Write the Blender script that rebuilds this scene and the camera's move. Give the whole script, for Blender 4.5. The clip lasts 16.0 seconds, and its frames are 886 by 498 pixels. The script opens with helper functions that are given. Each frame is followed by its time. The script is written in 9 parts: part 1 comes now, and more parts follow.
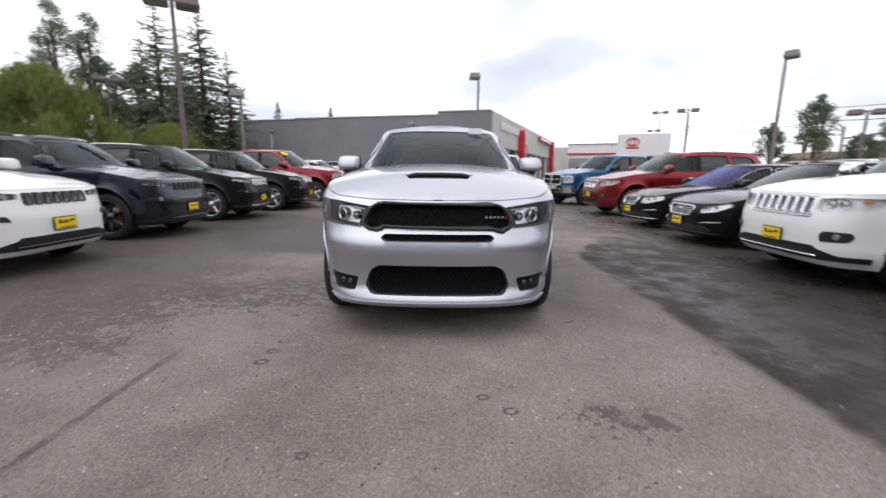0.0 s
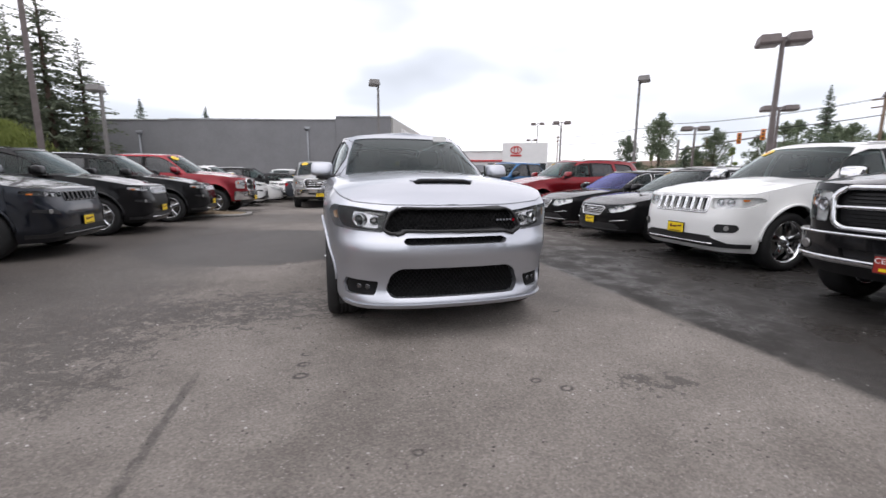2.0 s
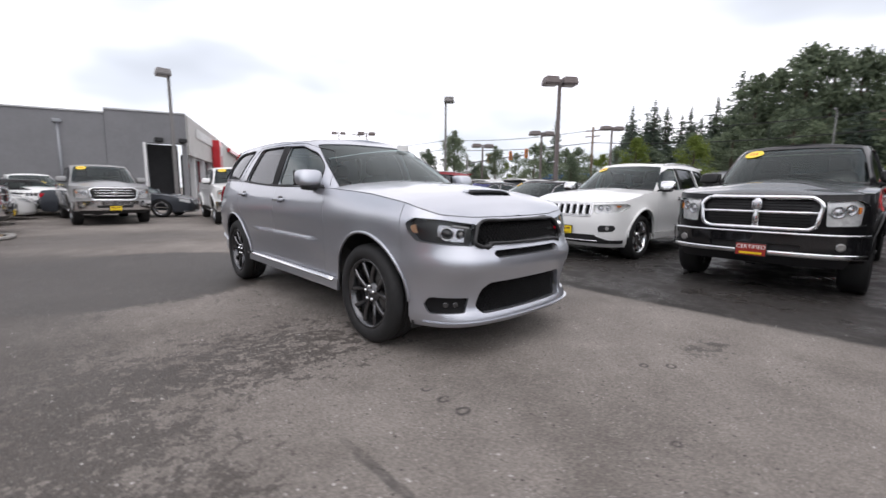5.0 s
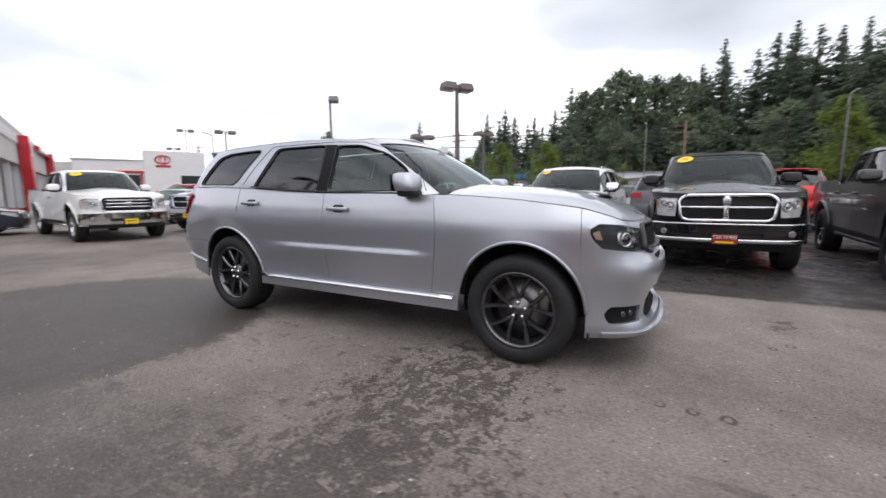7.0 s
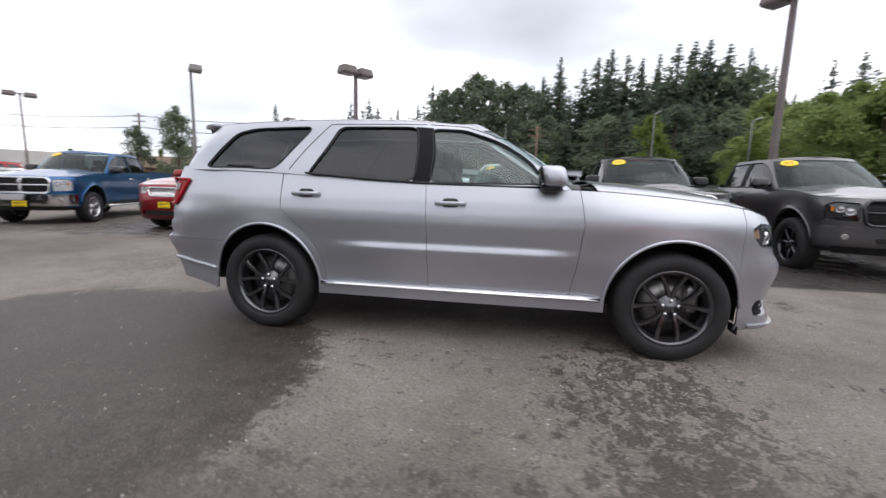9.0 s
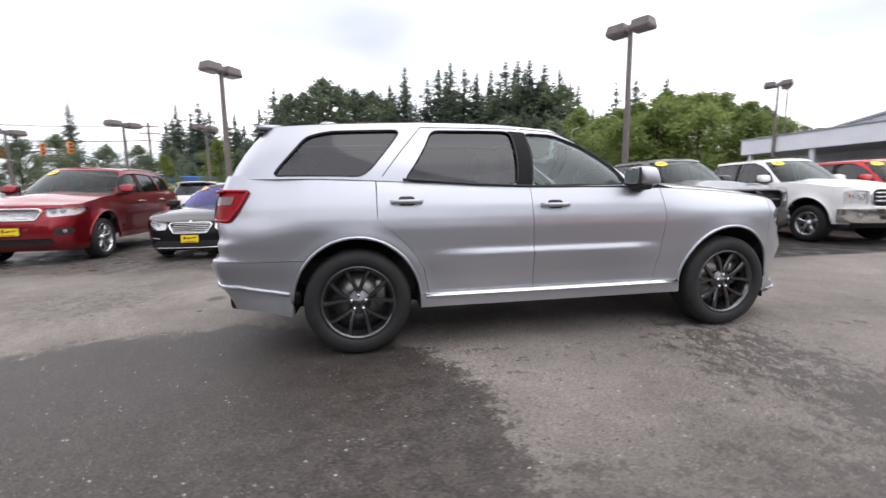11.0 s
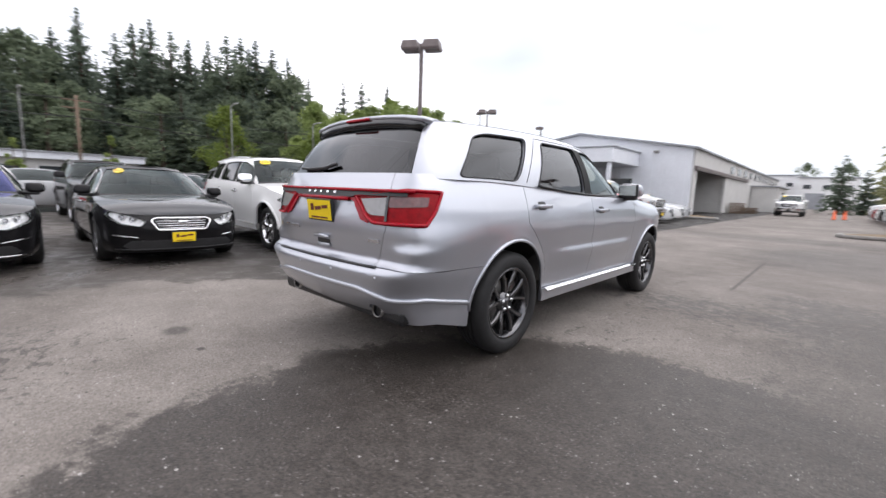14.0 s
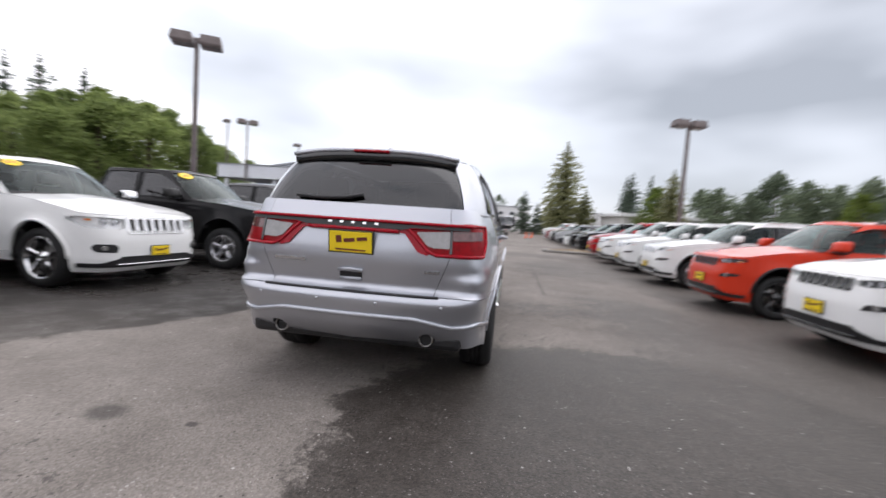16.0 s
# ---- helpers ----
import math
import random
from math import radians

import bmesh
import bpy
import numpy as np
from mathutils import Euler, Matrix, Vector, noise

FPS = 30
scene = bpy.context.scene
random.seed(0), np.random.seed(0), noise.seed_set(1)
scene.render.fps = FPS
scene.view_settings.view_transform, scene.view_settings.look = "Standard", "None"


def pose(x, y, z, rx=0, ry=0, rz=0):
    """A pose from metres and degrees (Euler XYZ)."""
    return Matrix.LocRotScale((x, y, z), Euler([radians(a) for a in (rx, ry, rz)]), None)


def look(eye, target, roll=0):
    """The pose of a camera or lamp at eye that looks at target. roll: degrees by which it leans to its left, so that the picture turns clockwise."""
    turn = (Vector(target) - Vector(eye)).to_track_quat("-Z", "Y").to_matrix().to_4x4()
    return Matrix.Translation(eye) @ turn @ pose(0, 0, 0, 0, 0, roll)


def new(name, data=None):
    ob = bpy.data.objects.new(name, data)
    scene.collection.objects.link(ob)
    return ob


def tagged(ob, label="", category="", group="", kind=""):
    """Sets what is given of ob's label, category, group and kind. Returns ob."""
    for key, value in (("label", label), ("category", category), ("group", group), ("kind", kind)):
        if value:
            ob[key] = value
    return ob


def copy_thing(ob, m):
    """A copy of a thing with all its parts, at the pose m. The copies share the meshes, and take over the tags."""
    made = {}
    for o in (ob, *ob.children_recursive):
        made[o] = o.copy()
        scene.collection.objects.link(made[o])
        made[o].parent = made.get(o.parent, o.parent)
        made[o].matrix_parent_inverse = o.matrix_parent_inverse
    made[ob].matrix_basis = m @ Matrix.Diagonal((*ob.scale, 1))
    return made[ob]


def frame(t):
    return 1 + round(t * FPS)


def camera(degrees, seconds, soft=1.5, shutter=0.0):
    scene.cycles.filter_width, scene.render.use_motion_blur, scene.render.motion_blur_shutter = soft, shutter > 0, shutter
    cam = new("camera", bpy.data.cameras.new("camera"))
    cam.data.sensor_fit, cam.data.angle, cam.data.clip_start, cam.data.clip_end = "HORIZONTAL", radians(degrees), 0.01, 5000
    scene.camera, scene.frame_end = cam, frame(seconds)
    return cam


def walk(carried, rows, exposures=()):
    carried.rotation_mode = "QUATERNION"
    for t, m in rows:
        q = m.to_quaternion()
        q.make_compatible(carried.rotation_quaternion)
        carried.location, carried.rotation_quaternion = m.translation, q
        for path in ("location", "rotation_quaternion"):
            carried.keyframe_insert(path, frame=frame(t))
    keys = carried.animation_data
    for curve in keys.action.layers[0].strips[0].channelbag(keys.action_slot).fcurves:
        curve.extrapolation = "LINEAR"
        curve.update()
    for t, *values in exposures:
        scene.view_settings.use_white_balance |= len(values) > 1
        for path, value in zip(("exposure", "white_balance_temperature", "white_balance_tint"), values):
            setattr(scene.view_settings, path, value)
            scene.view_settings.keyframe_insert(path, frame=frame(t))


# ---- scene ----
cam = camera(93.0, 16.0, shutter=0.6)
PATH = [
    (0, (0.028, -5.204, 1.181), (0.035, -3.237, 0.82), 0.6),
    (0.5, (-0.188, -5.269, 1.175), (0.002, -3.312, 0.809), -0.6),
    (1, (-0.368, -5.267, 1.176), (-0.108, -3.307, 0.875), 0.7),
    (1.5, (-0.587, -5.23, 1.169), (-0.22, -3.294, 0.823), 1.3),
    (2, (-0.882, -5.248, 1.174), (-0.372, -3.343, 0.845), 0.4),
    (2.5, (-1.149, -5.207, 1.173), (-0.536, -3.329, 0.862), 0.5),
    (3, (-1.41, -5.071, 1.182), (-0.66, -3.243, 0.87), 0.5),
    (3.5, (-1.722, -4.964, 1.187), (-0.815, -3.208, 0.883), -0.8),
    (4, (-1.998, -4.775, 1.183), (-0.964, -3.088, 0.894), 0.4),
    (4.5, (-2.269, -4.512, 1.191), (-1.092, -2.925, 0.882), 1.8),
    (4.7, (-2.408, -4.405, 1.172), (-1.159, -2.872, 0.878), 1.4),
    (6.8, (-3.511, -2.62, 1.217), (-1.823, -1.587, 0.924), -0.7),
    (7, (-3.606, -2.432, 1.188), (-1.87, -1.476, 0.922), -0.4),
    (7.5, (-3.79, -1.949, 1.186), (-1.976, -1.152, 0.912), 0.4),
    (8, (-3.885, -1.429, 1.183), (-2.019, -0.756, 0.933), 0.4),
    (8.5, (-3.99, -0.913, 1.179), (-2.074, -0.436, 0.863), 0.2),
    (9, (-3.947, -0.416, 1.184), (-1.996, -0.092, 0.886), 1.5),
    (9.5, (-3.981, 0.08, 1.182), (-2.005, 0.187, 0.893), 0.5),
    (9.7, (-3.977, 0.276, 1.17), (-1.999, 0.341, 0.884), 1.9),
    (11.8, (-3.691, 2.269, 1.154), (-1.84, 1.563, 0.876), 1.2),
    (12, (-3.578, 2.49, 1.186), (-1.761, 1.701, 0.911), 3.4),
    (12.5, (-3.349, 2.904, 1.18), (-1.618, 1.936, 0.919), 2.8),
    (13, (-3.159, 3.289, 1.173), (-1.572, 2.099, 0.918), 0.6),
    (13.5, (-2.857, 3.699, 1.186), (-1.337, 2.428, 0.914), 2.3),
    (14, (-2.597, 4.102, 1.198), (-1.255, 2.646, 0.92), 2.1),
    (14.5, (-2.222, 4.396, 1.213), (-1.046, 2.8, 0.95), 2.8),
    (15, (-1.888, 4.707, 1.216), (-1.008, 2.932, 0.94), 1.5),
    (15.3, (-1.661, 4.886, 1.207), (-0.896, 3.051, 0.989), 2.7),
    (15.5, (-1.472, 4.915, 1.212), (-0.781, 3.051, 0.991), 1.7),
    (16, (-1.02, 5.146, 1.208), (-0.707, 3.175, 1.076), 3.9),
]
walk(cam, [(t, look(eye, target, roll)) for t, eye, target, roll in PATH], [(0, 0.2, 6400, 13), (4.5, 0.2, 6400, 13), (9.5, 0.25, 6400, 13), (12, 0.66, 6400, 13), (13.5, 0.6, 6400, 13), (15, 0.46, 6400, 13), (16, 0.34, 6400, 13)])

# ---- light ----
world = bpy.data.worlds.new("overcast_sky")
scene.world = world
world.use_nodes = True
wt = world.node_tree
wt.nodes.clear()
w_out = wt.nodes.new("ShaderNodeOutputWorld")
w_bg = wt.nodes.new("ShaderNodeBackground")
w_sky = wt.nodes.new("ShaderNodeTexSky")
w_sky.sky_type = "NISHITA"
w_sky.sun_disc = False
w_sky.sun_elevation = radians(48)
w_sky.sun_rotation = radians(205)
w_gain = wt.nodes.new("ShaderNodeVectorMath")
w_gain.operation = "SCALE"
w_gain.inputs["Scale"].default_value = 0.12
w_co = wt.nodes.new("ShaderNodeTexCoord")
w_map = wt.nodes.new("ShaderNodeMapping")
w_map.inputs["Scale"].default_value = (1.0, 1.0, 2.6)
w_map.inputs["Location"].default_value = (0.35, 0.9, 0.2)
w_noise = wt.nodes.new("ShaderNodeTexNoise")
w_noise.inputs["Scale"].default_value = 1.6
w_noise.inputs["Detail"].default_value = 3.5
w_noise.inputs["Roughness"].default_value = 0.45
w_noise.inputs["Distortion"].default_value = 0.1
w_ramp = wt.nodes.new("ShaderNodeValToRGB")
w_ramp.color_ramp.elements[0].position = 0.14
w_ramp.color_ramp.elements[0].color = (0.27, 0.29, 0.315, 1)
w_ramp.color_ramp.elements[1].position = 0.53
w_ramp.color_ramp.elements[1].color = (1.0, 0.985, 1.01, 1)
mid = w_ramp.color_ramp.elements.new(0.40)
mid.color = (0.61, 0.64, 0.685, 1)
w_mix = wt.nodes.new("ShaderNodeMix")
w_mix.data_type = "RGBA"
w_mix.inputs["Factor"].default_value = 0.93
wt.links.new(w_co.outputs["Generated"], w_map.inputs["Vector"])
wt.links.new(w_map.outputs["Vector"], w_noise.inputs["Vector"])
# A heavier bank of cloud to the south-west and thin grey bars low over the horizon.
w_dir = wt.nodes.new("ShaderNodeVectorMath")
w_dir.operation = "DOT_PRODUCT"
w_dir.inputs[1].default_value = (-0.60, -0.78, 0.17)
w_bank = wt.nodes.new("ShaderNodeMapRange")
w_bank.interpolation_type = "SMOOTHSTEP"
w_bank.inputs["From Min"].default_value = 0.45
w_bank.inputs["From Max"].default_value = 1.0
w_bank.inputs["To Max"].default_value = -0.25
w_el = wt.nodes.new("ShaderNodeSeparateXYZ")
w_low = wt.nodes.new("ShaderNodeMapRange")
w_low.inputs["From Min"].default_value = 0.0
w_low.inputs["From Max"].default_value = 0.45
w_low.inputs["To Min"].default_value = -0.045
w_low.inputs["To Max"].default_value = 0.05
w_sum = wt.nodes.new("ShaderNodeMath")
w_sum2 = wt.nodes.new("ShaderNodeMath")
wt.links.new(w_co.outputs["Generated"], w_dir.inputs[0])
wt.links.new(w_dir.outputs["Value"], w_bank.inputs["Value"])
wt.links.new(w_co.outputs["Generated"], w_el.inputs[0])
wt.links.new(w_el.outputs["Z"], w_low.inputs["Value"])
wt.links.new(w_noise.outputs["Fac"], w_sum.inputs[0])
wt.links.new(w_bank.outputs["Result"], w_sum.inputs[1])
wt.links.new(w_sum.outputs[0], w_sum2.inputs[0])
wt.links.new(w_low.outputs["Result"], w_sum2.inputs[1])
wt.links.new(w_sum2.outputs[0], w_ramp.inputs["Fac"])
wt.links.new(w_sky.outputs["Color"], w_gain.inputs[0])
wt.links.new(w_gain.outputs[0], w_mix.inputs["A"])
wt.links.new(w_ramp.outputs["Color"], w_mix.inputs["B"])
wt.links.new(w_mix.outputs["Result"], w_bg.inputs["Color"])
w_bg.inputs["Strength"].default_value = 1.3
wt.links.new(w_bg.outputs["Background"], w_out.inputs["Surface"])

sun_data = bpy.data.lights.new("sun", "SUN")
sun_data.energy = 1.0
sun_data.angle = radians(80)
sun_data.color = (1.0, 0.97, 0.93)
sun = new("sun", sun_data)
sun.matrix_world = look((-12, -20, 30), (0, 0, 0))


# ---- materials ----
def mat_new(name):
    m = bpy.data.materials.new(name)
    m.use_nodes = True
    return m, m.node_tree, m.node_tree.nodes["Principled BSDF"]


def node(nt, kind, **inputs):
    n = nt.nodes.new(kind)
    for k, v in inputs.items():
        n.inputs[k.replace("_", " ")].default_value = v
    return n


def ramp(nt, src, stops):
    r = nt.nodes.new("ShaderNodeValToRGB")
    els = r.color_ramp.elements
    els[0].position, els[0].color = stops[0][0], (*stops[0][1], 1)
    els[1].position, els[1].color = stops[-1][0], (*stops[-1][1], 1)
    for p, c in stops[1:-1]:
        els.new(p).color = (*c, 1)
    nt.links.new(src, r.inputs["Fac"])
    return r.outputs["Color"]


def simple(name, col, rough=0.5, metal=0.0, vary=0.12, scale=8.0, bump=0.0, coat=0.0, spec=0.5):
    m, nt, b = mat_new(name)
    co = nt.nodes.new("ShaderNodeTexCoord")
    n1 = node(nt, "ShaderNodeTexNoise", Scale=scale, Detail=5.0, Roughness=0.6)
    n2 = node(nt, "ShaderNodeTexNoise", Scale=scale * 9, Detail=3.0)
    nt.links.new(co.outputs["Object"], n1.inputs["Vector"])
    nt.links.new(co.outputs["Object"], n2.inputs["Vector"])
    mx = nt.nodes.new("ShaderNodeMath")
    mx.operation = "ADD"
    mx.inputs[1].default_value = 0.0
    s = nt.nodes.new("ShaderNodeMath")
    s.operation = "MULTIPLY_ADD"
    s.inputs[1].default_value = 0.4
    nt.links.new(n2.outputs["Fac"], s.inputs[0])
    nt.links.new(n1.outputs["Fac"], s.inputs[2])
    lo = [max(0.0, c * (1 - vary)) for c in col]
    hi = [min(1.0, c * (1 + vary)) for c in col]
    nt.links.new(ramp(nt, s.outputs[0], [(0.45, lo), (0.95, hi)]), b.inputs["Base Color"])
    b.inputs["Roughness"].default_value = rough
    b.inputs["Metallic"].default_value = metal
    b.inputs["Coat Weight"].default_value = coat
    b.inputs["Coat Roughness"].default_value = 0.03
    b.inputs["Specular IOR Level"].default_value = spec
    if bump:
        bp = node(nt, "ShaderNodeBump", Strength=bump, Distance=0.01)
        nt.links.new(n2.outputs["Fac"], bp.inputs["Height"])
        nt.links.new(bp.outputs["Normal"], b.inputs["Normal"])
    return m


def paint(name, metal=0.0, rough=0.35, dusty=0.06, coat_ior=1.42):
    """Clear-coated car paint in each object's own colour, with fine flakes and a light film of road dirt."""
    m, nt, b = mat_new(name)
    info = nt.nodes.new("ShaderNodeObjectInfo")
    co = nt.nodes.new("ShaderNodeTexCoord")
    fl = node(nt, "ShaderNodeTexNoise", Scale=900.0, Detail=1.0)
    dirt = node(nt, "ShaderNodeTexNoise", Scale=3.0, Detail=6.0, Roughness=0.65)
    nt.links.new(co.outputs["Object"], fl.inputs["Vector"])
    nt.links.new(co.outputs["Object"], dirt.inputs["Vector"])
    mul = nt.nodes.new("ShaderNodeMix")
    mul.data_type, mul.blend_type = "RGBA", "MULTIPLY"
    mul.inputs["Factor"].default_value = 1.0
    nt.links.new(info.outputs["Color"], mul.inputs["A"])
    nt.links.new(ramp(nt, fl.outputs["Fac"], [(0.35, (0.9, 0.9, 0.9)), (0.65, (1.0, 1.0, 1.0))]), mul.inputs["B"])
    grime = nt.nodes.new("ShaderNodeMix")
    grime.data_type = "RGBA"
    grime.inputs["B"].default_value = (0.16, 0.14, 0.12, 1)
    fac = nt.nodes.new("ShaderNodeMath")
    fac.operation = "MULTIPLY"
    fac.inputs[1].default_value = dusty
    nt.links.new(dirt.outputs["Fac"], fac.inputs[0])
    nt.links.new(fac.outputs[0], grime.inputs["Factor"])
    nt.links.new(mul.outputs["Result"], grime.inputs["A"])
    nt.links.new(grime.outputs["Result"], b.inputs["Base Color"])
    b.inputs["Metallic"].default_value = metal
    b.inputs["Roughness"].default_value = rough
    b.inputs["Specular IOR Level"].default_value = 0.05
    b.inputs["Coat IOR"].default_value = coat_ior
    b.inputs["Coat Weight"].default_value = 1.0
    b.inputs["Coat Roughness"].default_value = 0.04
    return m


def glass(name, tint, tintrough=0.02, ior=1.5, sheen=(0.92, 1.0, 0.99)):
    """Thin car glass: tinted see-through with a mirror-like coat."""
    m, nt, b = mat_new(name)
    nt.nodes.remove(b)
    out = nt.nodes["Material Output"]
    tr = node(nt, "ShaderNodeBsdfTransparent", Color=(*tint, 1))
    gl = node(nt, "ShaderNodeBsdfGlossy", Color=(*sheen, 1), Roughness=tintrough)
    fr = node(nt, "ShaderNodeFresnel", IOR=ior)
    mx = nt.nodes.new("ShaderNodeMixShader")
    nt.links.new(fr.outputs[0], mx.inputs[0])
    nt.links.new(tr.outputs[0], mx.inputs[1])
    nt.links.new(gl.outputs[0], mx.inputs[2])
    nt.links.new(mx.outputs[0], out.inputs["Surface"])
    return m


PAINT = paint("car_paint", 0.0, 0.4, 0.02, 1.26)
METALLIC = paint("metallic_car_paint", 0.85, 0.38, 0.015, 1.5)
GLASS = glass("windscreen_glass", (0.34, 0.46, 0.46), 0.02, 1.38)
SIDEGLASS = glass("door_glass", (0.66, 0.76, 0.73), 0.02, 1.75)
PRIVACY = glass("privacy_glass", (0.10, 0.105, 0.11), 0.04, 1.68, (0.97, 0.98, 1.0))
VIOLET = glass("violet_coated_windscreen", (0.26, 0.28, 0.58), 0.03, 1.85, (0.50, 0.52, 1.0))
LENS = glass("clear_lens", (0.97, 0.97, 0.97), 0.03, 1.3)
LAMPBRIGHT = simple("bright_lamp_housing", (0.82, 0.82, 0.83), 0.3, 0.3, 0.25, 18)
LAMPBACK = simple("lamp_housing", (0.045, 0.043, 0.042), 0.28, 0.4, 0.5, 18)
CHROME = simple("chrome", (0.78, 0.78, 0.79), 0.09, 1.0, 0.04)
BLACK = simple("black_plastic", (0.014, 0.014, 0.015), 0.45, 0.0, 0.3, 12, 0.05)
GRILLE = simple("dull_black_mesh", (0.005, 0.005, 0.0055), 0.6, 0.0, 0.3, 12, 0.05, 0.0, 0.2)
GLOSSBLACK = simple("gloss_black", (0.008, 0.008, 0.009), 0.12, 0.0, 0.2, 6, 0, 0.6)
RUBBER = simple("tyre_rubber", (0.011, 0.011, 0.0115), 0.72, 0.0, 0.35, 14, 0.15)
DARKRIM = simple("dark_alloy", (0.125, 0.125, 0.13), 0.19, 0.9, 0.15)
ALLOY = simple("silver_alloy", (0.55, 0.55, 0.57), 0.22, 0.9, 0.1)
STEEL = simple("brake_steel", (0.35, 0.34, 0.33), 0.4, 0.9, 0.2, 20)
REDLENS = simple("red_lens", (0.34, 0.004, 0.014), 0.22, 0.0, 0.15, 10, 0, 0.1, 0.25)
DEEPRED = simple("deep_red_lens", (0.25, 0.002, 0.006), 0.3, 0.0, 0.35, 26, 0.1, 0.0, 0.15)
WHITELENS = simple("frosted_white_lens", (0.28, 0.275, 0.275), 0.18, 0.0, 0.15, 30, 0, 0.6)
DIMLENS = simple("smoked_lens", (0.12, 0.045, 0.045), 0.15, 0.0, 0.3, 30, 0, 0.6)
AMBER = simple("amber_reflector", (0.75, 0.22, 0.02), 0.2, 0.0, 0.1, 20, 0, 0.5)
PALEAMBER = simple("pale_amber_reflector", (0.42, 0.27, 0.17), 0.2, 0.0, 0.2, 20, 0, 0.5)
SEAT = simple("grey_cloth", (0.035, 0.034, 0.034), 0.85, 0.0, 0.2, 25, 0.2)
YELLOW = simple("yellow_plate", (0.86, 0.62, 0.01), 0.4, 0.0, 0.05)
REDPLATE = simple("red_plate", (0.30, 0.022, 0.016), 0.4, 0.0, 0.08)
INK = simple("dark_print", (0.12, 0.02, 0.015), 0.5, 0.0, 0.1)
WHITEPRINT = simple("white_print", (0.8, 0.8, 0.78), 0.5, 0.0, 0.05)


# ---- mesh tools ----
from mathutils import geometry


def mesh_of(name, verts, faces, mat, smooth=True, flat_from=None):
    me = bpy.data.meshes.new(name)
    me.from_pydata([tuple(v) for v in verts], [], faces)
    me.materials.append(mat)
    flags = np.full(len(me.polygons), smooth)
    if flat_from is not None:
        flags[flat_from:] = False
    me.polygons.foreach_set("use_smooth", flags)
    me.update()
    return me


def part(name, me, parent, label="", col=None):
    """One mesh as a part under a thing; bmeshes come with their material in a pair."""
    if isinstance(me, tuple):
        bm, mat = me
        me = bpy.data.meshes.new(name)
        bm.to_mesh(me)
        bm.free()
        me.materials.append(mat)
    ob = new(name, me)
    ob.parent = parent
    if label:
        ob["label"] = label
    if col:
        ob.color = (*col, 1)
    return ob


def thing(name, label, category, group="", kind="", m=None):
    ob = new(name)
    ob.empty_display_size = 0.2
    if m is not None:
        ob.matrix_basis = m
    return tagged(ob, label, category, group, kind)


def inside(poly, pts):
    """Which of the points lie in the polygon."""
    poly = np.asarray(poly)
    x, y = pts[:, 0], pts[:, 1]
    res = np.zeros(len(pts), bool)
    x0, y0 = poly[-1]
    for x1, y1 in poly:
        cond = (y1 > y) != (y0 > y)
        with np.errstate(divide="ignore", invalid="ignore"):
            res ^= cond & (x < (x0 - x1) * (y - y1) / (y0 - y1 + 1e-15) + x1)
        x0, y0 = x1, y1
    return res


def dense(poly, res, closed=True):
    out = []
    n = len(poly)
    for i in range(n if closed else n - 1):
        a, b = np.array(poly[i], float), np.array(poly[(i + 1) % n], float)
        k = max(1, int(math.ceil(np.linalg.norm(b - a) / res)))
        out += [tuple(a + (b - a) * j / k) for j in range(k)]
    if not closed:
        out.append(tuple(poly[-1]))
    return out


def rounded(poly, r, n=4):
    """The polygon with its corners rounded."""
    out = []
    m = len(poly)
    for i in range(m):
        p, a, b = (np.array(poly[j % m], float) for j in (i, i - 1, i + 1))
        da, db = a - p, b - p
        la, lb = np.linalg.norm(da), np.linalg.norm(db)
        rr = min(r, la * 0.45, lb * 0.45)
        p0, p1 = p + da / la * rr, p + db / lb * rr
        for k in range(n + 1):
            t = k / n
            out.append(tuple((1 - t) ** 2 * p0 + 2 * t * (1 - t) * p + t * t * p1))
    return out


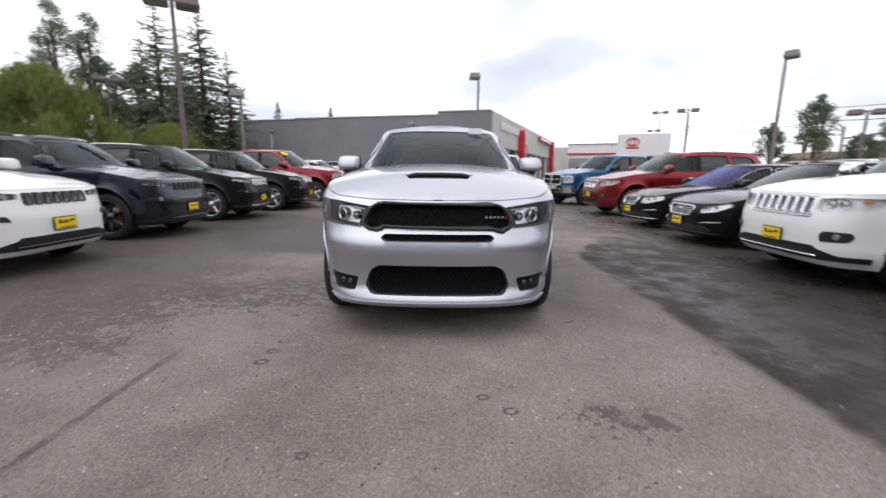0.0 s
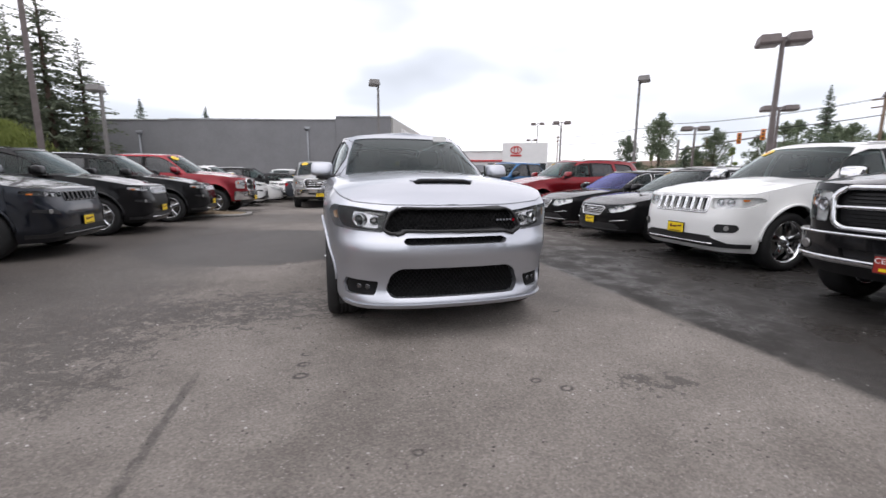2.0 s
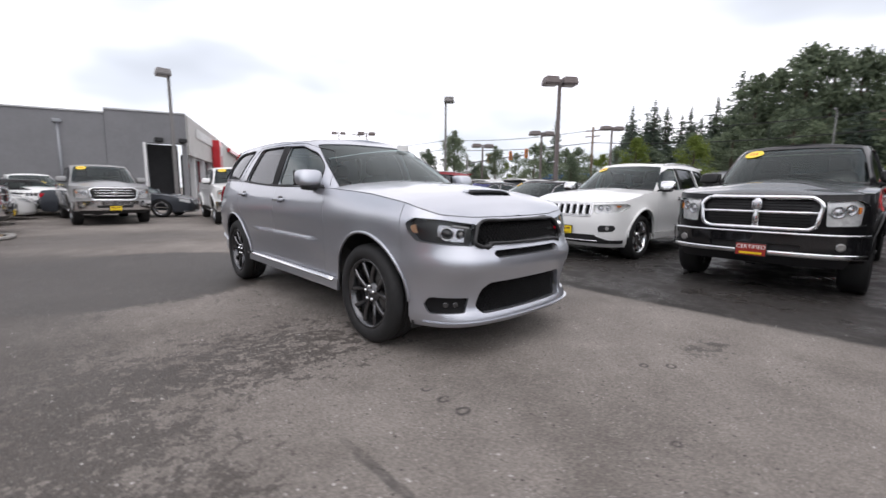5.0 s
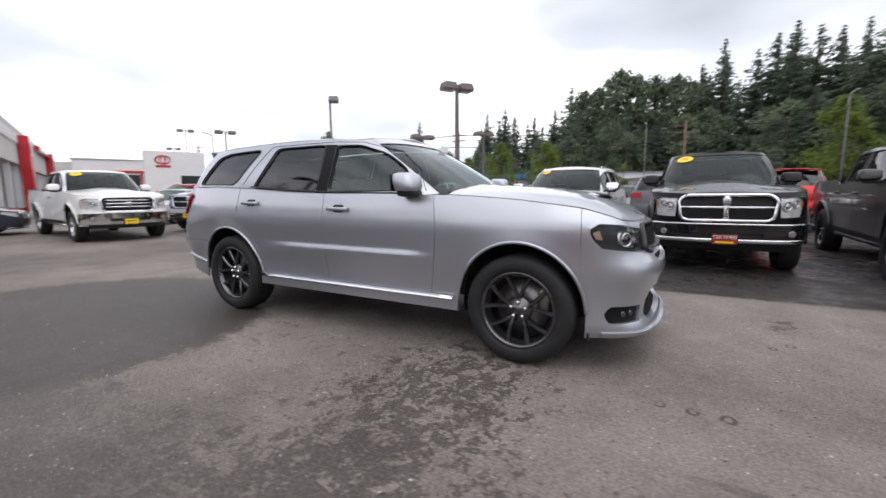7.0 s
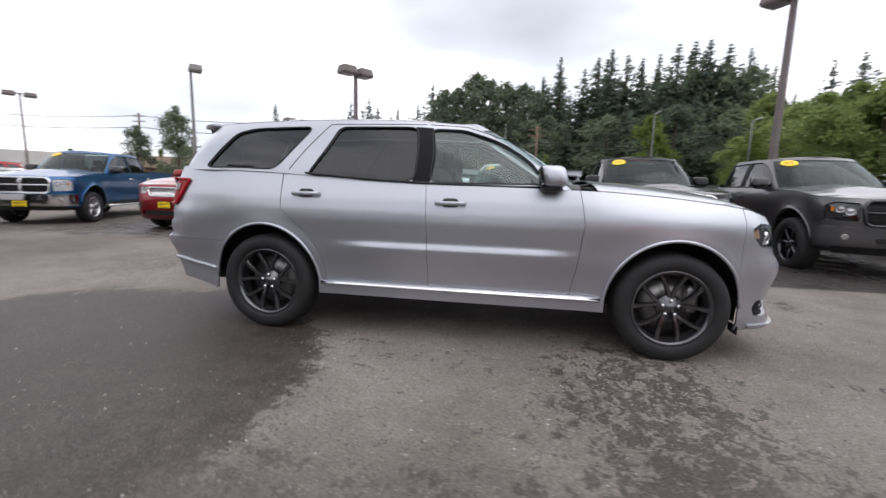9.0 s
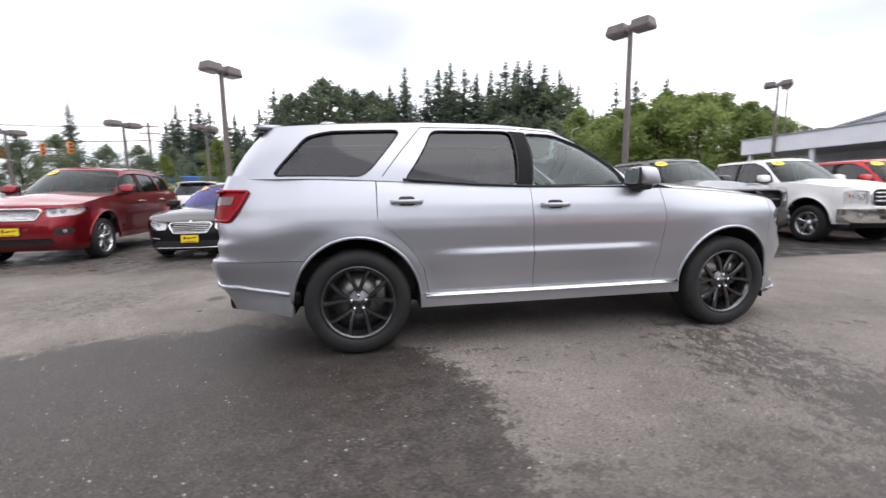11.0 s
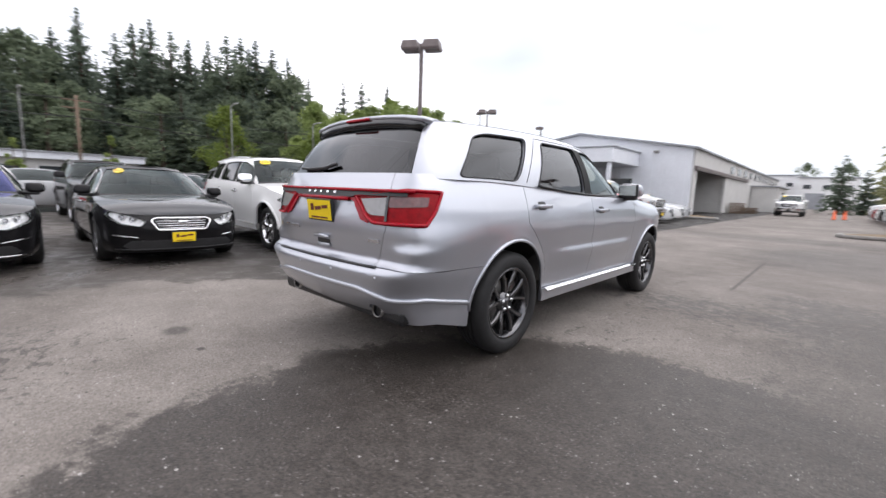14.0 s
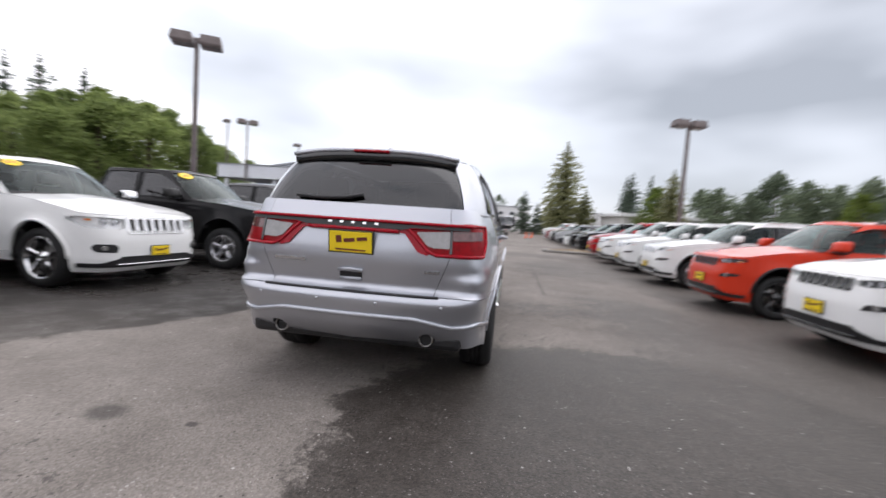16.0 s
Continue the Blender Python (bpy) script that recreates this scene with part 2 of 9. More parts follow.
def panel(outer, mapf, res, mat, holes=(), depth=0.012, hole_depth=None, off=0.0, name="panel"):
    """A sheet cut to a polygon on a curved surface, with its edge turned inwards. mapf(a, b, off) gives places."""
    hole_depth = depth if hole_depth is None else hole_depth
    loops = [dense(outer, res)] + [dense(h, res) for h in holes]
    vs, es = [], []
    for lp in loops:
        base = len(vs)
        vs += lp
        es += [(base + i, base + (i + 1) % len(lp)) for i in range(len(lp))]
    arr = np.array(loops[0])
    lo, hi = arr.min(0), arr.max(0)
    gx = np.arange(lo[0] + res / 2, hi[0], res)
    gy = np.arange(lo[1] + res / 2, hi[1], res)
    if len(gx) and len(gy):
        g = np.stack(np.meshgrid(gx, gy), -1).reshape(-1, 2)
        ok = inside(arr, g)
        for h in loops[1:]:
            ok &= ~inside(h, g)
        g = g[ok]
        if len(g):
            bd = np.array(vs)
            near = np.array([((bd - p) ** 2).sum(1).min() for p in g])
            vs += [tuple(p) for p in g[near > (0.45 * res) ** 2]]
    v2, _, tri, *_ = geometry.delaunay_2d_cdt([Vector(p) for p in vs], es, [], 0, 1e-6)
    v2 = np.array([tuple(p) for p in v2])
    tri = np.array([list(f) for f in tri])
    cen = v2[tri].mean(1)
    ok = inside(loops[0], cen)
    for h in loops[1:]:
        ok &= ~inside(h, cen)
    # Slivers along the edge would spoil the shading.
    e1, e2 = v2[tri[:, 1]] - v2[tri[:, 0]], v2[tri[:, 2]] - v2[tri[:, 0]]
    longest = np.maximum(np.maximum((e1**2).sum(1), (e2**2).sum(1)), ((e2 - e1) ** 2).sum(1))
    ok &= np.abs(e1[:, 0] * e2[:, 1] - e1[:, 1] * e2[:, 0]) > 0.03 * longest
    tri = tri[ok]
    P = mapf(v2[:, 0], v2[:, 1], off)
    O = mapf(v2[:, 0], v2[:, 1], off + 0.01)
    a, b, c = P[tri[:, 0]], P[tri[:, 1]], P[tri[:, 2]]
    nrm = np.cross(b - a, c - a)
    if (nrm * (O[tri[:, 0]] - a)).sum() < 0:
        tri = tri[:, ::-1]
    faces = [tuple(int(i) for i in f) for f in tri]
    nflat = len(faces)
    verts = [tuple(p) for p in P]
    if depth:
        count = {}
        for f in faces:
            for i in range(3):
                e = (f[i], f[(i + 1) % 3])
                count[e] = 1
        rim = [e for e in count if (e[1], e[0]) not in count]
        ids = sorted({i for e in rim for i in e})
        Q1 = mapf(v2[ids, 0], v2[ids, 1], off - depth)
        Q2 = mapf(v2[ids, 0], v2[ids, 1], off - hole_depth)
        in_hole = np.zeros(len(ids), bool)
        for h in loops[1:]:
            hh = np.array(h)
            in_hole |= np.array([((hh - v2[i]) ** 2).sum(1).min() < 1e-8 for i in ids])
        Q = np.where(in_hole[:, None], Q2, Q1)
        top = {i: len(verts) + k for k, i in enumerate(ids)}
        verts += [verts[i] for i in ids]
        bot = {i: len(verts) + k for k, i in enumerate(ids)}
        verts += [tuple(q) for q in Q]
        faces += [(top[j], top[i], bot[i], bot[j]) for i, j in rim]
    return mesh_of(name, verts, faces, mat, True, nflat)


def spline(ctrl, n=24):
    """A smooth line through the points."""
    c = np.array(ctrl, float)
    c = np.vstack([2 * c[0] - c[1], c, 2 * c[-1] - c[-2]])
    out = []
    for i in range(1, len(c) - 2):
        p0, p1, p2, p3 = c[i - 1], c[i], c[i + 1], c[i + 2]
        t = np.linspace(0, 1, n, endpoint=False)[:, None]
        out.append(0.5 * (2 * p1 + (p2 - p0) * t + (2 * p0 - 5 * p1 + 4 * p2 - p3) * t**2 + (3 * p1 - p0 - 3 * p2 + p3) * t**3))
    return np.vstack([*out, c[-2][None]])


def soft_table(tbl, width=0.012):
    z = np.arange(tbl[0][0] - 0.1, tbl[-1][0] + 0.1, 0.004)
    v = np.interp(z, [p[0] for p in tbl], [p[1] for p in tbl])
    k = np.exp(-((np.arange(-12, 13) * 0.004) ** 2) / (2 * width**2))
    v = np.convolve(np.pad(v, 12, "edge"), k / k.sum(), "valid")
    return z, v


class Shell:
    """The lower body: a plan outline, drawn in by an amount that changes with the height, at the nose, the flanks and the tail."""

    def __init__(self, plan, front, side, rear, top, arches=(), flare=0.018, arch_r=0.48):
        pts = spline(plan)
        pts[0, 0] = pts[-1, 0] = 0.0
        seg = np.r_[0, np.cumsum(np.linalg.norm(np.diff(pts, axis=0), axis=1))]
        self.s, self.pts, self.L = seg, pts, seg[-1]
        tang = np.gradient(pts, seg, axis=0)
        tang[0], tang[-1] = (1, 0), (-1, 0)
        n = np.stack([tang[:, 1], -tang[:, 0]], 1)
        self.n = n / np.linalg.norm(n, axis=1)[:, None]
        self.pf, self.ps, self.pr = soft_table(front), soft_table(side), soft_table(rear)
        self.arches, self.flare, self.arch_r = arches, flare, arch_r
        self.K = np.ones(3)
        self.crease = self.shoulder = self.haunch = self.tuck = None
        self.topk = sorted((self.key(k), z) for k, z in top)

    def key(self, k):
        if isinstance(k, tuple):
            return self.fx(k[1]) if k[0] == "f" else self.rx(k[1])
        return self.sy(k)

    def sy(self, y):
        return float(np.interp(y, np.maximum.accumulate(self.pts[:, 1] + 1e-7 * np.arange(len(self.pts))), self.s))

    def fx(self, x):
        h = len(self.pts) // 2
        return float(np.interp(abs(x), self.pts[:h, 0], self.s[:h])) * (1 if x >= 0 else -1)

    def rx(self, x):
        h = len(self.pts) // 2
        s = float(np.interp(abs(x), self.pts[h:, 0][::-1], self.s[h:][::-1]))
        return s if x >= 0 else 2 * self.L - s

    def top(self, s):
        s = np.abs(np.asarray(s, float))
        s = np.where(s > self.L, 2 * self.L - s, s)
        return np.interp(s, [k for k, _ in self.topk], [z for _, z in self.topk])

    def at(self, s, z, off=0.0):
        s, z = np.asarray(s, float), np.asarray(z, float)
        sign = np.where(s < 0, -1.0, 1.0)
        s = np.abs(s)
        sign = np.where(s > self.L, -sign, sign)
        s = np.where(s > self.L, 2 * self.L - s, s)
        x, y = np.interp(s, self.s, self.pts[:, 0]), np.interp(s, self.s, self.pts[:, 1])
        nx, ny = np.interp(s, self.s, self.n[:, 0]), np.interp(s, self.s, self.n[:, 1])
        wf, wr = np.maximum(0, -ny) ** 2, np.maximum(0, ny) ** 2
        ws = np.maximum(0, 1 - wf - wr)
        d = wf * np.interp(z, *self.pf) + ws * np.interp(z, *self.ps) + wr * np.interp(z, *self.pr)
        for yc, zc in self.arches:
            r = np.hypot(y - yc, z - zc) - self.arch_r
            d = d - ws * self.flare * np.exp(-((r / 0.045) ** 2))
        if self.crease:
            y0, y1, zc, amp = self.crease
            fade = np.clip((y - y0) / 0.3, 0, 1) * np.clip((y1 - y) / 0.4, 0, 1)
            below = np.exp(-np.maximum(0, zc - z) / 0.20)
            d = d - ws * fade * amp * below * np.clip((zc + 0.034 - z) / 0.034, 0, 1)
        if self.shoulder:
            y0, y1, z0, z1, amp = self.shoulder
            d = d + ws * amp * np.clip((y1 - y) / (y1 - y0), 0, 1) * np.clip((z - z0) / (z1 - z0), 0, 1.3) ** 1.6
        if self.tuck:
            y0, y1, z0, z1, amp = self.tuck
            d = d + (1 - wr) * amp * np.clip((y - y0) / (y1 - y0), 0, 1) * np.clip((z - z0) / (z1 - z0), 0, 1)
        if self.haunch:
            z0, z1, amp = self.haunch
            corner = np.where(y > 1.9, np.clip(4 * wr * (1 - wr), 0, 1), 0.0)
            d = d - corner * amp * np.clip((z - z0) / 0.12, 0, 1) * np.clip((z1 - z) / 0.035, 0, 1)
        d = d - off
        return np.stack([sign * (x - nx * d), y - ny * d, z + 0 * x], -1) * self.K

    def sp(self, poly):
        """A polygon of (y, z) on the flank as (s, z)."""
        return [(self.sy(y), z) for y, z in poly]

    def fp(self, poly):
        return [(self.fx(x), z) for x, z in poly]


class Cabin:
    """The glasshouse: a lower and an upper outline, joined by slightly bulging sides."""

    def __init__(self, low, high, bulge=0.03):
        self.low, self.high, self.bulge = spline(low), spline(high), bulge
        for p in (self.low, self.high):
            p[0, 0] = p[-1, 0] = 0.0
        self.u = np.linspace(0, 1, len(self.low))
        self.LU, self.H = 4.6, 0.55
        self.K = np.ones(3)

    def at(self, a, b, off=0.0):
        u, v = np.asarray(a, float) / self.LU, np.asarray(b, float) / self.H
        sign = np.where(u < 0, -1.0, 1.0)
        u = np.abs(u)
        sign = np.where(u > 1, -sign, sign)
        u = np.where(u > 1, 2 - u, u)
        lo = np.stack([np.interp(u, self.u, self.low[:, k]) for k in range(3)], -1)
        hi = np.stack([np.interp(u, self.u, self.high[:, k]) for k in range(3)], -1)
        e = 1e-3
        t = np.stack([np.interp(u + e, self.u, self.low[:, k]) - np.interp(u - e, self.u, self.low[:, k]) for k in range(2)], -1)
        t = np.where(np.linalg.norm(t, axis=-1, keepdims=True) < 1e-9, (1.0, 0.0), t)
        out = np.stack([t[..., 1], -t[..., 0]], -1)
        out = out / np.linalg.norm(out, axis=-1, keepdims=True)
        v_ = v[..., None]
        p = lo + (hi - lo) * v_
        up = hi - lo
        n = np.concatenate([out, np.zeros_like(out[..., :1])], -1)
        # Turn the outward way upwards where the side leans.
        lean = (up * n).sum(-1, keepdims=True) / np.maximum(1e-6, np.linalg.norm(up, axis=-1, keepdims=True))
        n = n - lean * up / np.maximum(1e-6, np.linalg.norm(up, axis=-1, keepdims=True))
        n = n / np.maximum(1e-6, np.linalg.norm(n, axis=-1, keepdims=True))
        p = p + n * (self.bulge * 4 * v_ * (1 - v_) + off)
        p[..., 0] *= sign
        return p * self.K

    def uv(self, y, z):
        """Side coordinates of a place given by its y and z."""
        u = 0.5
        v = 0.5
        us = np.linspace(0.02, 0.98, 400)
        for _ in range(12):
            ys = np.interp(us, self.u, self.low[:, 1]) * (1 - v) + np.interp(us, self.u, self.high[:, 1]) * v
            u = float(np.interp(y, ys, us))
            zl, zh = np.interp(u, self.u, self.low[:, 2]), np.interp(u, self.u, self.high[:, 2])
            v = float(np.clip((z - zl) / (zh - zl), 0, 1))
        return u * self.LU, v * self.H

    def sp(self, poly):
        return [self.uv(y, z) for y, z in poly]


def arc(yc, zc, ry, rz, a0, a1, n=18):
    return [(yc + ry * math.cos(radians(a0 + (a1 - a0) * i / n)), zc + rz * math.sin(radians(a0 + (a1 - a0) * i / n))) for i in range(n + 1)]


def flip(poly):
    return [(-s, z) for s, z in poly]


def lathe(profile, n, mat, name, axis="x"):
    """A ring of revolution about the x axis; profile of (x, r)."""
    vs, fs = [], []
    m = len(profile)
    for i in range(n):
        a = 2 * math.pi * i / n
        vs += [(x, r * math.cos(a), r * math.sin(a)) for x, r in profile]
    for i in range(n):
        for j in range(m - 1):
            a, b = i * m + j, ((i + 1) % n) * m + j
            fs.append((a, a + 1, b + 1, b))
    return mesh_of(name, vs, fs, mat)


def sweep(path, w, h, mat, name, up=(0, 0, 1), closed=False, sides=8):
    """A bar of rounded section w by h along a line."""
    pts = [Vector(p) for p in path]
    vs, fs = [], []
    n = len(pts)
    for i, p in enumerate(pts):
        t = (pts[(i + 1) % n] if closed or i < n - 1 else p) - (pts[i - 1] if closed or i > 0 else p)
        t.normalize()
        side = t.cross(Vector(up))
        if side.length < 1e-4:
            side = t.cross(Vector((1, 0, 0)))
        side.normalize()
        u = side.cross(t)
        for k in range(sides):
            a = 2 * math.pi * (k + 0.5) / sides
            c, s = math.cos(a), math.sin(a)
            c, s = (abs(c) ** 0.6) * (1 if c > 0 else -1), (abs(s) ** 0.6) * (1 if s > 0 else -1)
            vs.append(p + side * (c * w / 2) + u * (s * h / 2))
    for i in range(n if closed else n - 1):
        for k in range(sides):
            a, b = i * sides + k, i * sides + (k + 1) % sides
            c, d = ((i + 1) % n) * sides + (k + 1) % sides, ((i + 1) % n) * sides + k
            fs.append((a, b, c, d))
    if not closed:
        fs.append(tuple(reversed(range(sides))))
        fs.append(tuple(range((n - 1) * sides, n * sides)))
    return mesh_of(name, vs, fs, mat)


def blob(name, mat, size, at=(0, 0, 0), power=0.5, nu=12, nv=8, shear=(0, 0)):
    """A rounded box."""
    vs, fs = [], []
    pw = lambda c: (abs(c) ** power) * (1 if c >= 0 else -1)
    for j in range(nv + 1):
        b = -math.pi / 2 + math.pi * j / nv
        for i in range(nu):
            a = 2 * math.pi * (i + 0.5) / nu
            x, y, z = pw(math.cos(b)) * pw(math.cos(a)), pw(math.cos(b)) * pw(math.sin(a)), pw(math.sin(b))
            vs.append((at[0] + x * size[0] / 2 + shear[0] * z * size[2] / 2, at[1] + y * size[1] / 2 + shear[1] * z * size[2] / 2, at[2] + z * size[2] / 2))
    for j in range(nv):
        for i in range(nu):
            a, b = j * nu + i, j * nu + (i + 1) % nu
            fs.append((a, b, b + nu, a + nu))
    return mesh_of(name, vs, fs, mat)


def box(name, mat, size, at, bevel=0.01, seg=2):
    bm = bmesh.new()
    bmesh.ops.create_cube(bm, size=1.0)
    bmesh.ops.scale(bm, vec=size, verts=bm.verts)
    if bevel:
        bmesh.ops.bevel(bm, geom=bm.edges[:], offset=min(bevel, min(size) * 0.45), segments=seg, affect="EDGES", profile=0.5)
    bmesh.ops.translate(bm, vec=at, verts=bm.verts)
    me = bpy.data.meshes.new(name)
    bm.to_mesh(me)
    bm.free()
    me.materials.append(mat)
    return me


def lattice(poly, mapf, step, width, off, mat, slope=1.1, height=0.006, name="grille_mesh"):
    """Crossed thin bars within a polygon: a honeycomb-like grille insert."""
    arr = np.array(poly)
    lo, hi = arr.min(0), arr.max(0)
    vs, fs = [], []
    for sg in (1, -1):
        k0 = lo[0] - (hi[1] - lo[1]) / slope
        x = k0
        while x < hi[0] + (hi[1] - lo[1]) / slope:
            zz = np.arange(lo[1], hi[1], 0.012)
            aa = x + sg * (zz - lo[1]) / slope
            ok = inside(arr, np.stack([aa, zz], 1))
            run = []
            for i in range(len(zz) + 1):
                if i < len(zz) and ok[i]:
                    run.append(i)
                elif len(run) > 1:
                    a_, z_ = aa[run], zz[run]
                    base = len(vs)
                    for d, o in ((-width / 2, off), (0, off + height), (width / 2, off)):
                        vs += [tuple(p) for p in mapf(a_ + d, z_, o)]
                    m = len(run)
                    for c in range(2):
                        for r in range(m - 1):
                            q = base + c * m + r
                            fs.append((q, q + m, q + m + 1, q + 1))
                    run = []
                else:
                    run = []
            x += step
    return mesh_of(name, vs, fs, mat, False)


def shifted(me, m):
    me.transform(m)
    return me


def wheel(parent, at, R=0.386, width=0.265, rim=0.262, style="twin", mat=DARKRIM, left=False, caliper=False, nuts=False, name="wheel"):
    """A wheel with its tyre, rim, spokes, hub cap and brake disc; its outer face looks along +x, or -x if left."""
    hub = new(name)
    hub.parent = parent
    hub.matrix_basis = pose(*at, 0, 0, 180 if left else 0)
    w = width / 2
    tyre = [(-w * 0.75, rim), (-w * 0.98, rim + 0.03), (-w, (R + rim) / 2), (-w * 0.93, R - 0.025), (-w * 0.75, R - 0.006), (-w * 0.45, R)]
    turns = 44 if nuts else 28
    for g in ((-0.25, 0.0, 0.25) if nuts else ()):
        tyre += [(w * (g - 0.04), R), (w * (g - 0.035), R - 0.009), (w * (g + 0.035), R - 0.009), (w * (g + 0.04), R)]
    tyre += [(w * 0.45, R), (w * 0.75, R - 0.006), (w * 0.93, R - 0.025), (w, (R + rim) / 2), (w * 0.985, rim + 0.028), (w * 0.9, rim + 0.006), (w * 0.75, rim)]
    part("tyre", lathe(tyre, turns, RUBBER, "tyre"), hub)
    r = rim
    prof = [(-w * 0.8, r), (-w * 0.8, r - 0.02), (-w * 0.2, r - 0.045), (w * 0.55, r - 0.035), (w * 0.78, r - 0.02), (w * 0.86, r - 0.012), (w * 0.88, r), (w * 0.8, r + 0.006)]
    part("rim", lathe(prof, turns, mat, "rim"), hub)
    part("brake_disc", lathe([(-0.02, 0.06), (-0.02, r - 0.075), (-0.035, r - 0.075)], 32, STEEL, "brake_disc"), hub)
    part("backing", lathe([(-w * 0.5, 0.02), (-w * 0.5, r - 0.03)], 24, BLACK, "backing"), hub)
    cal = shifted(blob("caliper", REDLENS if caliper else STEEL, (0.07, 0.09, 0.2)), pose(-0.01, (r - 0.09) * 0.9, 0.05))
    part("caliper", cal, hub)
    o = w * 0.78
    count, spread = (5, (1.0, 20.5)) if style == "twin" else ((5, (0, 0)) if style == "five" else (7, (0, 0)))
    for k in range(count):
        for sg in ((-1, 1) if style == "twin" else (0,)):
            vs, fs = [], []
            rows = 9
            for i in range(rows):
                t = i / (rows - 1)
                rad = 0.045 + (r - 0.055) * t
                mid = 360 * k / count + 18 + sg * (spread[0] + (spread[1] - spread[0]) * t**0.62)
                half = (0.0135 + 0.004 * t) if style == "twin" else (0.034 + 0.012 * t if style == "five" else 0.022)
                x = o - 0.028 + 0.02 * math.sin(t * 2.2) - 0.012 * (1 - t)
                a = radians(mid)
                c, s = math.cos(a), math.sin(a)
                for dx, dt in ((-0.03, -half), (-0.004, -half), (0.006, -half * 0.6), (0.006, half * 0.6), (-0.004, half), (-0.03, half)):
                    vs.append((x + dx, rad * c - dt * s, rad * s + dt * c))
            for i in range(rows - 1):
                for j in range(6):
                    a0, b0 = i * 6 + j, i * 6 + (j + 1) % 6
                    fs.append((a0, b0, b0 + 6, a0 + 6))
            part("spoke", mesh_of("spoke", vs, fs, mat, False), hub)
    part("hub_cap", lathe([(o - 0.05, 0.092), (o - 0.030, 0.088), (o - 0.026, 0.040), (o - 0.014, 0.036), (o - 0.012, 0.0)], 24, mat, "hub_cap"), hub)
    for k in range(5 if nuts else 0):
        a = radians(72 * k + 18)
        part("lug_nut", shifted(lathe([(o - 0.03, 0.013), (o - 0.006, 0.013), (o - 0.003, 0.0)], 6, CHROME, "lug_nut"), Matrix.Translation((0, 0.054 * math.cos(a), 0.054 * math.sin(a)))), hub)
    return hub


def plate(parent, m, w=0.31, h=0.155, face=YELLOW, ink=INK, dealer=True, words=""):
    """A dealer's plate in the plane x-z that looks along -y, with its print as plain bars."""
    frame_me = shifted(box("plate_frame", BLACK, (w, 0.014, h), (0, 0, 0), 0.005), m)
    root = part("number_plate", frame_me, parent, "yellow dealer plate in a black frame" if face is YELLOW else "red and yellow dealer plate")
    part("plate_face", shifted(box("plate_face", face, (w * 0.93, 0.006, h * 0.86), (0, -0.008, 0), 0.001), m), root)
    if words:
        cu = bpy.data.curves.new("plate_word", "FONT")
        cu.body, cu.size, cu.align_x, cu.extrude = words, 0.062, "CENTER", 0.001
        t = new("plate_word", cu)
        t.parent = root
        t.matrix_basis = m @ pose(0, -0.0125, 0.012, 90, 0, 0)
        cu.materials.append(WHITEPRINT)
        part("plate_stripe", shifted(box("plate_stripe", YELLOW, (w * 0.7, 0.004, h * 0.16), (0, -0.012, -h * 0.26), 0.001), m), root)
        return root
    bars = ((-0.25, 0.16, 0.12, 0.30), (-0.02, 0.08, 0.24, 0.16), (0.26, 0.10, 0.22, 0.14))
    for bx, bz, bw, bh in bars:
        part("print_bar", shifted(box("print_bar", INK, (w * bw, 0.003, h * bh), (w * bx, -0.0125, h * bz), 0.0), m @ pose(0, 0, 0, 0, -6, 0)), root)
    part("print_bar", shifted(box("print_bar", INK, (w * 0.66, 0.003, h * 0.07), (0, -0.0125, -h * 0.33), 0.0), m), root)
    return root


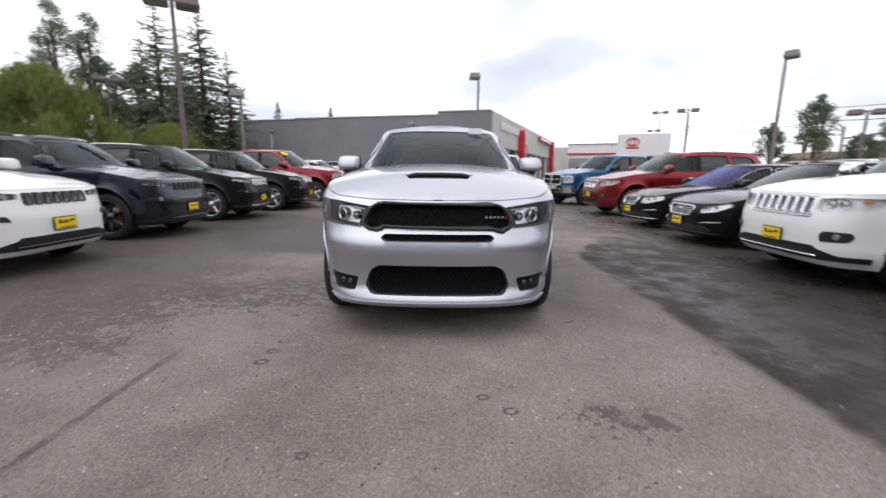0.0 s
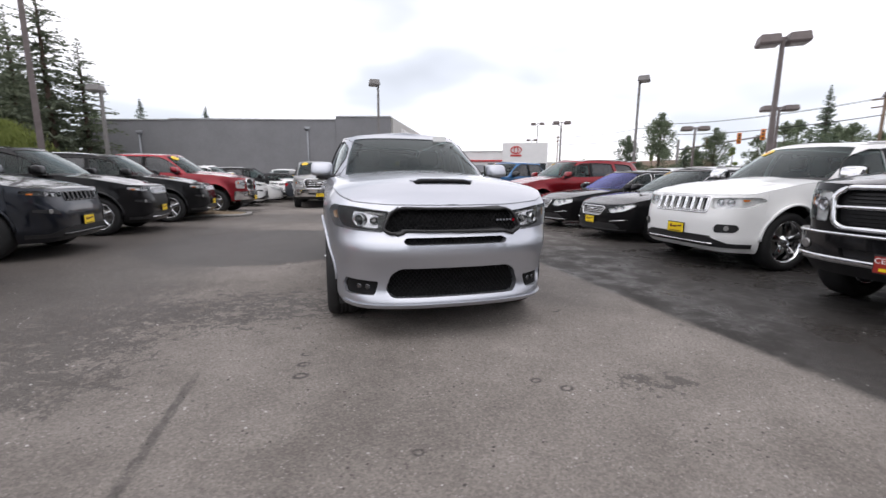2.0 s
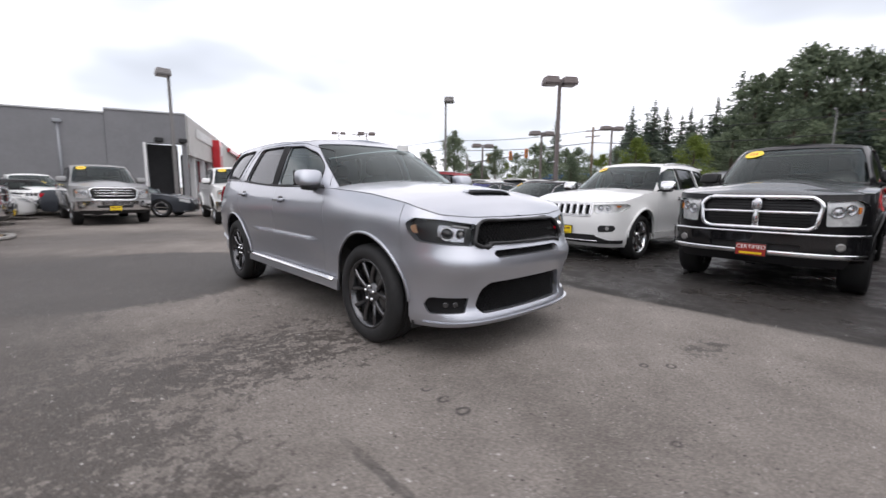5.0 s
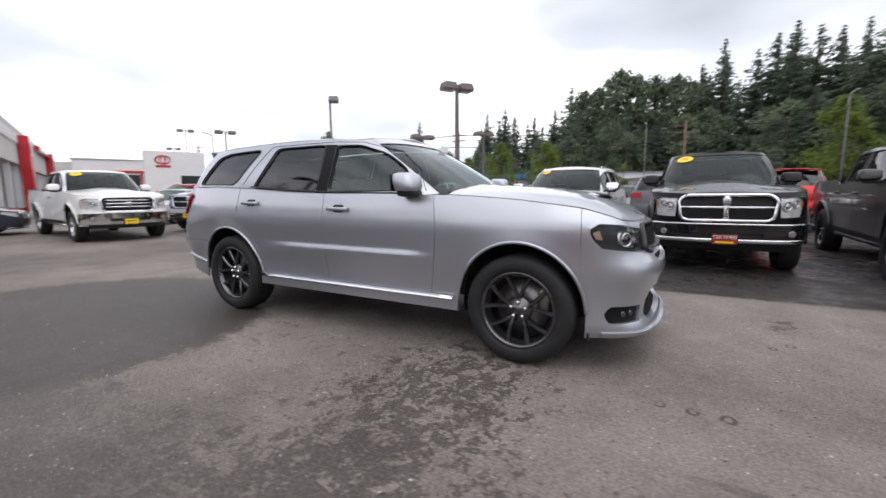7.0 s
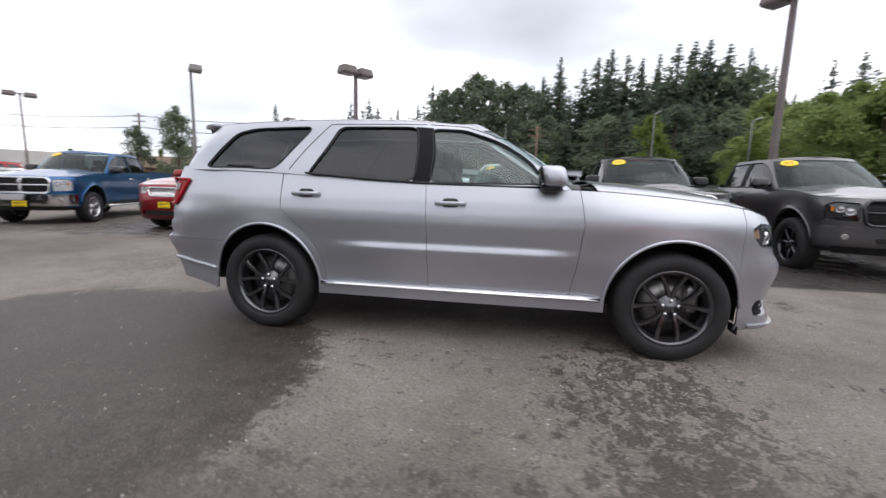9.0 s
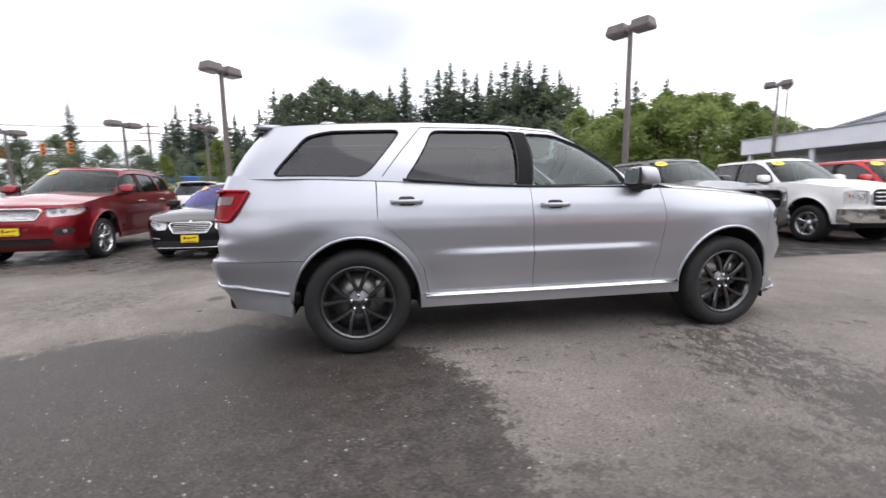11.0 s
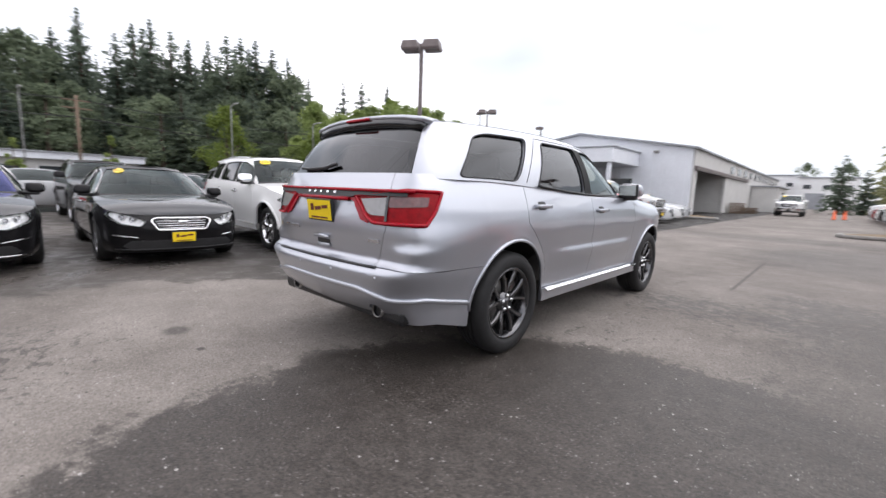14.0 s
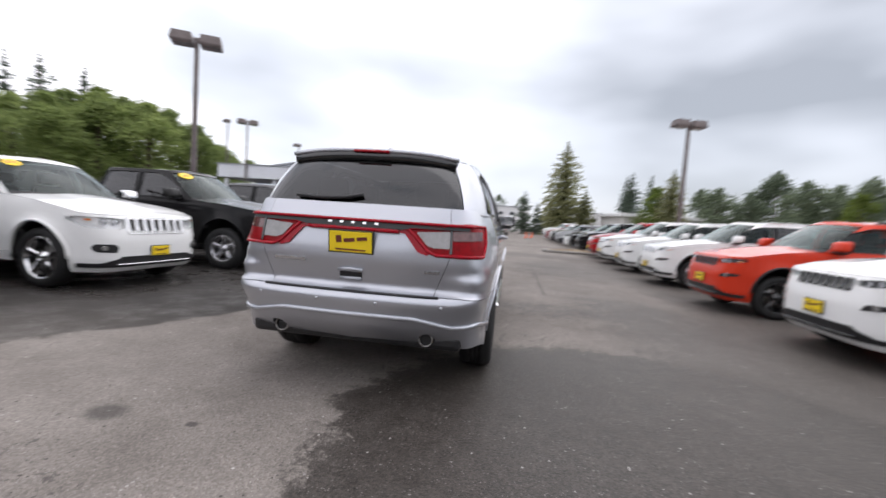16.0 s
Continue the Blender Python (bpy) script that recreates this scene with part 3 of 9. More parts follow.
def asphalt():
    """Worn grey asphalt: pale aggregate, wet areas that dry at their edges, a darker newer strip, tar and oil marks."""
    m, nt, b = mat_new("worn_asphalt")
    L = nt.links.new
    geo = nt.nodes.new("ShaderNodeNewGeometry")
    pos = geo.outputs["Position"]

    def math_(op, a, b_=None, c=None, clamp=False):
        n = nt.nodes.new("ShaderNodeMath")
        n.operation, n.use_clamp = op, clamp
        for i, v in enumerate((a, b_, c)):
            if v is None:
                continue
            if isinstance(v, (int, float)):
                n.inputs[i].default_value = v
            else:
                L(v, n.inputs[i])
        return n.outputs[0]

    def noise_(scale, detail=4.0, rough=0.55, dist=0.0):
        n = node(nt, "ShaderNodeTexNoise", Scale=scale, Detail=detail, Roughness=rough, Distortion=dist)
        L(pos, n.inputs["Vector"])
        return n.outputs["Fac"]

    sep = nt.nodes.new("ShaderNodeSeparateXYZ")
    L(pos, sep.inputs[0])
    big, mid_n, edge_n, fine = noise_(0.35, 5), noise_(2.2, 6, 0.6), noise_(7.0, 6, 0.7), noise_(55.0, 3, 0.7)
    wob = math_("MULTIPLY_ADD", mid_n, 1.1, -0.55)
    wob2 = math_("MULTIPLY_ADD", edge_n, 0.5, -0.25)
    px = math_("ADD", sep.outputs[0], math_("MULTIPLY", wob, 0.7))
    py = math_("ADD", sep.outputs[1], math_("MULTIPLY_ADD", noise_(24.0, 5, 0.7), 0.30, math_("MULTIPLY", wob2, 1.3)))

    def ell(cx, cy, rx, ry, soft=0.12, x=None, y=None):
        """1 inside an ellipse, 0 outside."""
        dx = math_("DIVIDE", math_("SUBTRACT", x or px, cx), rx)
        dy = math_("DIVIDE", math_("SUBTRACT", y or py, cy), ry)
        r = math_("SQRT", math_("ADD", math_("MULTIPLY", dx, dx), math_("MULTIPLY", dy, dy)))
        n = nt.nodes.new("ShaderNodeMapRange")
        n.interpolation_type = "SMOOTHSTEP"
        L(r, n.inputs["Value"])
        n.inputs["From Min"].default_value, n.inputs["From Max"].default_value = 1 + soft, 1 - soft
        n.inputs["To Min"].default_value, n.inputs["To Max"].default_value = 0, 1
        return n.outputs[0]

    def step(v, lo, hi):
        n = nt.nodes.new("ShaderNodeMapRange")
        n.interpolation_type = "SMOOTHSTEP"
        L(v, n.inputs["Value"])
        n.inputs["From Min"].default_value, n.inputs["From Max"].default_value = lo, hi
        return n.outputs[0]

    mx = lambda *v: v[0] if len(v) == 1 else math_("MAXIMUM", v[0], mx(*v[1:]))
    mul = lambda a, c: math_("MULTIPLY", a, c)
    # Standing damp: behind the silver car, beside the rows, far end. A long darker band runs under the -x row's noses.
    clump = math_("ADD", mul(noise_(8.5, 8, 0.66, 0.5), 0.6), mul(noise_(30.0, 6, 0.7), 0.4))
    speck = math_("ADD", mul(clump, 1.5), mul(math_("SUBTRACT", fine, 0.5), 0.5))
    pool = step(math_("ADD", ell(-2.0, 2.95, 1.95, 2.04, 0.22), math_("SUBTRACT", speck, 0.75)), 0.36, 0.60)
    wet = mx(pool, mul(ell(-4.2, 3.9, 2.2, 2.6, 0.35), 0.85), mul(ell(-4.6, 1.6, 2.3, 3.6, 0.3), 0.75), mul(ell(-4.2, 1.6, 1.9, 3.2, 0.5), 0.8), mul(ell(-2.9, -3.2, 1.6, 1.6, 0.6), 0.25), mul(ell(-3.5, 2.4, 1.5, 2.2, 0.35), 0.8), mul(ell(4.6, -3.2, 2.4, 5.0, 0.3), 0.6),
             mul(ell(1.5, -0.5, 0.75, 1.35, 0.25), 0.55), mul(ell(-3.0, 8.0, 3.5, 1.6, 0.4), 0.6), mul(ell(1.8, 7.5, 3.2, 1.1, 0.4), 0.45),
             mul(ell(-3.4, -8.0, 2.2, 3.0, 0.4), 0.6), mul(ell(-2.0, -13.0, 4.0, 1.2, 0.5), 0.45), mul(ell(-5.4, -6.0, 1.7, 9.5, 0.3), 0.7), mul(ell(4.8, 6.0, 1.6, 4.5, 0.5), 0.7))
    # Drying blotches: thick in the zones, thinning out round them.
    zone = mx(mul(ell(-1.6, -1.1, 1.05, 0.62, 0.7), 0.8), mul(ell(-2.55, -1.1, 0.75, 0.55, 0.7), 0.95), mul(ell(-2.6, 0.55, 0.75, 0.8, 0.7), 0.2), mul(ell(-1.15, 0.55, 0.5, 0.75, 0.8), 0.3), mul(ell(-2.6, -2.35, 0.55, 0.45, 0.8), 0.85),
              mul(ell(-2.2, -0.2, 1.5, 1.6, 0.7), 0.12), mul(ell(-3.3, -0.4, 1.0, 1.4, 0.7), 0.85), mul(ell(-3.4, 2.4, 1.3, 1.6, 0.6), 0.55), mul(ell(-4.2, 4.8, 2.6, 2.0, 0.5), 0.6), mul(ell(0.9, -3.17, 0.30, 0.13, 0.7), 0.75), mul(ell(1.3, 4.6, 1.0, 0.8, 0.7), 0.6), mul(ell(2.6, -2.5, 0.7, 0.6, 0.7), 0.6))
    zone = mx(zone, mul(ell(-2.95, -1.7, 0.85, 1.1, 0.6), 0.95), mul(ell(-2.75, 1.1, 0.5, 0.8, 0.7), 0.8))
    wet = mx(wet, mul(step(math_("ADD", clump, mul(zone, 0.18)), 0.605, 0.64), mul(step(fine, 0.12, 0.34), 0.84)))
    wet = mx(wet, mul(step(mul(big, edge_n), 0.32, 0.42), 0.35))
    wet = mul(wet, math_("MULTIPLY_ADD", step(speck, 0.86, 0.62), 0.16, 0.86))
    # The newer, darker strip beyond the seam.
    strip = mul(step(math_("SUBTRACT", math_("ADD", sep.outputs[0], mul(wob2, 0.34)), mul(step(sep.outputs[1], 0.4, 3.4), math_("ADD", 1.3, mul(wob, 1.2)))), 1.91, 2.05), step(sep.outputs[1], 12.0, 9.0))
    # The filled seam, small oil spots and tar prints.
    seam = mul(step(math_("ABSOLUTE", math_("SUBTRACT", math_("ADD", sep.outputs[0], mul(wob2, 0.12)), -1.70)), 0.035, 0.012), mul(step(sep.outputs[1], -2.45, -2.75), step(sep.outputs[1], -7.5, -5.0)))
    X, Y = math_("ADD", sep.outputs[0], mul(wob2, 0.06)), math_("ADD", sep.outputs[1], mul(wob2, 0.06))
    spots = [mul(ell(1.17, 3.15, 0.11, 0.09, 0.45, X, Y), 0.6), mul(ell(0.63, 3.14, 0.035, 0.03, 0.3, X, Y), 0.7)]
    for cx, cy, r in ((-1.09, -2.74, 0.04), (-1.08, -2.58, 0.035), (-1.07, -2.42, 0.033), (0.385, -3.27, 0.035), (0.26, -3.14, 0.03), (-0.55, -3.62, 0.025), (1.05, -1.95, 0.05)):
        o = ell(cx, cy, r * 1.2, r, 0.25, X, Y)
        i = ell(cx, cy, r * 0.7, r * 0.5, 0.3, X, Y)
        spots.append(mul(mul(math_("SUBTRACT", o, i, None, True), step(edge_n, 0.38, 0.52)), 0.8))
    marks = mx(*spots, mul(mul(seam, step(edge_n, 0.30, 0.60)), 0.7))
    # Colour: binder, pale stones, brownish dust.
    vor = node(nt, "ShaderNodeTexVoronoi", Scale=95.0)
    L(pos, vor.inputs["Vector"])
    stone_pick = nt.nodes.new("ShaderNodeSeparateColor")
    L(vor.outputs["Color"], stone_pick.inputs[0])
    stones = mul(mul(step(stone_pick.outputs[0], 0.86, 0.97), step(edge_n, 0.36, 0.60)), step(vor.outputs["Distance"], 0.50, 0.30))
    # Loose chips, pale and dark, lying here and there.
    chip_v = node(nt, "ShaderNodeTexVoronoi", Scale=42.0)
    L(pos, chip_v.inputs["Vector"])
    chip_pick = nt.nodes.new("ShaderNodeSeparateColor")
    L(chip_v.outputs["Color"], chip_pick.inputs[0])
    chip = mul(step(math_("ADD", chip_v.outputs["Distance"], mul(math_("SUBTRACT", fine, 0.5), 0.5)), 0.36, 0.26), step(mid_n, 0.40, 0.58))
    pale_chip, dark_chip = mul(chip, step(chip_pick.outputs[0], 0.965, 0.985)), mul(chip, step(chip_pick.outputs[1], 0.90, 0.96))
    base = ramp(nt, math_("ADD", mul(big, 0.5), math_("ADD", mul(mid_n, 0.25), mul(fine, 0.32))), [(0.33, (0.098, 0.088, 0.081)), (0.51, (0.178, 0.162, 0.149)), (0.69, (0.265, 0.244, 0.226))])

    def mix(f, a, c, blend="MIX"):
        n = nt.nodes.new("ShaderNodeMix")
        n.data_type, n.blend_type = "RGBA", blend
        L(f, n.inputs["Factor"])
        for s_, v in (("A", a), ("B", c)):
            if isinstance(v, tuple):
                n.inputs[s_].default_value = (*v, 1)
            else:
                L(v, n.inputs[s_])
        return n.outputs["Result"]

    grit = ramp(nt, stone_pick.outputs[1], [(0.0, (0.80, 0.79, 0.78)), (0.5, (0.98, 0.975, 0.97)), (1.0, (1.20, 1.19, 1.17))])
    base = mix(math_("ADD", 1.0, 0.0), base, grit, "MULTIPLY")
    patchy = ramp(nt, math_("ADD", mul(noise_(0.9, 6, 0.62, 0.6), 0.7), mul(edge_n, 0.3)), [(0.34, (0.80, 0.785, 0.77)), (0.50, (0.99, 0.98, 0.97)), (0.66, (1.10, 1.09, 1.08))])
    base = mix(math_("ADD", 1.0, 0.0), base, patchy, "MULTIPLY")
    col = mix(mul(stones, 0.5), base, (0.44, 0.42, 0.40))
    col = mix(mul(strip, math_("SUBTRACT", 0.98, mul(step(sep.outputs[1], 0.2, 3.0), 0.42))), col, mix(mul(stones, 0.3), ramp(nt, math_("ADD", mul(mid_n, 0.6), mul(fine, 0.4)), [(0.35, (0.016, 0.0146, 0.0136)), (0.65, (0.054, 0.0495, 0.046))]), (0.16, 0.15, 0.14)))
    col = mix(mul(mul(wet, math_("SUBTRACT", 1.0, mul(strip, 0.75))), 0.90), col, mix(mul(stones, 0.62), ramp(nt, fine, [(0.35, (0.009, 0.0072, 0.0060)), (0.65, (0.037, 0.0295, 0.0243))]), (0.26, 0.24, 0.225)))
    col = mix(mul(dark_chip, 0.75), col, (0.020, 0.018, 0.017))
    col = mix(mul(pale_chip, 0.8), col, (0.46, 0.44, 0.42))
    col = mix(marks, col, (0.035, 0.033, 0.032))
    L(col, b.inputs["Base Color"])
    rough = math_("SUBTRACT", math_("SUBTRACT", 0.88, mul(wet, 0.36)), mul(mul(strip, step(mid_n, 0.38, 0.66)), math_("MULTIPLY_ADD", wet, 0.25, 0.36)))
    L(math_("MULTIPLY_ADD", wet, 0.10, 0.22), b.inputs["Specular IOR Level"])
    L(rough, b.inputs["Roughness"])
    bp = node(nt, "ShaderNodeBump", Strength=0.7, Distance=0.006)
    L(math_("ADD", mul(fine, 0.6), mul(vor.outputs["Distance"], 0.5)), bp.inputs["Height"])
    L(bp.outputs["Normal"], b.inputs["Normal"])
    return m


def ground():
    vs, fs = [], []
    ax = [-1500, -400, -150, -60, -25, -10, 0, 10, 25, 60, 150, 400, 1500]
    n = len(ax)
    for y in ax:
        vs += [(x, y, 0.0) for x in ax]
    for j in range(n - 1):
        fs += [(j * n + i, j * n + i + 1, (j + 1) * n + i + 1, (j + 1) * n + i) for i in range(n - 1)]
    g = new("ground", mesh_of("ground", vs, fs, asphalt(), False))
    tagged(g, "worn grey asphalt car lot, partly wet", "ground", "", "structure")


ground()


# ---- vehicles ----
def topline(sh, s0, s1, n=24, drop=0.0):
    return [(s, float(sh.top(s)) - drop) for s in np.linspace(s0, s1, n)]


def both(name, poly, mapf, res, mat, parent, col=None, label="", holes=(), **kw):
    """The same panel on both flanks."""
    out = []
    for sg in (1, -1):
        f = poly if sg > 0 else flip(poly)[::-1]
        hs = [h if sg > 0 else flip(h)[::-1] for h in holes]
        out.append(part(name, panel(f, mapf, res, mat, hs, name=name, **kw), parent, label, col))
    return out


def outline(poly, mapf, res, w, h, mat, off=0.0, name="trim", closed=True):
    pts = np.array(dense(poly, res, closed))
    return sweep([Vector(p) for p in mapf(pts[:, 0], pts[:, 1], off)], w, h, mat, name, (1, 0, 0.2), closed, 6)


def flank(root, sh, d, col, mat, res):
    """Fenders, doors, sills and quarters, both bumper skins. d: where the cuts lie."""
    yf, yr, zc, ry, rz, zs = d["yf"], d["yr"], d["zc"], d["ry"], d["rz"], d["sill"]
    ang = lambda z: math.degrees(math.asin(min(1, (z - zc) / rz)))
    gap = 0.004
    out = {}
    yb = d["bumper_y"]
    ab = 180 - math.degrees(math.acos(min(1, (yf - yb) / ry)))
    de = d["door_front"]
    fend = topline(sh, sh.sy(yb + gap), sh.sy(de[0][0] - gap)) + sh.sp([(y - gap, z) for y, z in de[1:]])
    fend += sh.sp(arc(yf, zc, ry, rz, ang(zs), ab))
    out["fender"] = both("fender", fend, sh.at, res, mat, root, col)
    mid = d["door_mid"]
    fd = topline(sh, sh.sy(de[0][0]), sh.sy(mid[0][0] - gap)) + sh.sp([(y - gap, z) for y, z in mid[1:]]) + sh.sp(de[1:][::-1])
    out["front_door"] = both("front_door", fd, sh.at, d.get("door_res", res), mat, root, col)
    re_ = d["door_rear"]
    if re_:
        rd = topline(sh, sh.sy(mid[0][0]), sh.sy(re_[0][0] - gap)) + sh.sp([(y - gap, z) for y, z in re_[1:]]) + sh.sp(mid[1:][::-1])
        out["rear_door"] = both("rear_door", rd, sh.at, d.get("door_res", res), mat, root, col)
    else:
        re_ = mid
    gx, zq = d["gate_x"], d["bumper_top"]
    zside = d["bumper_side"]
    rear_s = sh.rx(gx)
    low = [(rear_s, 0.96), (sh.rx(d["gate_low"]), zq + gap)] if "gate_low" in d else [(rear_s, zq + gap)]
    q = topline(sh, sh.sy(re_[0][0] + gap), rear_s, 30) + low + [(sh.rx(gx + 0.04), zq + gap), (sh.sy(yr + ry + 0.28), zside + gap)]
    q += sh.sp(arc(yr, zc, ry, rz, ang(zside + gap), 180 - ang(re_[-1][1]))) + sh.sp(re_[1:][::-1])
    out["quarter_panel"] = both("quarter_panel", q, sh.at, d.get("end_res", res), mat, root, col)
    bz = d["rear_bottom"]
    s1 = sh.sy(yr + ry)
    L2 = 2 * sh.L
    side = sh.sp(arc(yr, zc, ry, rz, ang(zside), 0, 6)) + d.get("rear_under", [(s1, bz)])
    top = [(sh.sy(yr + ry + 0.28), zside), (sh.rx(gx + 0.04), zq), (sh.rx(-gx - 0.04), zq), (L2 - sh.sy(yr + ry + 0.28), zside)]
    rb = side[::-1] + top + [(L2 - s, z) for s, z in side]
    out["rear_bumper"] = part("rear_bumper", panel(rb, sh.at, d.get("end_res", res), mat, d.get("rear_holes", ()), hole_depth=0.06, name="rear_bumper"), root, "", col)
    if gx:
        g = topline(sh, rear_s + gap, L2 - rear_s - gap, 30) + [(L2 - s - gap, z) for s, z in low] + [(s + gap, z) for s, z in low[::-1]]
        out["tailgate"] = part("tailgate", panel(g, sh.at, d.get("end_res", res), mat, name="tailgate"), root, "", col)
    fz = d["front_bottom"]
    right = sh.sp(arc(yf, zc, ry, rz, ab, 180, 6)) + [(sh.sy(yf - ry), fz)]
    fb = topline(sh, -sh.sy(yb), sh.sy(yb), 40) + right + flip(right)[::-1]
    out["front_bumper"] = part("front_bumper", panel(fb, sh.at, res, mat, d.get("front_holes", ()), hole_depth=0.07, name="front_bumper"), root, "", col)
    sl = sh.sp([(yf + ry * 0.99, zs - gap), (yr - ry * 0.99, zs - gap), (yr - ry * 0.99, d["sill_bottom"]), (yf + ry * 0.99, d["sill_bottom"])])
    out["sill"] = both("side_sill", sl, sh.at, res * 2, d.get("sill_mat", mat), root, col, off=d.get("sill_out", 0.0), depth=0.03)
    K = sh.K
    # Dark floor pan, wheel wells and inner lining.
    part("underbody", box("underbody", BLACK, (1.1 * K[0], (yr - yf + 1.2) * K[1], 0.34), (0, (yf + yr) / 2 * K[1], (d["sill_bottom"] + 0.18) * K[2]), 0.05), root)
    for y in (yf, yr):
        for sg in (1, -1):
            vs, fs = [], []
            for i in range(15):
                a = radians(-10 + 200 * i / 14)
                for x in (0.52, d["half"] - (0.02 if 3 < i < 11 else 0.16)):
                    vs.append((sg * x * K[0], (y + (ry + 0.012) * math.cos(a)) * K[1], (zc + (rz + 0.012) * math.sin(a)) * K[2]))
            for i in range(14):
                fs.append((2 * i, 2 * i + 1, 2 * i + 3, 2 * i + 2))
            fs.append(tuple(range(0, 30, 2)))
            part("wheel_well", mesh_of("wheel_well", vs, fs, BLACK), root)
    return out


def bonnet(root, sh, y_back, col, mat, res, crown=0.05, dome=0.0, holes=(), dome_w=0.4, bend=2.4, name="bonnet"):
    """The lid between the fenders, from the nose to the windscreen."""
    ss = np.linspace(0.0, sh.sy(y_back), 80)
    e = sh.at(ss, sh.top(ss)) / sh.K
    ex, ey, ez = e[:, 0], e[:, 1], e[:, 2]
    y0 = ey[0]

    def surf(x, y, off):
        xe = np.maximum(0.02, np.interp(y, ey, ex))
        ze = np.interp(y, ey, ez)
        r = np.clip(np.abs(x) / xe, 0, 1)
        back = np.clip((y - y0) / (y_back - y0), 0, 1)
        z = ze + crown * (1 - r**bend) * np.sqrt(np.clip(back * 3, 0, 1))
        z = z + dome * np.exp(-((x / dome_w) ** 4)) * np.clip(back * 2.2, 0, 1)
        return np.stack([x, y, z + off + 0.006], -1) * sh.K

    edge = [(x, y) for x, y in zip(ex[2::3], ey[2::3])]
    edge[-1] = (ex[-1], ey[-1])
    poly = [(x * 0.9975, y) for x, y in edge] + [(-x * 0.9975, y) for x, y in edge[::-1]]
    ob = part(name, panel(poly, surf, res, mat, holes, depth=0.004, hole_depth=0.04, name=name), root, "", col)
    return ob, surf


def cabin(root, cab, d, col, mat, res, glass_front=GLASS, glass_rear=PRIVACY):
    """Pillars, roof and panes. d: aA and aD, where the windscreen and the back window end, and the side windows."""
    H, LU = cab.H, cab.LU
    a0, a1 = d["aA"], d["aD"]
    wins = [rounded(cab.sp(w), d.get("round", 0.05)) for w in d["windows"]]
    fr = [(a, 0.0) for a in np.linspace(a0, a1, 30)] + [(a, H) for a in np.linspace(a1, a0, 30)]
    both("cabin_side", fr, cab.at, d.get("side_res", res), mat, root, col, holes=wins, depth=0.02, hole_depth=0.03)
    for i, w in enumerate(wins):
        gm = d["glass"][i]
        for ob in both("side_window", w, cab.at, res * 2, gm, root, off=-0.014, depth=0.0):
            if gm in (GLASS, SIDEGLASS):
                ob.visible_shadow = False
        for sg in (1, -1):
            part("window_seal", outline(w if sg > 0 else flip(w), cab.at, 0.03, d.get("seal_w", 0.014), 0.010, d.get("seal", BLACK), 0.003, "window_seal"), root)
    for w in d.get("pillars", ()):
        both("pillar_trim", cab.sp(w), cab.at, res * 2, GRILLE, root, off=0.006, depth=0.010)
    ws = [(a, 0.0) for a in np.linspace(-a0 + 0.01, a0 - 0.01, 24)] + [(a, H) for a in np.linspace(a0 - 0.01, -a0 + 0.01, 24)]
    w = part("windscreen", panel(ws, cab.at, res * 2, glass_front, depth=0.0, off=-0.004, name="windscreen"), root)
    w.visible_shadow = False
    if d.get("rear_glass", True):
        rg = [(a, d.get("rg0", 0.02)) for a in np.linspace(a1 + 0.01, 2 * LU - a1 - 0.01, 24)]
        rg += [(a, H * 0.97) for a in np.linspace(2 * LU - a1 - 0.01, a1 + 0.01, 24)]
        part("rear_window", panel(rg, cab.at, res * 2, glass_rear, depth=0.0, off=-0.004, name="rear_window"), root)
    for aa, bb, nm in ((-a0 + 0.02, a0 - 0.02, "windscreen_border"),):
        for v0, v1 in ((0.0, 0.035), (H - d.get("band", 0.03), H)):
            st = [(a, v0) for a in np.linspace(aa, bb, 20)] + [(a, v1) for a in np.linspace(bb, aa, 20)]
            part(nm, panel(st, cab.at, 0.1, BLACK, depth=0.0, off=0.0, name=nm), root)
    # The painted edge of the roof over the windscreen.
    hd = [(a, H - d.get("header", 0.05)) for a in np.linspace(-a0, a0, 24)] + [(a, H + 0.004) for a in np.linspace(a0, -a0, 24)]
    part("roof_header", panel(hd, cab.at, 0.08, mat, depth=0.008, off=0.003, name="roof_header"), root, "", col)
    # Roof skin.
    us = np.linspace(0, 1, 46)
    hi = np.stack([np.interp(us, cab.u, cab.high[:, k]) for k in range(3)], -1)
    y0, y1 = hi[0, 1], hi[-1, 1]
    vs, fs = [], []
    nr = 17
    for x, y, z in hi:
        f = max(0.0, 1 - (2 * (y - y0) / (y1 - y0) - 1) ** 6)
        for j in range(nr):
            r = -1 + 2 * j / (nr - 1)
            vs.append(np.array((x * r, y, z + d["crown"] * (1 - abs(r) ** 2.6) * (0.35 + 0.65 * f) + 0.004)) * cab.K)
    for i in range(len(hi) - 1):
        for j in range(nr - 1):
            q = i * nr + j
            fs.append((q, q + nr, q + nr + 1, q + 1))
    part("roof", mesh_of("roof", vs, fs, mat), root, "", col)


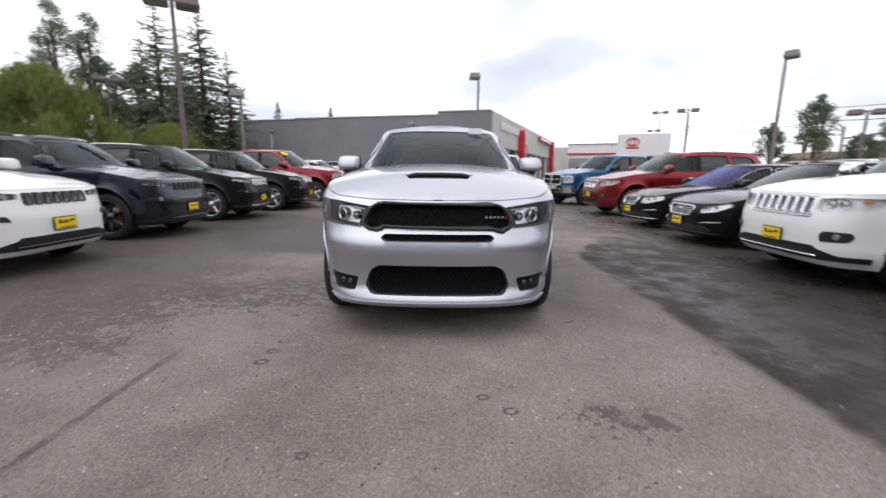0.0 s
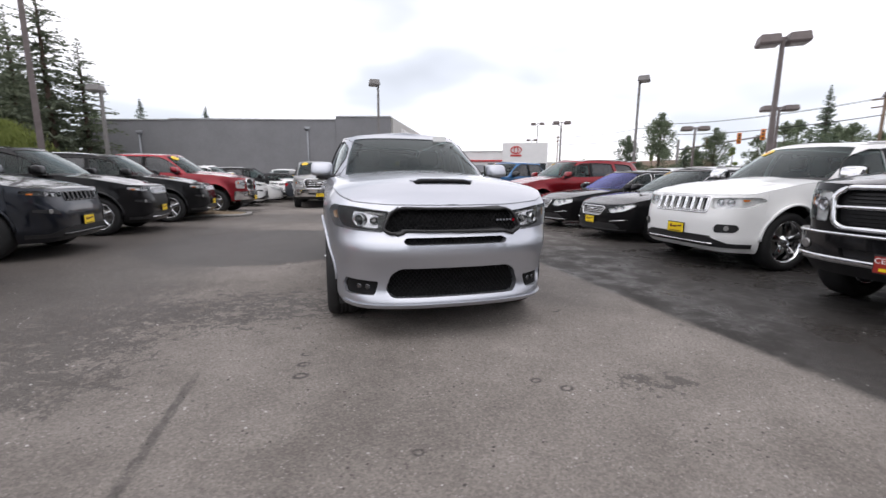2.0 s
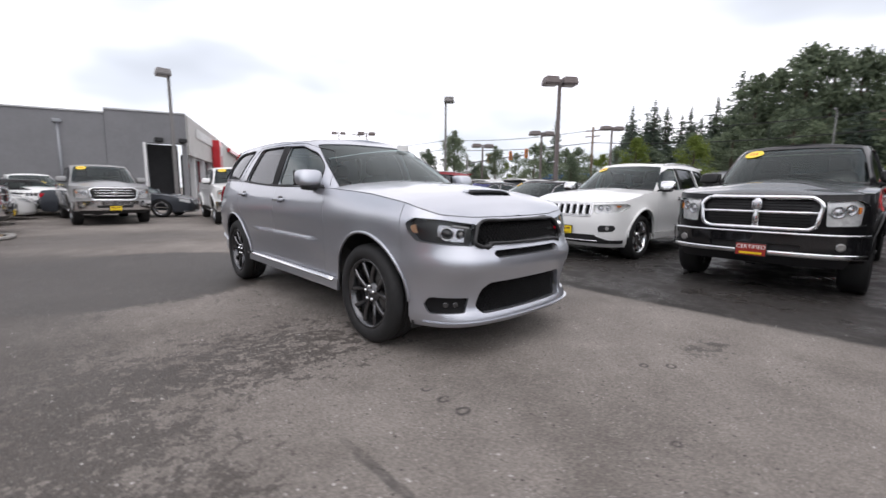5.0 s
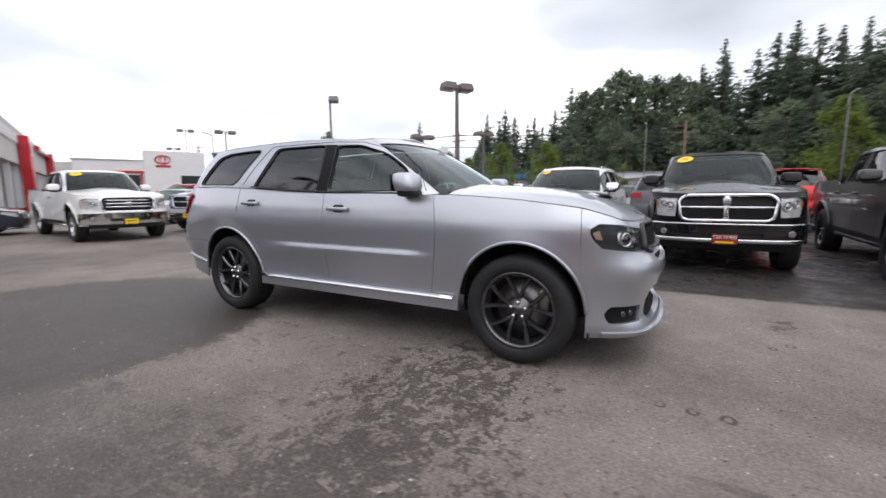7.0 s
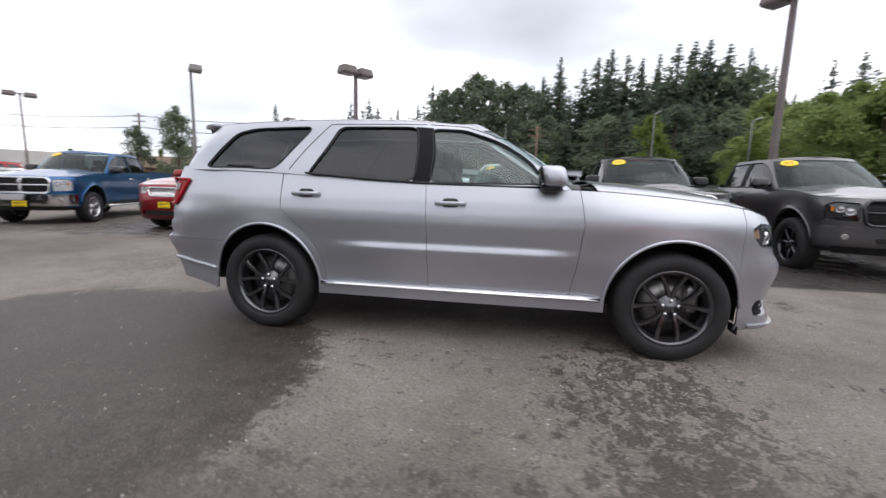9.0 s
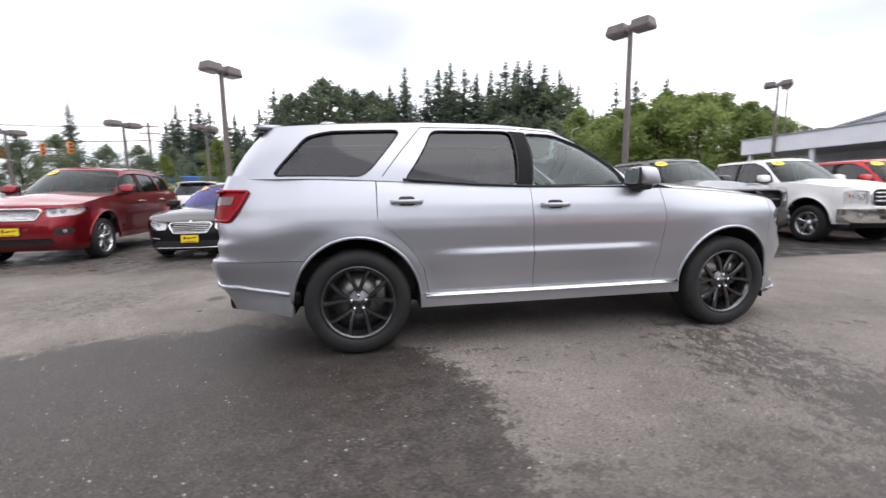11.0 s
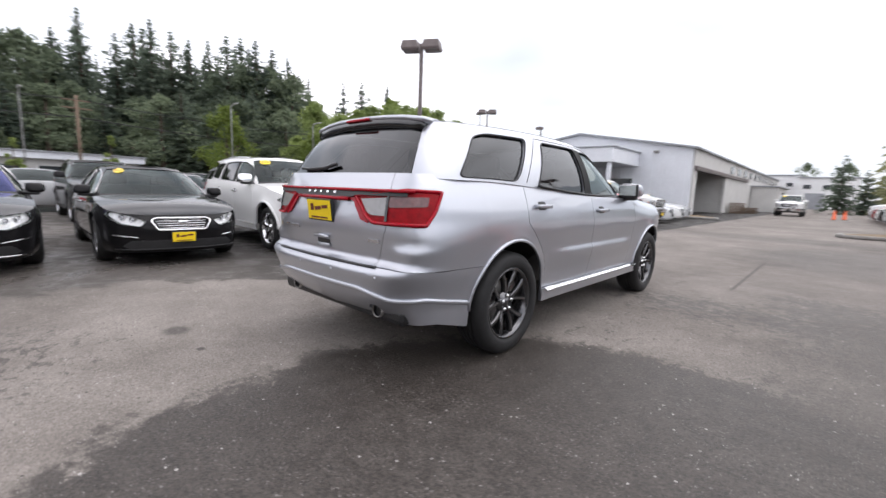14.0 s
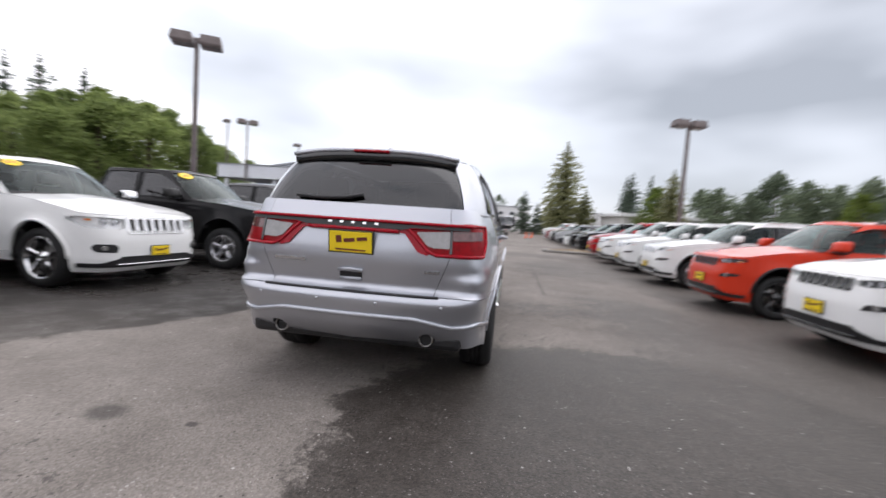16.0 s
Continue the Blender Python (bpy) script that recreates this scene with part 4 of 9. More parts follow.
def seats(root, K, rows, z=0.62, wheel_at=None):
    for y, xs, back in rows:
        for x in xs:
            w = 0.52 if len(xs) == 2 else 1.2
            part("seat_cushion", blob("seat_cushion", SEAT, (w, 0.5, 0.18), (x * K[0], y * K[1], z * K[2])), root)
            part("seat_back", blob("seat_back", SEAT, (w, 0.16, 0.62), (x * K[0], (y + 0.30) * K[1], (z + 0.36) * K[2]), shear=(0, 0.25)), root)
            if len(xs) == 2:
                part("headrest", blob("headrest", SEAT, (0.27, 0.11, 0.2), (x * K[0], (y + 0.42) * K[1], (z + 0.77) * K[2])), root)
            else:
                for hx in (-0.4, 0.4):
                    part("headrest", blob("headrest", SEAT, (0.25, 0.1, 0.17), (hx * K[0], (y + 0.42) * K[1], (z + 0.75) * K[2])), root)
    if wheel_at:
        x, y, zz = wheel_at
        ring = [(x + 0.19 * math.cos(t), y + 0.07 * math.sin(t), zz + 0.17 * math.sin(t)) for t in np.linspace(0, 2 * math.pi, 24, endpoint=False)]
        part("steering_wheel", sweep(ring, 0.03, 0.03, BLACK, "steering_wheel", (0, 1, 0), True, 6), root)
        part("dashboard", blob("dashboard", BLACK, (1.42 * K[0], 0.5, 0.24), (0, y - 0.38, zz - 0.06)), root)


def mirrors(root, at, col, mat, big=1.0, chrome=False, deep=0.17):
    x, y, z = at
    for sg in (1, -1):
        shell = part("door_mirror", blob("door_mirror", CHROME if chrome else mat, (0.25 * big, deep, 0.165 * big), (sg * (x + 0.01), y - 0.105 + deep / 2, z + 0.015), 0.5, 16, 12, (-sg * 0.10, 0.25)), root, "", col)
        part("mirror_bezel", box("mirror_bezel", BLACK, (0.235 * big, 0.012, 0.15 * big), (sg * (x + 0.005), y + 0.072, z + 0.012), 0.006), shell)
        part("mirror_base", blob("mirror_base", BLACK, (0.24 * big, 0.15, 0.06), (sg * (x - 0.03), y - 0.01, z - 0.075 * big), 0.6), shell)
        part("mirror_arm", sweep([(sg * (x - 0.20), y + 0.02, z - 0.10), (sg * (x - 0.06), y, z - 0.06)], 0.09, 0.05, BLACK, "mirror_arm"), shell)
        part("mirror_glass", box("mirror_glass", CHROME, (0.2 * big, 0.006, 0.13 * big), (sg * x, y + 0.080, z + 0.012), 0.003), shell)


def handle(parent, sh, y, z, col, mat, right, root_chrome=False):
    s = sh.sy(y) * (1 if right else -1)
    k = 1 if right else -1
    pts = [(-0.11, 0.004), (-0.095, 0.035), (-0.05, 0.042), (0.05, 0.042), (0.095, 0.035), (0.11, 0.004)]
    path = [Vector(sh.at(s + k * a, z, o)) for a, o in pts]
    h = part("door_handle", sweep(path, 0.018, 0.030, CHROME if root_chrome else mat, "door_handle", (0, 0, 1)), parent, "", None if root_chrome else col)
    cup = rounded([(s - 0.06, z - 0.03), (s + 0.06, z - 0.03), (s + 0.06, z + 0.035), (s - 0.06, z + 0.035)], 0.03)
    part("handle_cup", panel(cup, sh.at, 0.03, BLACK, off=0.003, depth=0.003, name="handle_cup"), h)


# The silver three-row SUV in the middle of the lot: measured cuts and outlines.
SUV_PLAN = [(0, -2.395), (0.30, -2.382), (0.57, -2.33), (0.75, -2.235), (0.862, -2.08), (0.92, -1.86), (0.943, -1.5), (0.948, -0.6),
            (0.948, 0.6), (0.945, 1.5), (0.93, 2.0), (0.89, 2.32), (0.77, 2.50), (0.5, 2.575), (0, 2.60)]
SUV_F = [(0.18, 0.17), (0.235, 0.06), (0.25, 0.006), (0.28, 0.006), (0.305, 0.03), (0.36, 0.065), (0.45, 0.062), (0.56, 0.03), (0.63, 0.0), (0.69, 0.0), (0.72, 0.016), (0.77, 0.062), (0.80, 0.075),
         (0.90, 0.105), (0.96, 0.14), (1.0, 0.19), (1.1, 0.3)]
SUV_S = [(0.24, 0.09), (0.30, 0.055), (0.41, 0.052), (0.43, 0.056), (0.55, 0.045), (0.66, 0.024), (0.74, 0.018), (0.82, 0.009), (0.91, 0.0), (0.98, 0.003), (1.07, 0.018), (1.16, 0.046), (1.24, 0.075), (1.34, 0.12)]
SUV_R = [(0.28, 0.26), (0.36, 0.19), (0.43, 0.105), (0.50, 0.05), (0.55, 0.034), (0.575, 0.022), (0.66, 0.0), (0.69, 0.0), (0.712, 0.012), (0.735, 0.10), (0.82, 0.080), (0.92, 0.055), (1.0, 0.058), (1.15, 0.085), (1.26, 0.13), (1.34, 0.17)]
SUV_TOP = [(("f", 0.0), 0.978), (("f", 0.5), 0.982), (-2.2, 1.003), (-2.1, 1.035), (-1.95, 1.078), (-1.8, 1.10), (-1.5, 1.135), (-1.2, 1.158), (-1.0, 1.17), (-0.55, 1.18), (0.2, 1.19), (1.0, 1.225), (1.4, 1.265), (1.8, 1.285), (2.3, 1.29), (("r", 0.0), 1.29)]
SUV_LOW = [(0, -1.0, 1.175), (0.40, -0.965, 1.18), (0.70, -0.85, 1.18), (0.845, -0.60, 1.172), (0.88, 0.0, 1.18), (0.885, 0.6, 1.2), (0.88, 1.2, 1.24),
           (0.868, 1.7, 1.262), (0.836, 2.10, 1.265), (0.70, 2.365, 1.265), (0.4, 2.43, 1.265), (0, 2.45, 1.265)]
SUV_HIGH = [(0, -0.13, 1.685), (0.30, -0.12, 1.68), (0.54, -0.07, 1.665), (0.655, 0.05, 1.65), (0.69, 0.4, 1.668), (0.70, 0.8, 1.675), (0.695, 1.2, 1.672),
            (0.688, 1.65, 1.658), (0.65, 1.97, 1.645), (0.56, 2.115, 1.64), (0.3, 2.165, 1.65), (0, 2.18, 1.655)]
SUV_CUTS = dict(yf=-1.521, yr=1.521, zc=0.37, ry=0.455, rz=0.485, sill=0.43, sill_bottom=0.325, half=0.94, bumper_y=-1.93,
                door_front=[(-0.86, 1.17), (-0.885, 1.05), (-0.90, 0.93), (-0.87, 0.65), (-0.83, 0.43)],
                door_mid=[(0.23, 1.19), (0.215, 0.9), (0.2, 0.43)],
                door_rear=[(1.37, 1.26), (1.37, 0.98), (1.28, 0.90), (1.15, 0.78), (1.05, 0.62), (1.01, 0.43)],
                gate_x=0.66, bumper_top=0.755, bumper_side=0.70, rear_bottom=0.40, front_bottom=0.235, sill_out=0.020)
SUV_WINS = [[(0.212, 1.205), (0.222, 1.605), (-0.02, 1.60), (-0.29, 1.505), (-0.50, 1.375), (-0.62, 1.212)],
            [(1.175, 1.24), (0.95, 1.61), (0.335, 1.615), (0.325, 1.212)],
            [(2.07, 1.282), (1.84, 1.555), (1.68, 1.595), (1.175, 1.612), (1.40, 1.325), (1.47, 1.276)]]
# The parked crossovers: an older, rounder tail.
JEEP_R = [(0.28, 0.14), (0.40, 0.07), (0.50, 0.03), (0.55, 0.022), (0.575, 0.0), (0.70, 0.0), (0.745, 0.01), (0.77, 0.045), (0.9, 0.05), (1.0, 0.06), (1.15, 0.105), (1.32, 0.21)]
JEEP_LOW = [(0, -1.05, 1.175), (0.40, -1.00, 1.18), (0.70, -0.86, 1.18), (0.845, -0.60, 1.172), (0.88, 0.0, 1.18), (0.885, 0.6, 1.2), (0.88, 1.2, 1.24),
           (0.855, 1.7, 1.262), (0.80, 2.08, 1.262), (0.69, 2.29, 1.262), (0.4, 2.37, 1.262), (0, 2.39, 1.262)]
JEEP_HIGH = [(0, -0.20, 1.685), (0.30, -0.18, 1.68), (0.54, -0.10, 1.665), (0.655, 0.05, 1.65), (0.69, 0.4, 1.668), (0.70, 0.8, 1.675), (0.695, 1.2, 1.672),
            (0.672, 1.65, 1.655), (0.62, 1.95, 1.638), (0.53, 2.05, 1.635), (0.3, 2.09, 1.65), (0, 2.11, 1.655)]


def silver_suv():
    col, mat, res = (0.50, 0.515, 0.56), METALLIC, 0.04
    root = thing("suv", "silver three-row SUV with dark alloy wheels, parked on grey asphalt", "car")
    sh = Shell(SUV_PLAN, SUV_F, SUV_S, SUV_R, SUV_TOP, [(-1.521, 0.37), (1.521, 0.37)], 0.010, 0.485)
    cab = Cabin(SUV_LOW, SUV_HIGH, 0.025)
    sh.crease = (-0.92, 1.02, 0.715, 0.022)
    sh.shoulder = (-1.55, -0.88, 0.97, 1.15, 0.075)
    sh.haunch = (0.58, 0.86, 0.032)
    sh.tuck = (1.85, 2.3, 0.86, 1.0, 0.03)
    d = dict(SUV_CUTS, door_res=0.02, bumper_top=0.715, end_res=0.025, gate_low=0.57)
    d["rear_under"] = [(sh.sy(1.985), 0.30), (sh.sy(2.25), 0.36), (sh.rx(0.66), 0.365)]
    grille = rounded([(-0.43, 0.958), (0.43, 0.958), (0.50, 0.928), (0.55, 0.81), (0.47, 0.775), (0.385, 0.80), (-0.385, 0.80), (-0.47, 0.775), (-0.55, 0.81), (-0.50, 0.925)], 0.03)
    slot = rounded([(-0.37, 0.757), (0.37, 0.757), (0.40, 0.735), (0.37, 0.708), (-0.37, 0.708), (-0.40, 0.735)], 0.015)
    intake = rounded([(-0.42, 0.535), (0.42, 0.535), (0.49, 0.49), (0.535, 0.375), (0.48, 0.318), (-0.48, 0.318), (-0.535, 0.375), (-0.49, 0.49)], 0.03)
    fog = rounded([(0.585, 0.437), (0.835, 0.452), (0.858, 0.40), (0.838, 0.335), (0.615, 0.335)], 0.02)
    lampR = rounded([(sh.fx(0.496), 0.938), (sh.fx(0.66), 0.957), (sh.fx(0.78), 0.976), (sh.sy(-2.035), 0.99), (sh.sy(-1.975), 0.952), (sh.sy(-1.995), 0.895), (sh.sy(-2.06), 0.83), (sh.fx(0.72), 0.805), (sh.fx(0.548), 0.792)], 0.02)
    holes = [sh.fp(grille), lampR, flip(lampR)[::-1], sh.fp(slot), sh.fp(intake), sh.fp(fog), flip(sh.fp(fog))[::-1]]
    ex = [[(sh.rx(sg * 0.54) + 0.062 * math.cos(a), 0.415 + 0.05 * math.sin(a)) for a in np.linspace(0, 2 * math.pi, 16, endpoint=False)] for sg in (1, -1)]
    d["front_holes"], d["rear_holes"] = holes, ex
    p = flank(root, sh, d, col, mat, res)
    fb = p["front_bumper"]
    # Grille, intake and lamps at the nose.
    gr = part("grille", panel(sh.fp(grille), sh.at, 0.05, GRILLE, off=-0.05, depth=0.0, name="grille"), root, "black honeycomb grille")
    part("grille_mesh", lattice(sh.fp(grille), sh.at, 0.036, 0.011, -0.022, GRILLE, 1.15, 0.008), gr)
    part("grille_surround", outline(sh.fp(grille), sh.at, 0.04, 0.05, 0.022, BLACK, 0.0, "grille_surround"), gr)
    for k in range(5):
        a = sh.fx(0.345 + 0.03 * k)
        part("badge_bar", panel([(a, 0.864), (a + 0.020, 0.864), (a + 0.020, 0.878), (a, 0.878)], sh.at, 0.02, DARKRIM, off=-0.008, depth=0.01, name="badge_bar"), gr)
    part("badge_stripe", panel([(sh.fx(0.495), 0.86), (sh.fx(0.51), 0.86), (sh.fx(0.525), 0.884), (sh.fx(0.51), 0.884)], sh.at, 0.02, REDLENS, off=-0.006, depth=0.01, name="badge_stripe"), gr)
    for poly, nm in ((slot, "upper_slot"), (intake, "lower_intake")):
        it = part(nm, panel(sh.fp(poly), sh.at, 0.05, GRILLE, off=-0.06, depth=0.0, name=nm), fb)
        part("intake_mesh", lattice(sh.fp(poly), sh.at, 0.034, 0.010, -0.04, GRILLE, 1.15, 0.006, "intake_mesh"), it)
    for sg in (1, -1):
        f = lambda q: sh.fp(q) if sg > 0 else flip(sh.fp(q))[::-1]
        g_ = lambda q: q if sg > 0 else flip(q)[::-1]
        hl = part("headlight", panel(g_(lampR), sh.at, 0.04, BLACK, off=-0.06, depth=0.0, name="headlight"), root, "clear headlight with a dark bezel")
        lens = part("lens", panel(g_(lampR), sh.at, 0.03, LENS, off=0.002, depth=0.004, name="lens"), hl)
        lens.visible_shadow = False
        for cx, cz, rr in ((0.745, 0.878, 0.036), (0.63, 0.872, 0.022)):
            c = Vector(sh.at(sg * sh.fx(cx), cz, -0.05))
            o = (Vector(sh.at(sg * sh.fx(cx), cz, 0.0)) - c).normalized()
            q = o.to_track_quat("X", "Z").to_matrix().to_4x4()
            ring = lathe([(-0.01, rr * 1.35), (0.02, rr * 1.30), (0.026, rr * 1.12), (0.012, rr * 1.0)], 24, CHROME if rr > 0.03 else DARKRIM, "lamp_ring")
            part("lamp_ring", shifted(ring, Matrix.Translation(c) @ q), hl)
            bulb = lathe([(0.0, rr * 1.05), (0.014, rr * 0.9), (0.024, rr * 0.5), (0.028, 0.0)], 20, GLOSSBLACK if rr > 0.03 else STEEL, "projector")
            part("projector", shifted(bulb, Matrix.Translation(c) @ q), hl)
        bowl = rounded([(0.60, 0.905), (0.70, 0.925), (0.80, 0.94), (0.805, 0.86), (0.72, 0.825), (0.60, 0.815)], 0.02)
        part("reflector_bowl", panel(f(bowl), sh.at, 0.04, ALLOY, off=-0.052, depth=0.004, name="reflector_bowl"), hl)
        bar = [(0.555, 0.92), (0.70, 0.937), (0.70, 0.928), (0.557, 0.910)]
        part("light_bar", panel(f(bar), sh.at, 0.04, WHITELENS, off=-0.03, depth=0.01, name="light_bar"), hl)
        tip = [(sh.sy(-2.04), 0.945), (sh.sy(-2.0), 0.93), (sh.sy(-2.02), 0.89), (sh.sy(-2.06), 0.885)]
        part("side_marker", panel(g_(tip), sh.at, 0.03, PALEAMBER, off=-0.02, depth=0.01, name="side_marker"), hl)
        fg = part("fog_light_pod", panel(f(fog), sh.at, 0.04, GRILLE, off=-0.022, depth=0.0, name="fog_light_pod"), fb)
        for cx in (0.68, 0.75):
            c = Vector(sh.at(sg * sh.fx(cx), 0.39, -0.02))
            o = (Vector(sh.at(sg * sh.fx(cx), 0.39, 0.0)) - c).normalized()
            q = o.to_track_quat("X", "Z").to_matrix().to_4x4()
            part("fog_lamp", shifted(lathe([(-0.02, 0.020), (0.006, 0.018), (0.003, 0.013), (0.009, 0.0)], 16, DARKRIM, "fog_lamp"), Matrix.Translation(c) @ q), fg)
        part("arch_trim", sweep([Vector(sh.at(sg * sh.sy(y), z, 0.004)) for y, z in arc(-1.521, 0.37, 0.457, 0.487, 0, 176, 28)], 0.022, 0.02, mat, "arch_trim", (1, 0, 0), False, 6), root, "", col)
        part("arch_trim", sweep([Vector(sh.at(sg * sh.sy(y), z, 0.004)) for y, z in arc(1.521, 0.37, 0.457, 0.487, 4, 178, 28)], 0.022, 0.02, mat, "arch_trim", (1, 0, 0), False, 6), root, "", col)
        line = [Vector(sh.at(sg * sh.sy(y), 0.420, 0.036)) for y in np.linspace(-1.04, 1.04, 14)]
        part("sill_strip", sweep(line, 0.040, 0.014, CHROME, "sill_strip", (sg * 0.75, 0, 1)), root, "bright strip along the sill")
        # Mud flap behind the bumper corner.
        part("air_flap", box("air_flap", BLACK, (0.12, 0.012, 0.06), (sg * 0.78, -1.98, 0.24), 0.004), root)
    lip = [(s, 0.243) for s in np.linspace(-sh.fx(0.86), sh.fx(0.86), 40)] + [(s, 0.275) for s in np.linspace(sh.fx(0.86), -sh.fx(0.86), 40)]
    part("front_splitter", panel(lip, sh.at, 0.05, mat, off=0.014, depth=0.09, name="front_splitter"), fb, "", col)
    # Bonnet with its scoop.
    scoop = rounded([(-0.22, -1.98), (0.22, -1.98), (0.24, -1.95), (0.20, -1.89), (-0.20, -1.89), (-0.24, -1.95)], 0.03)
    bn, surf = bonnet(root, sh, -0.98, col, mat, 0.03, 0.068, 0.014, [scoop], 0.36, 3.2)
    part("scoop_floor", panel(scoop, surf, 0.05, BLACK, off=-0.04, depth=0.0, name="scoop_floor"), bn)
    part("scoop_lip", sweep([Vector(surf(x, y, 0.004)) for x, y in ((-0.25, -1.91), (-0.19, -1.86), (0.0, -1.853), (0.19, -1.86), (0.25, -1.91))], 0.05, 0.018, mat, "scoop_lip"), bn, "", col)
    part("scoop_mouth", sweep([Vector(surf(x, y, -0.008)) for x, y in ((-0.235, -1.94), (-0.18, -1.895), (0.0, -1.89), (0.18, -1.895), (0.235, -1.94))], 0.045, 0.030, GRILLE, "scoop_mouth"), bn)
    cowl = [(x, -0.955 - 0.10 * (1 - (x / 0.72) ** 2)) for x in np.linspace(-0.72, 0.72, 13)]
    part("cowl", sweep([(x, y + 0.02, 1.185) for x, y in cowl], 0.10, 0.03, BLACK, "cowl"), root)
    for x0, x1 in ((0.62, 0.02), (-0.02, -0.60)):
        part("wiper", sweep([(x0, -0.93, 1.20), (0.5 * (x0 + x1), -0.985, 1.215), (x1, -0.985, 1.222)], 0.02, 0.016, BLACK, "wiper"), root)
    # Glasshouse.
    cabin(root, cab, dict(aA=0.90, aD=3.75, header=0.065, windows=SUV_WINS, side_res=0.025, seal_w=0.009, band=0.012, round=0.06, glass=[SIDEGLASS, PRIVACY, PRIVACY], crown=0.055,
                          pillars=[[(0.205, 1.20), (0.212, 1.61), (0.345, 1.618), (0.335, 1.205)]]), col, mat, res)
    for sg in (1, -1):
        belt = [Vector(cab.at(sg * cab.uv(y, z)[0], 0.0, 0.012)) + Vector((0, 0, 0.012)) for y, z in ((-0.66, 1.19), (-0.3, 1.19), (0.0, 1.195), (0.3, 1.205), (0.7, 1.225), (1.0, 1.24), (1.18, 1.25))]
        part("belt_moulding", sweep(belt, 0.016, 0.018, BLACK, "belt_moulding", (1, 0, 0)), root)
        for q in ([(1.325, 1.275), (1.03, 1.635), (0.27, 1.64)], [(0.245, 1.64), (-0.04, 1.625), (-0.33, 1.53), (-0.60, 1.35), (-0.73, 1.20)]):
            pts = [cab.uv(y, z) for y, z in dense(q, 0.06, False)]
            part("door_seam", sweep([Vector(cab.at(sg * a, b, 0.001)) for a, b in pts], 0.006, 0.004, BLACK, "door_seam", (1, 0, 0.2)), root)
    part("roof_antenna", blob("roof_antenna", mat, (0.05, 0.17, 0.08), (0, 1.72, 1.745), 0.8, 12, 8, (0, 0.5)), root, "", col)
    # Tail: spoiler, lamps, plate, wiper, handle.
    sp = [(x, 2.09 + 0.055 * (1 - (x / 0.62) ** 2), 1.678 - 0.042 * abs(x / 0.62) ** 3) for x in np.linspace(-0.61, 0.61, 19)]
    spoiler = part("roof_spoiler", sweep(sp, 0.19, 0.04, mat, "roof_spoiler"), root, "", col)
    part("spoiler_underside", sweep([(x * 0.985, y + 0.058, z - 0.038) for x, y, z in sp], 0.075, 0.065, GLOSSBLACK, "spoiler_underside"), spoiler)
    part("brake_light", sweep([(x, 2.24 - 0.2 * x * x, 1.670) for x in np.linspace(-0.13, 0.13, 7)], 0.03, 0.018, REDLENS, "brake_light"), spoiler)
    rr = lambda q: [(sh.rx(x), z) for x, z in q]
    band = [(0.80, 1.185), (-0.80, 1.185), (-0.80, 1.15), (-0.40, 1.15), (-0.33, 1.135), (0.33, 1.135), (0.40, 1.15), (0.80, 1.15)]
    tl = part("light_band", panel(rr(band), sh.at, 0.06, BLACK, off=0.024, depth=0.026, name="light_band"), root, "dark band between the tail lights with a red edge")
    for k in range(5):
        part("badge_bar", panel(rr([(0.17 - 0.08 * k, 1.155), (0.145 - 0.08 * k, 1.155), (0.145 - 0.08 * k, 1.168), (0.17 - 0.08 * k, 1.168)]), sh.at, 0.03, CHROME, off=0.032, depth=0.010, name="badge_bar"), tl)
    part("red_edge", sweep([Vector(sh.at(s, 1.182, 0.026)) for s in np.linspace(sh.rx(0.84), sh.rx(-0.84), 50)], 0.026, 0.020, REDLENS, "red_edge"), tl)
    for sg in (1, -1):
        w = lambda q: rr(q) if sg > 0 else [(2 * sh.L - s, z) for s, z in rr(q)][::-1]
        so = lambda s, z: (s, z) if sg > 0 else (2 * sh.L - s, z)
        tip = sh.sy(2.235)
        lampo = [(tip, 1.182), (sh.rx(0.80), 1.188), (sh.rx(0.37), 1.145), (sh.rx(0.42), 1.10), (sh.rx(0.51), 1.01), (sh.rx(0.57), 0.985), (sh.sy(2.365), 0.985), (sh.sy(2.30), 1.07)]
        lampo = rounded([so(*q) for q in lampo], 0.012)
        t = part("tail_light", panel(lampo, sh.at, 0.04, DEEPRED, off=0.010, depth=0.02, name="tail_light"), root, "red wrap-round tail light with a white reversing lens")
        wl = rounded([so(*q) for q in [(sh.rx(0.655), 1.142), (sh.rx(0.43), 1.126), (sh.rx(0.505), 1.045), (sh.rx(0.545), 1.032), (sh.rx(0.655), 1.032)]], 0.008)
        part("reversing_light", panel(wl, sh.at, 0.04, WHITELENS, off=0.015, depth=0.008, name="reversing_light"), t)
        dim = rounded([so(*q) for q in [(sh.sy(2.335), 1.150), (sh.rx(0.675), 1.145), (sh.rx(0.675), 1.082), (sh.sy(2.352), 1.094)]], 0.008)
        part("turn_signal", panel(dim, sh.at, 0.04, DIMLENS, off=0.015, depth=0.008, name="turn_signal"), t, "smoked clear lens")
        dk = [so(*q) for q in [(sh.rx(0.672), 1.165), (sh.rx(0.655), 1.165), (sh.rx(0.655), 1.0), (sh.rx(0.672), 1.0)]]
        part("lamp_gap", panel(dk, sh.at, 0.05, GLOSSBLACK, off=0.020, depth=0.006, name="lamp_gap"), t)
        part("lamp_ring", outline(lampo, sh.at, 0.03, 0.022, 0.020, REDLENS, 0.012, "lamp_ring"), t)
